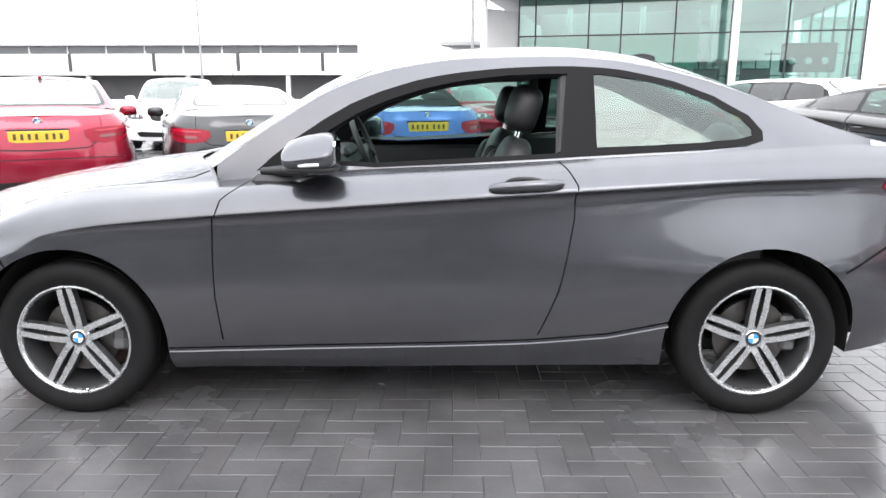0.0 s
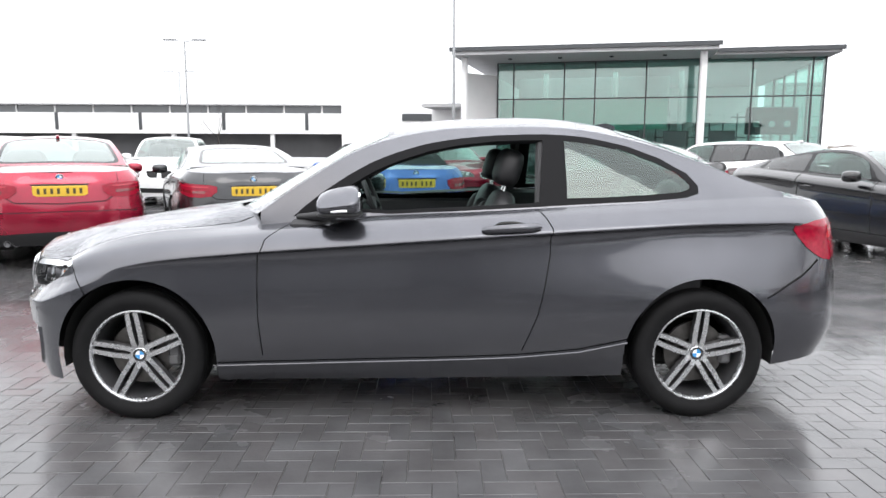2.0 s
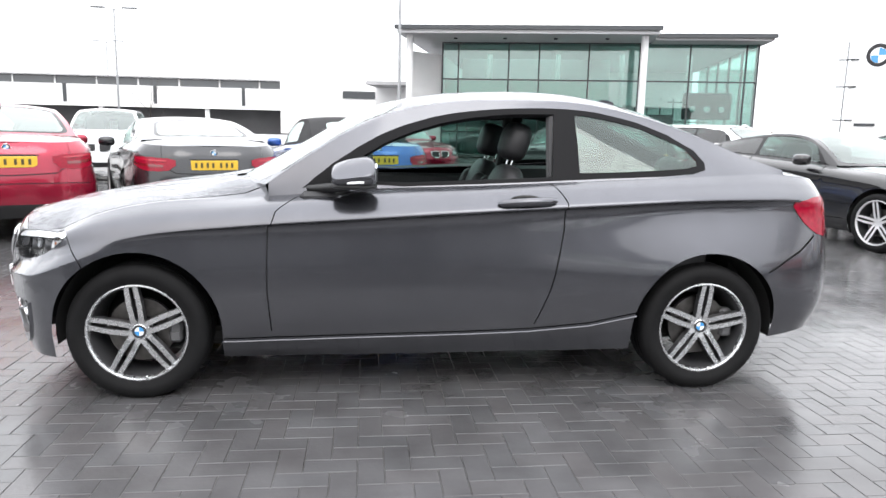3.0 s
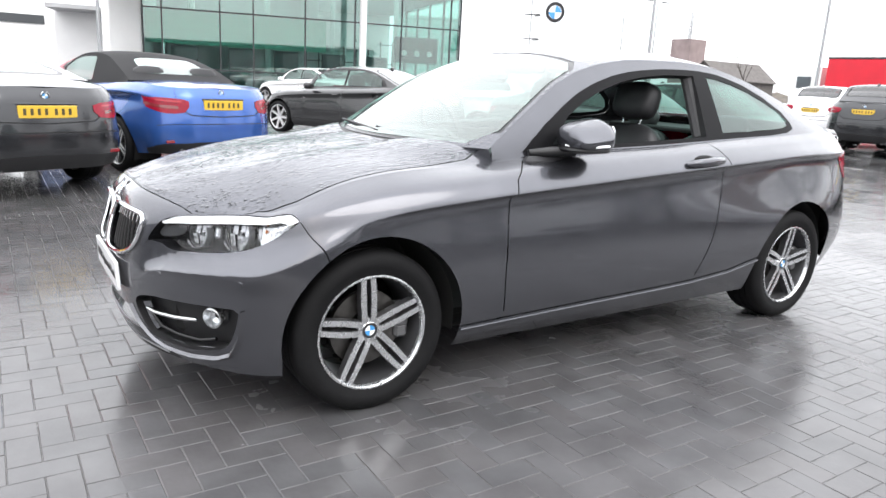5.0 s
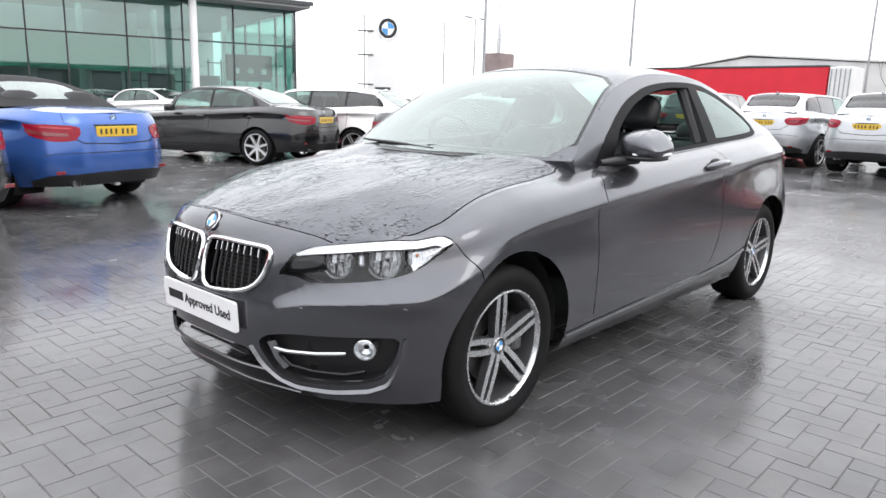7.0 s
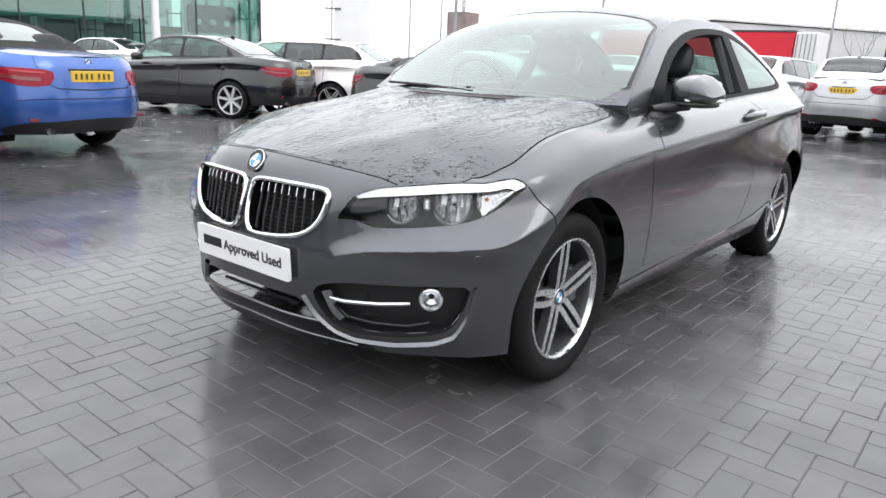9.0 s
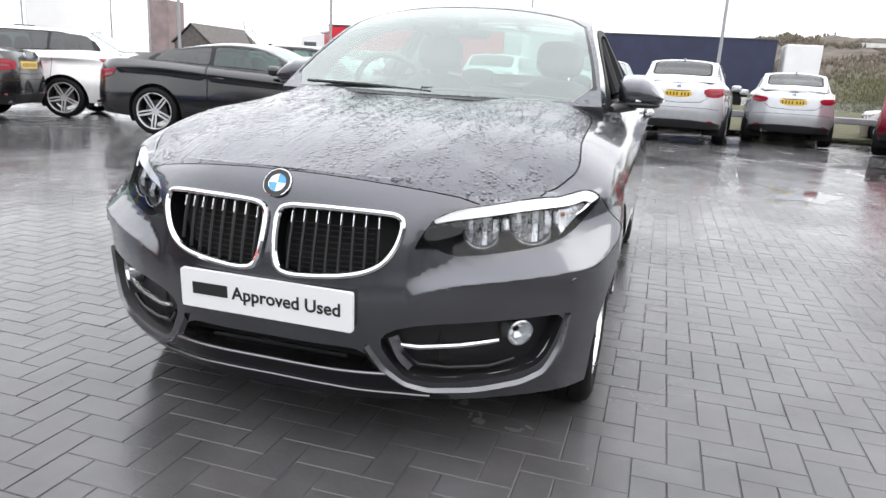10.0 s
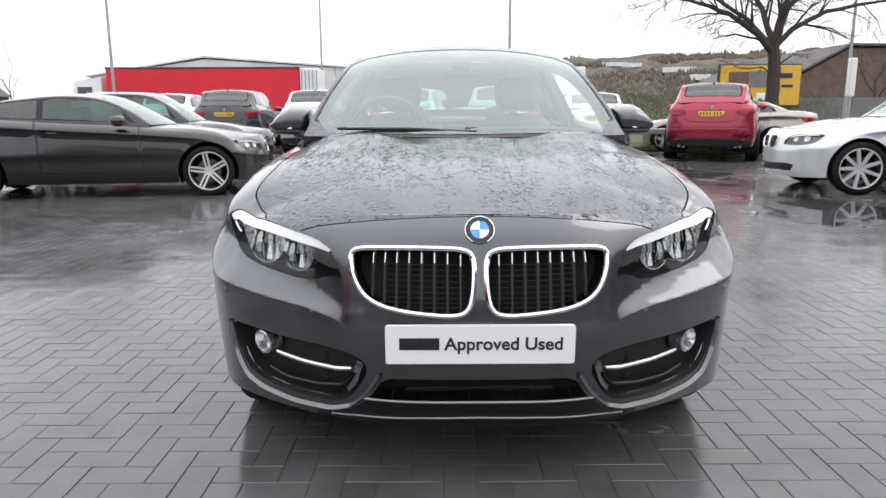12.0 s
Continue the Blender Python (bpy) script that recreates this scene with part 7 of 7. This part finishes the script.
# bare woods on the hill: many small rough crowns
g = Geo()
rnd = random.Random(17)
for _ in range(26000):
    a, r = rnd.uniform(-45, 25), 250 + 270 * rnd.random()**.7
    x, y, z = hillside(a, r)
    if noise.noise(Vector((x * .012, y * .012, 3))) < -.12:
        continue
    w, h = rnd.uniform(.35, .9), rnd.uniform(1.0, 2.6)
    q = rnd.uniform(0, 3)
    ring = [(x + w * rnd.uniform(.6, 1.1) * math.cos(q + e), y + w * rnd.uniform(.6, 1.1) * math.sin(q + e), z + h * rnd.uniform(.35, .6)) for e in (0, 2.1, 4.2)]
    g.add(ring + [(x, y, z + h), (x, y, z - .5)], [(0, 1, 3), (1, 2, 3), (2, 0, 3), (1, 0, 4), (2, 1, 4), (0, 2, 4)])
wood_far = material("bare_wood_crowns", (.135, .115, .088), .95, noise_scale=.05, noise_amount=.45)
tagged(g.out("far_wood", wood_far, smooth=False), "brown bare woods covering the far hillside", "woods", kind="stuff")


# ---- unseen dark blocks, added only so that the car paint reflects darker ----
front_block = thing("unseen_front_block", "unseen dark block, added to darken reflections in the car's nose", "building")
dark_cladding = material("dark_profiled_cladding", (.07, .072, .076), .5, noise_scale=2, noise_amount=.25, bump=.2, bump_scale=20)
# never in view: an added mass for the nose to mirror
Geo().box((-19.0, -3.0, 1.2), (5.0, 34.0, 2.4), .05).out("wall", dark_cladding, front_block)
Geo().box((-19.0, -3.0, 2.5), (5.5, 34.5, .25), .06).out("roof", material_cache("unseen_block_roof", (.12, .12, .125), .6), front_block)
for yy in (-16, -11, -6, -1, 4, 9):
    Geo().box((-16.47, yy, 1.0), (.08, 3.4, 2.0), .03).out("unseen_panel", material_cache("unseen_panel_grey", (.20, .205, .21), .5, noise_scale=3, noise_amount=.15), front_block)
# second unseen block, added to darken what the doors reflect
side_block = thing("unseen_side_block", "unseen dark block, added to darken reflections in the doors", "building")
Geo().box((-1.5, -20.0, 1.9), (27.0, 6.0, 3.8), .05).out("wall", dark_cladding, side_block)
Geo().box((-1.5, -20.0, 3.9), (27.5, 6.5, .25), .06).out("roof", CACHE["unseen_block_roof"], side_block)
for xx in (-12, -6.5, -1, 4.5, 9):
    Geo().box((xx, -16.97, 1.6), (3.4, .08, 3.2), .03).out("unseen_panel", CACHE["unseen_panel_grey"], side_block)
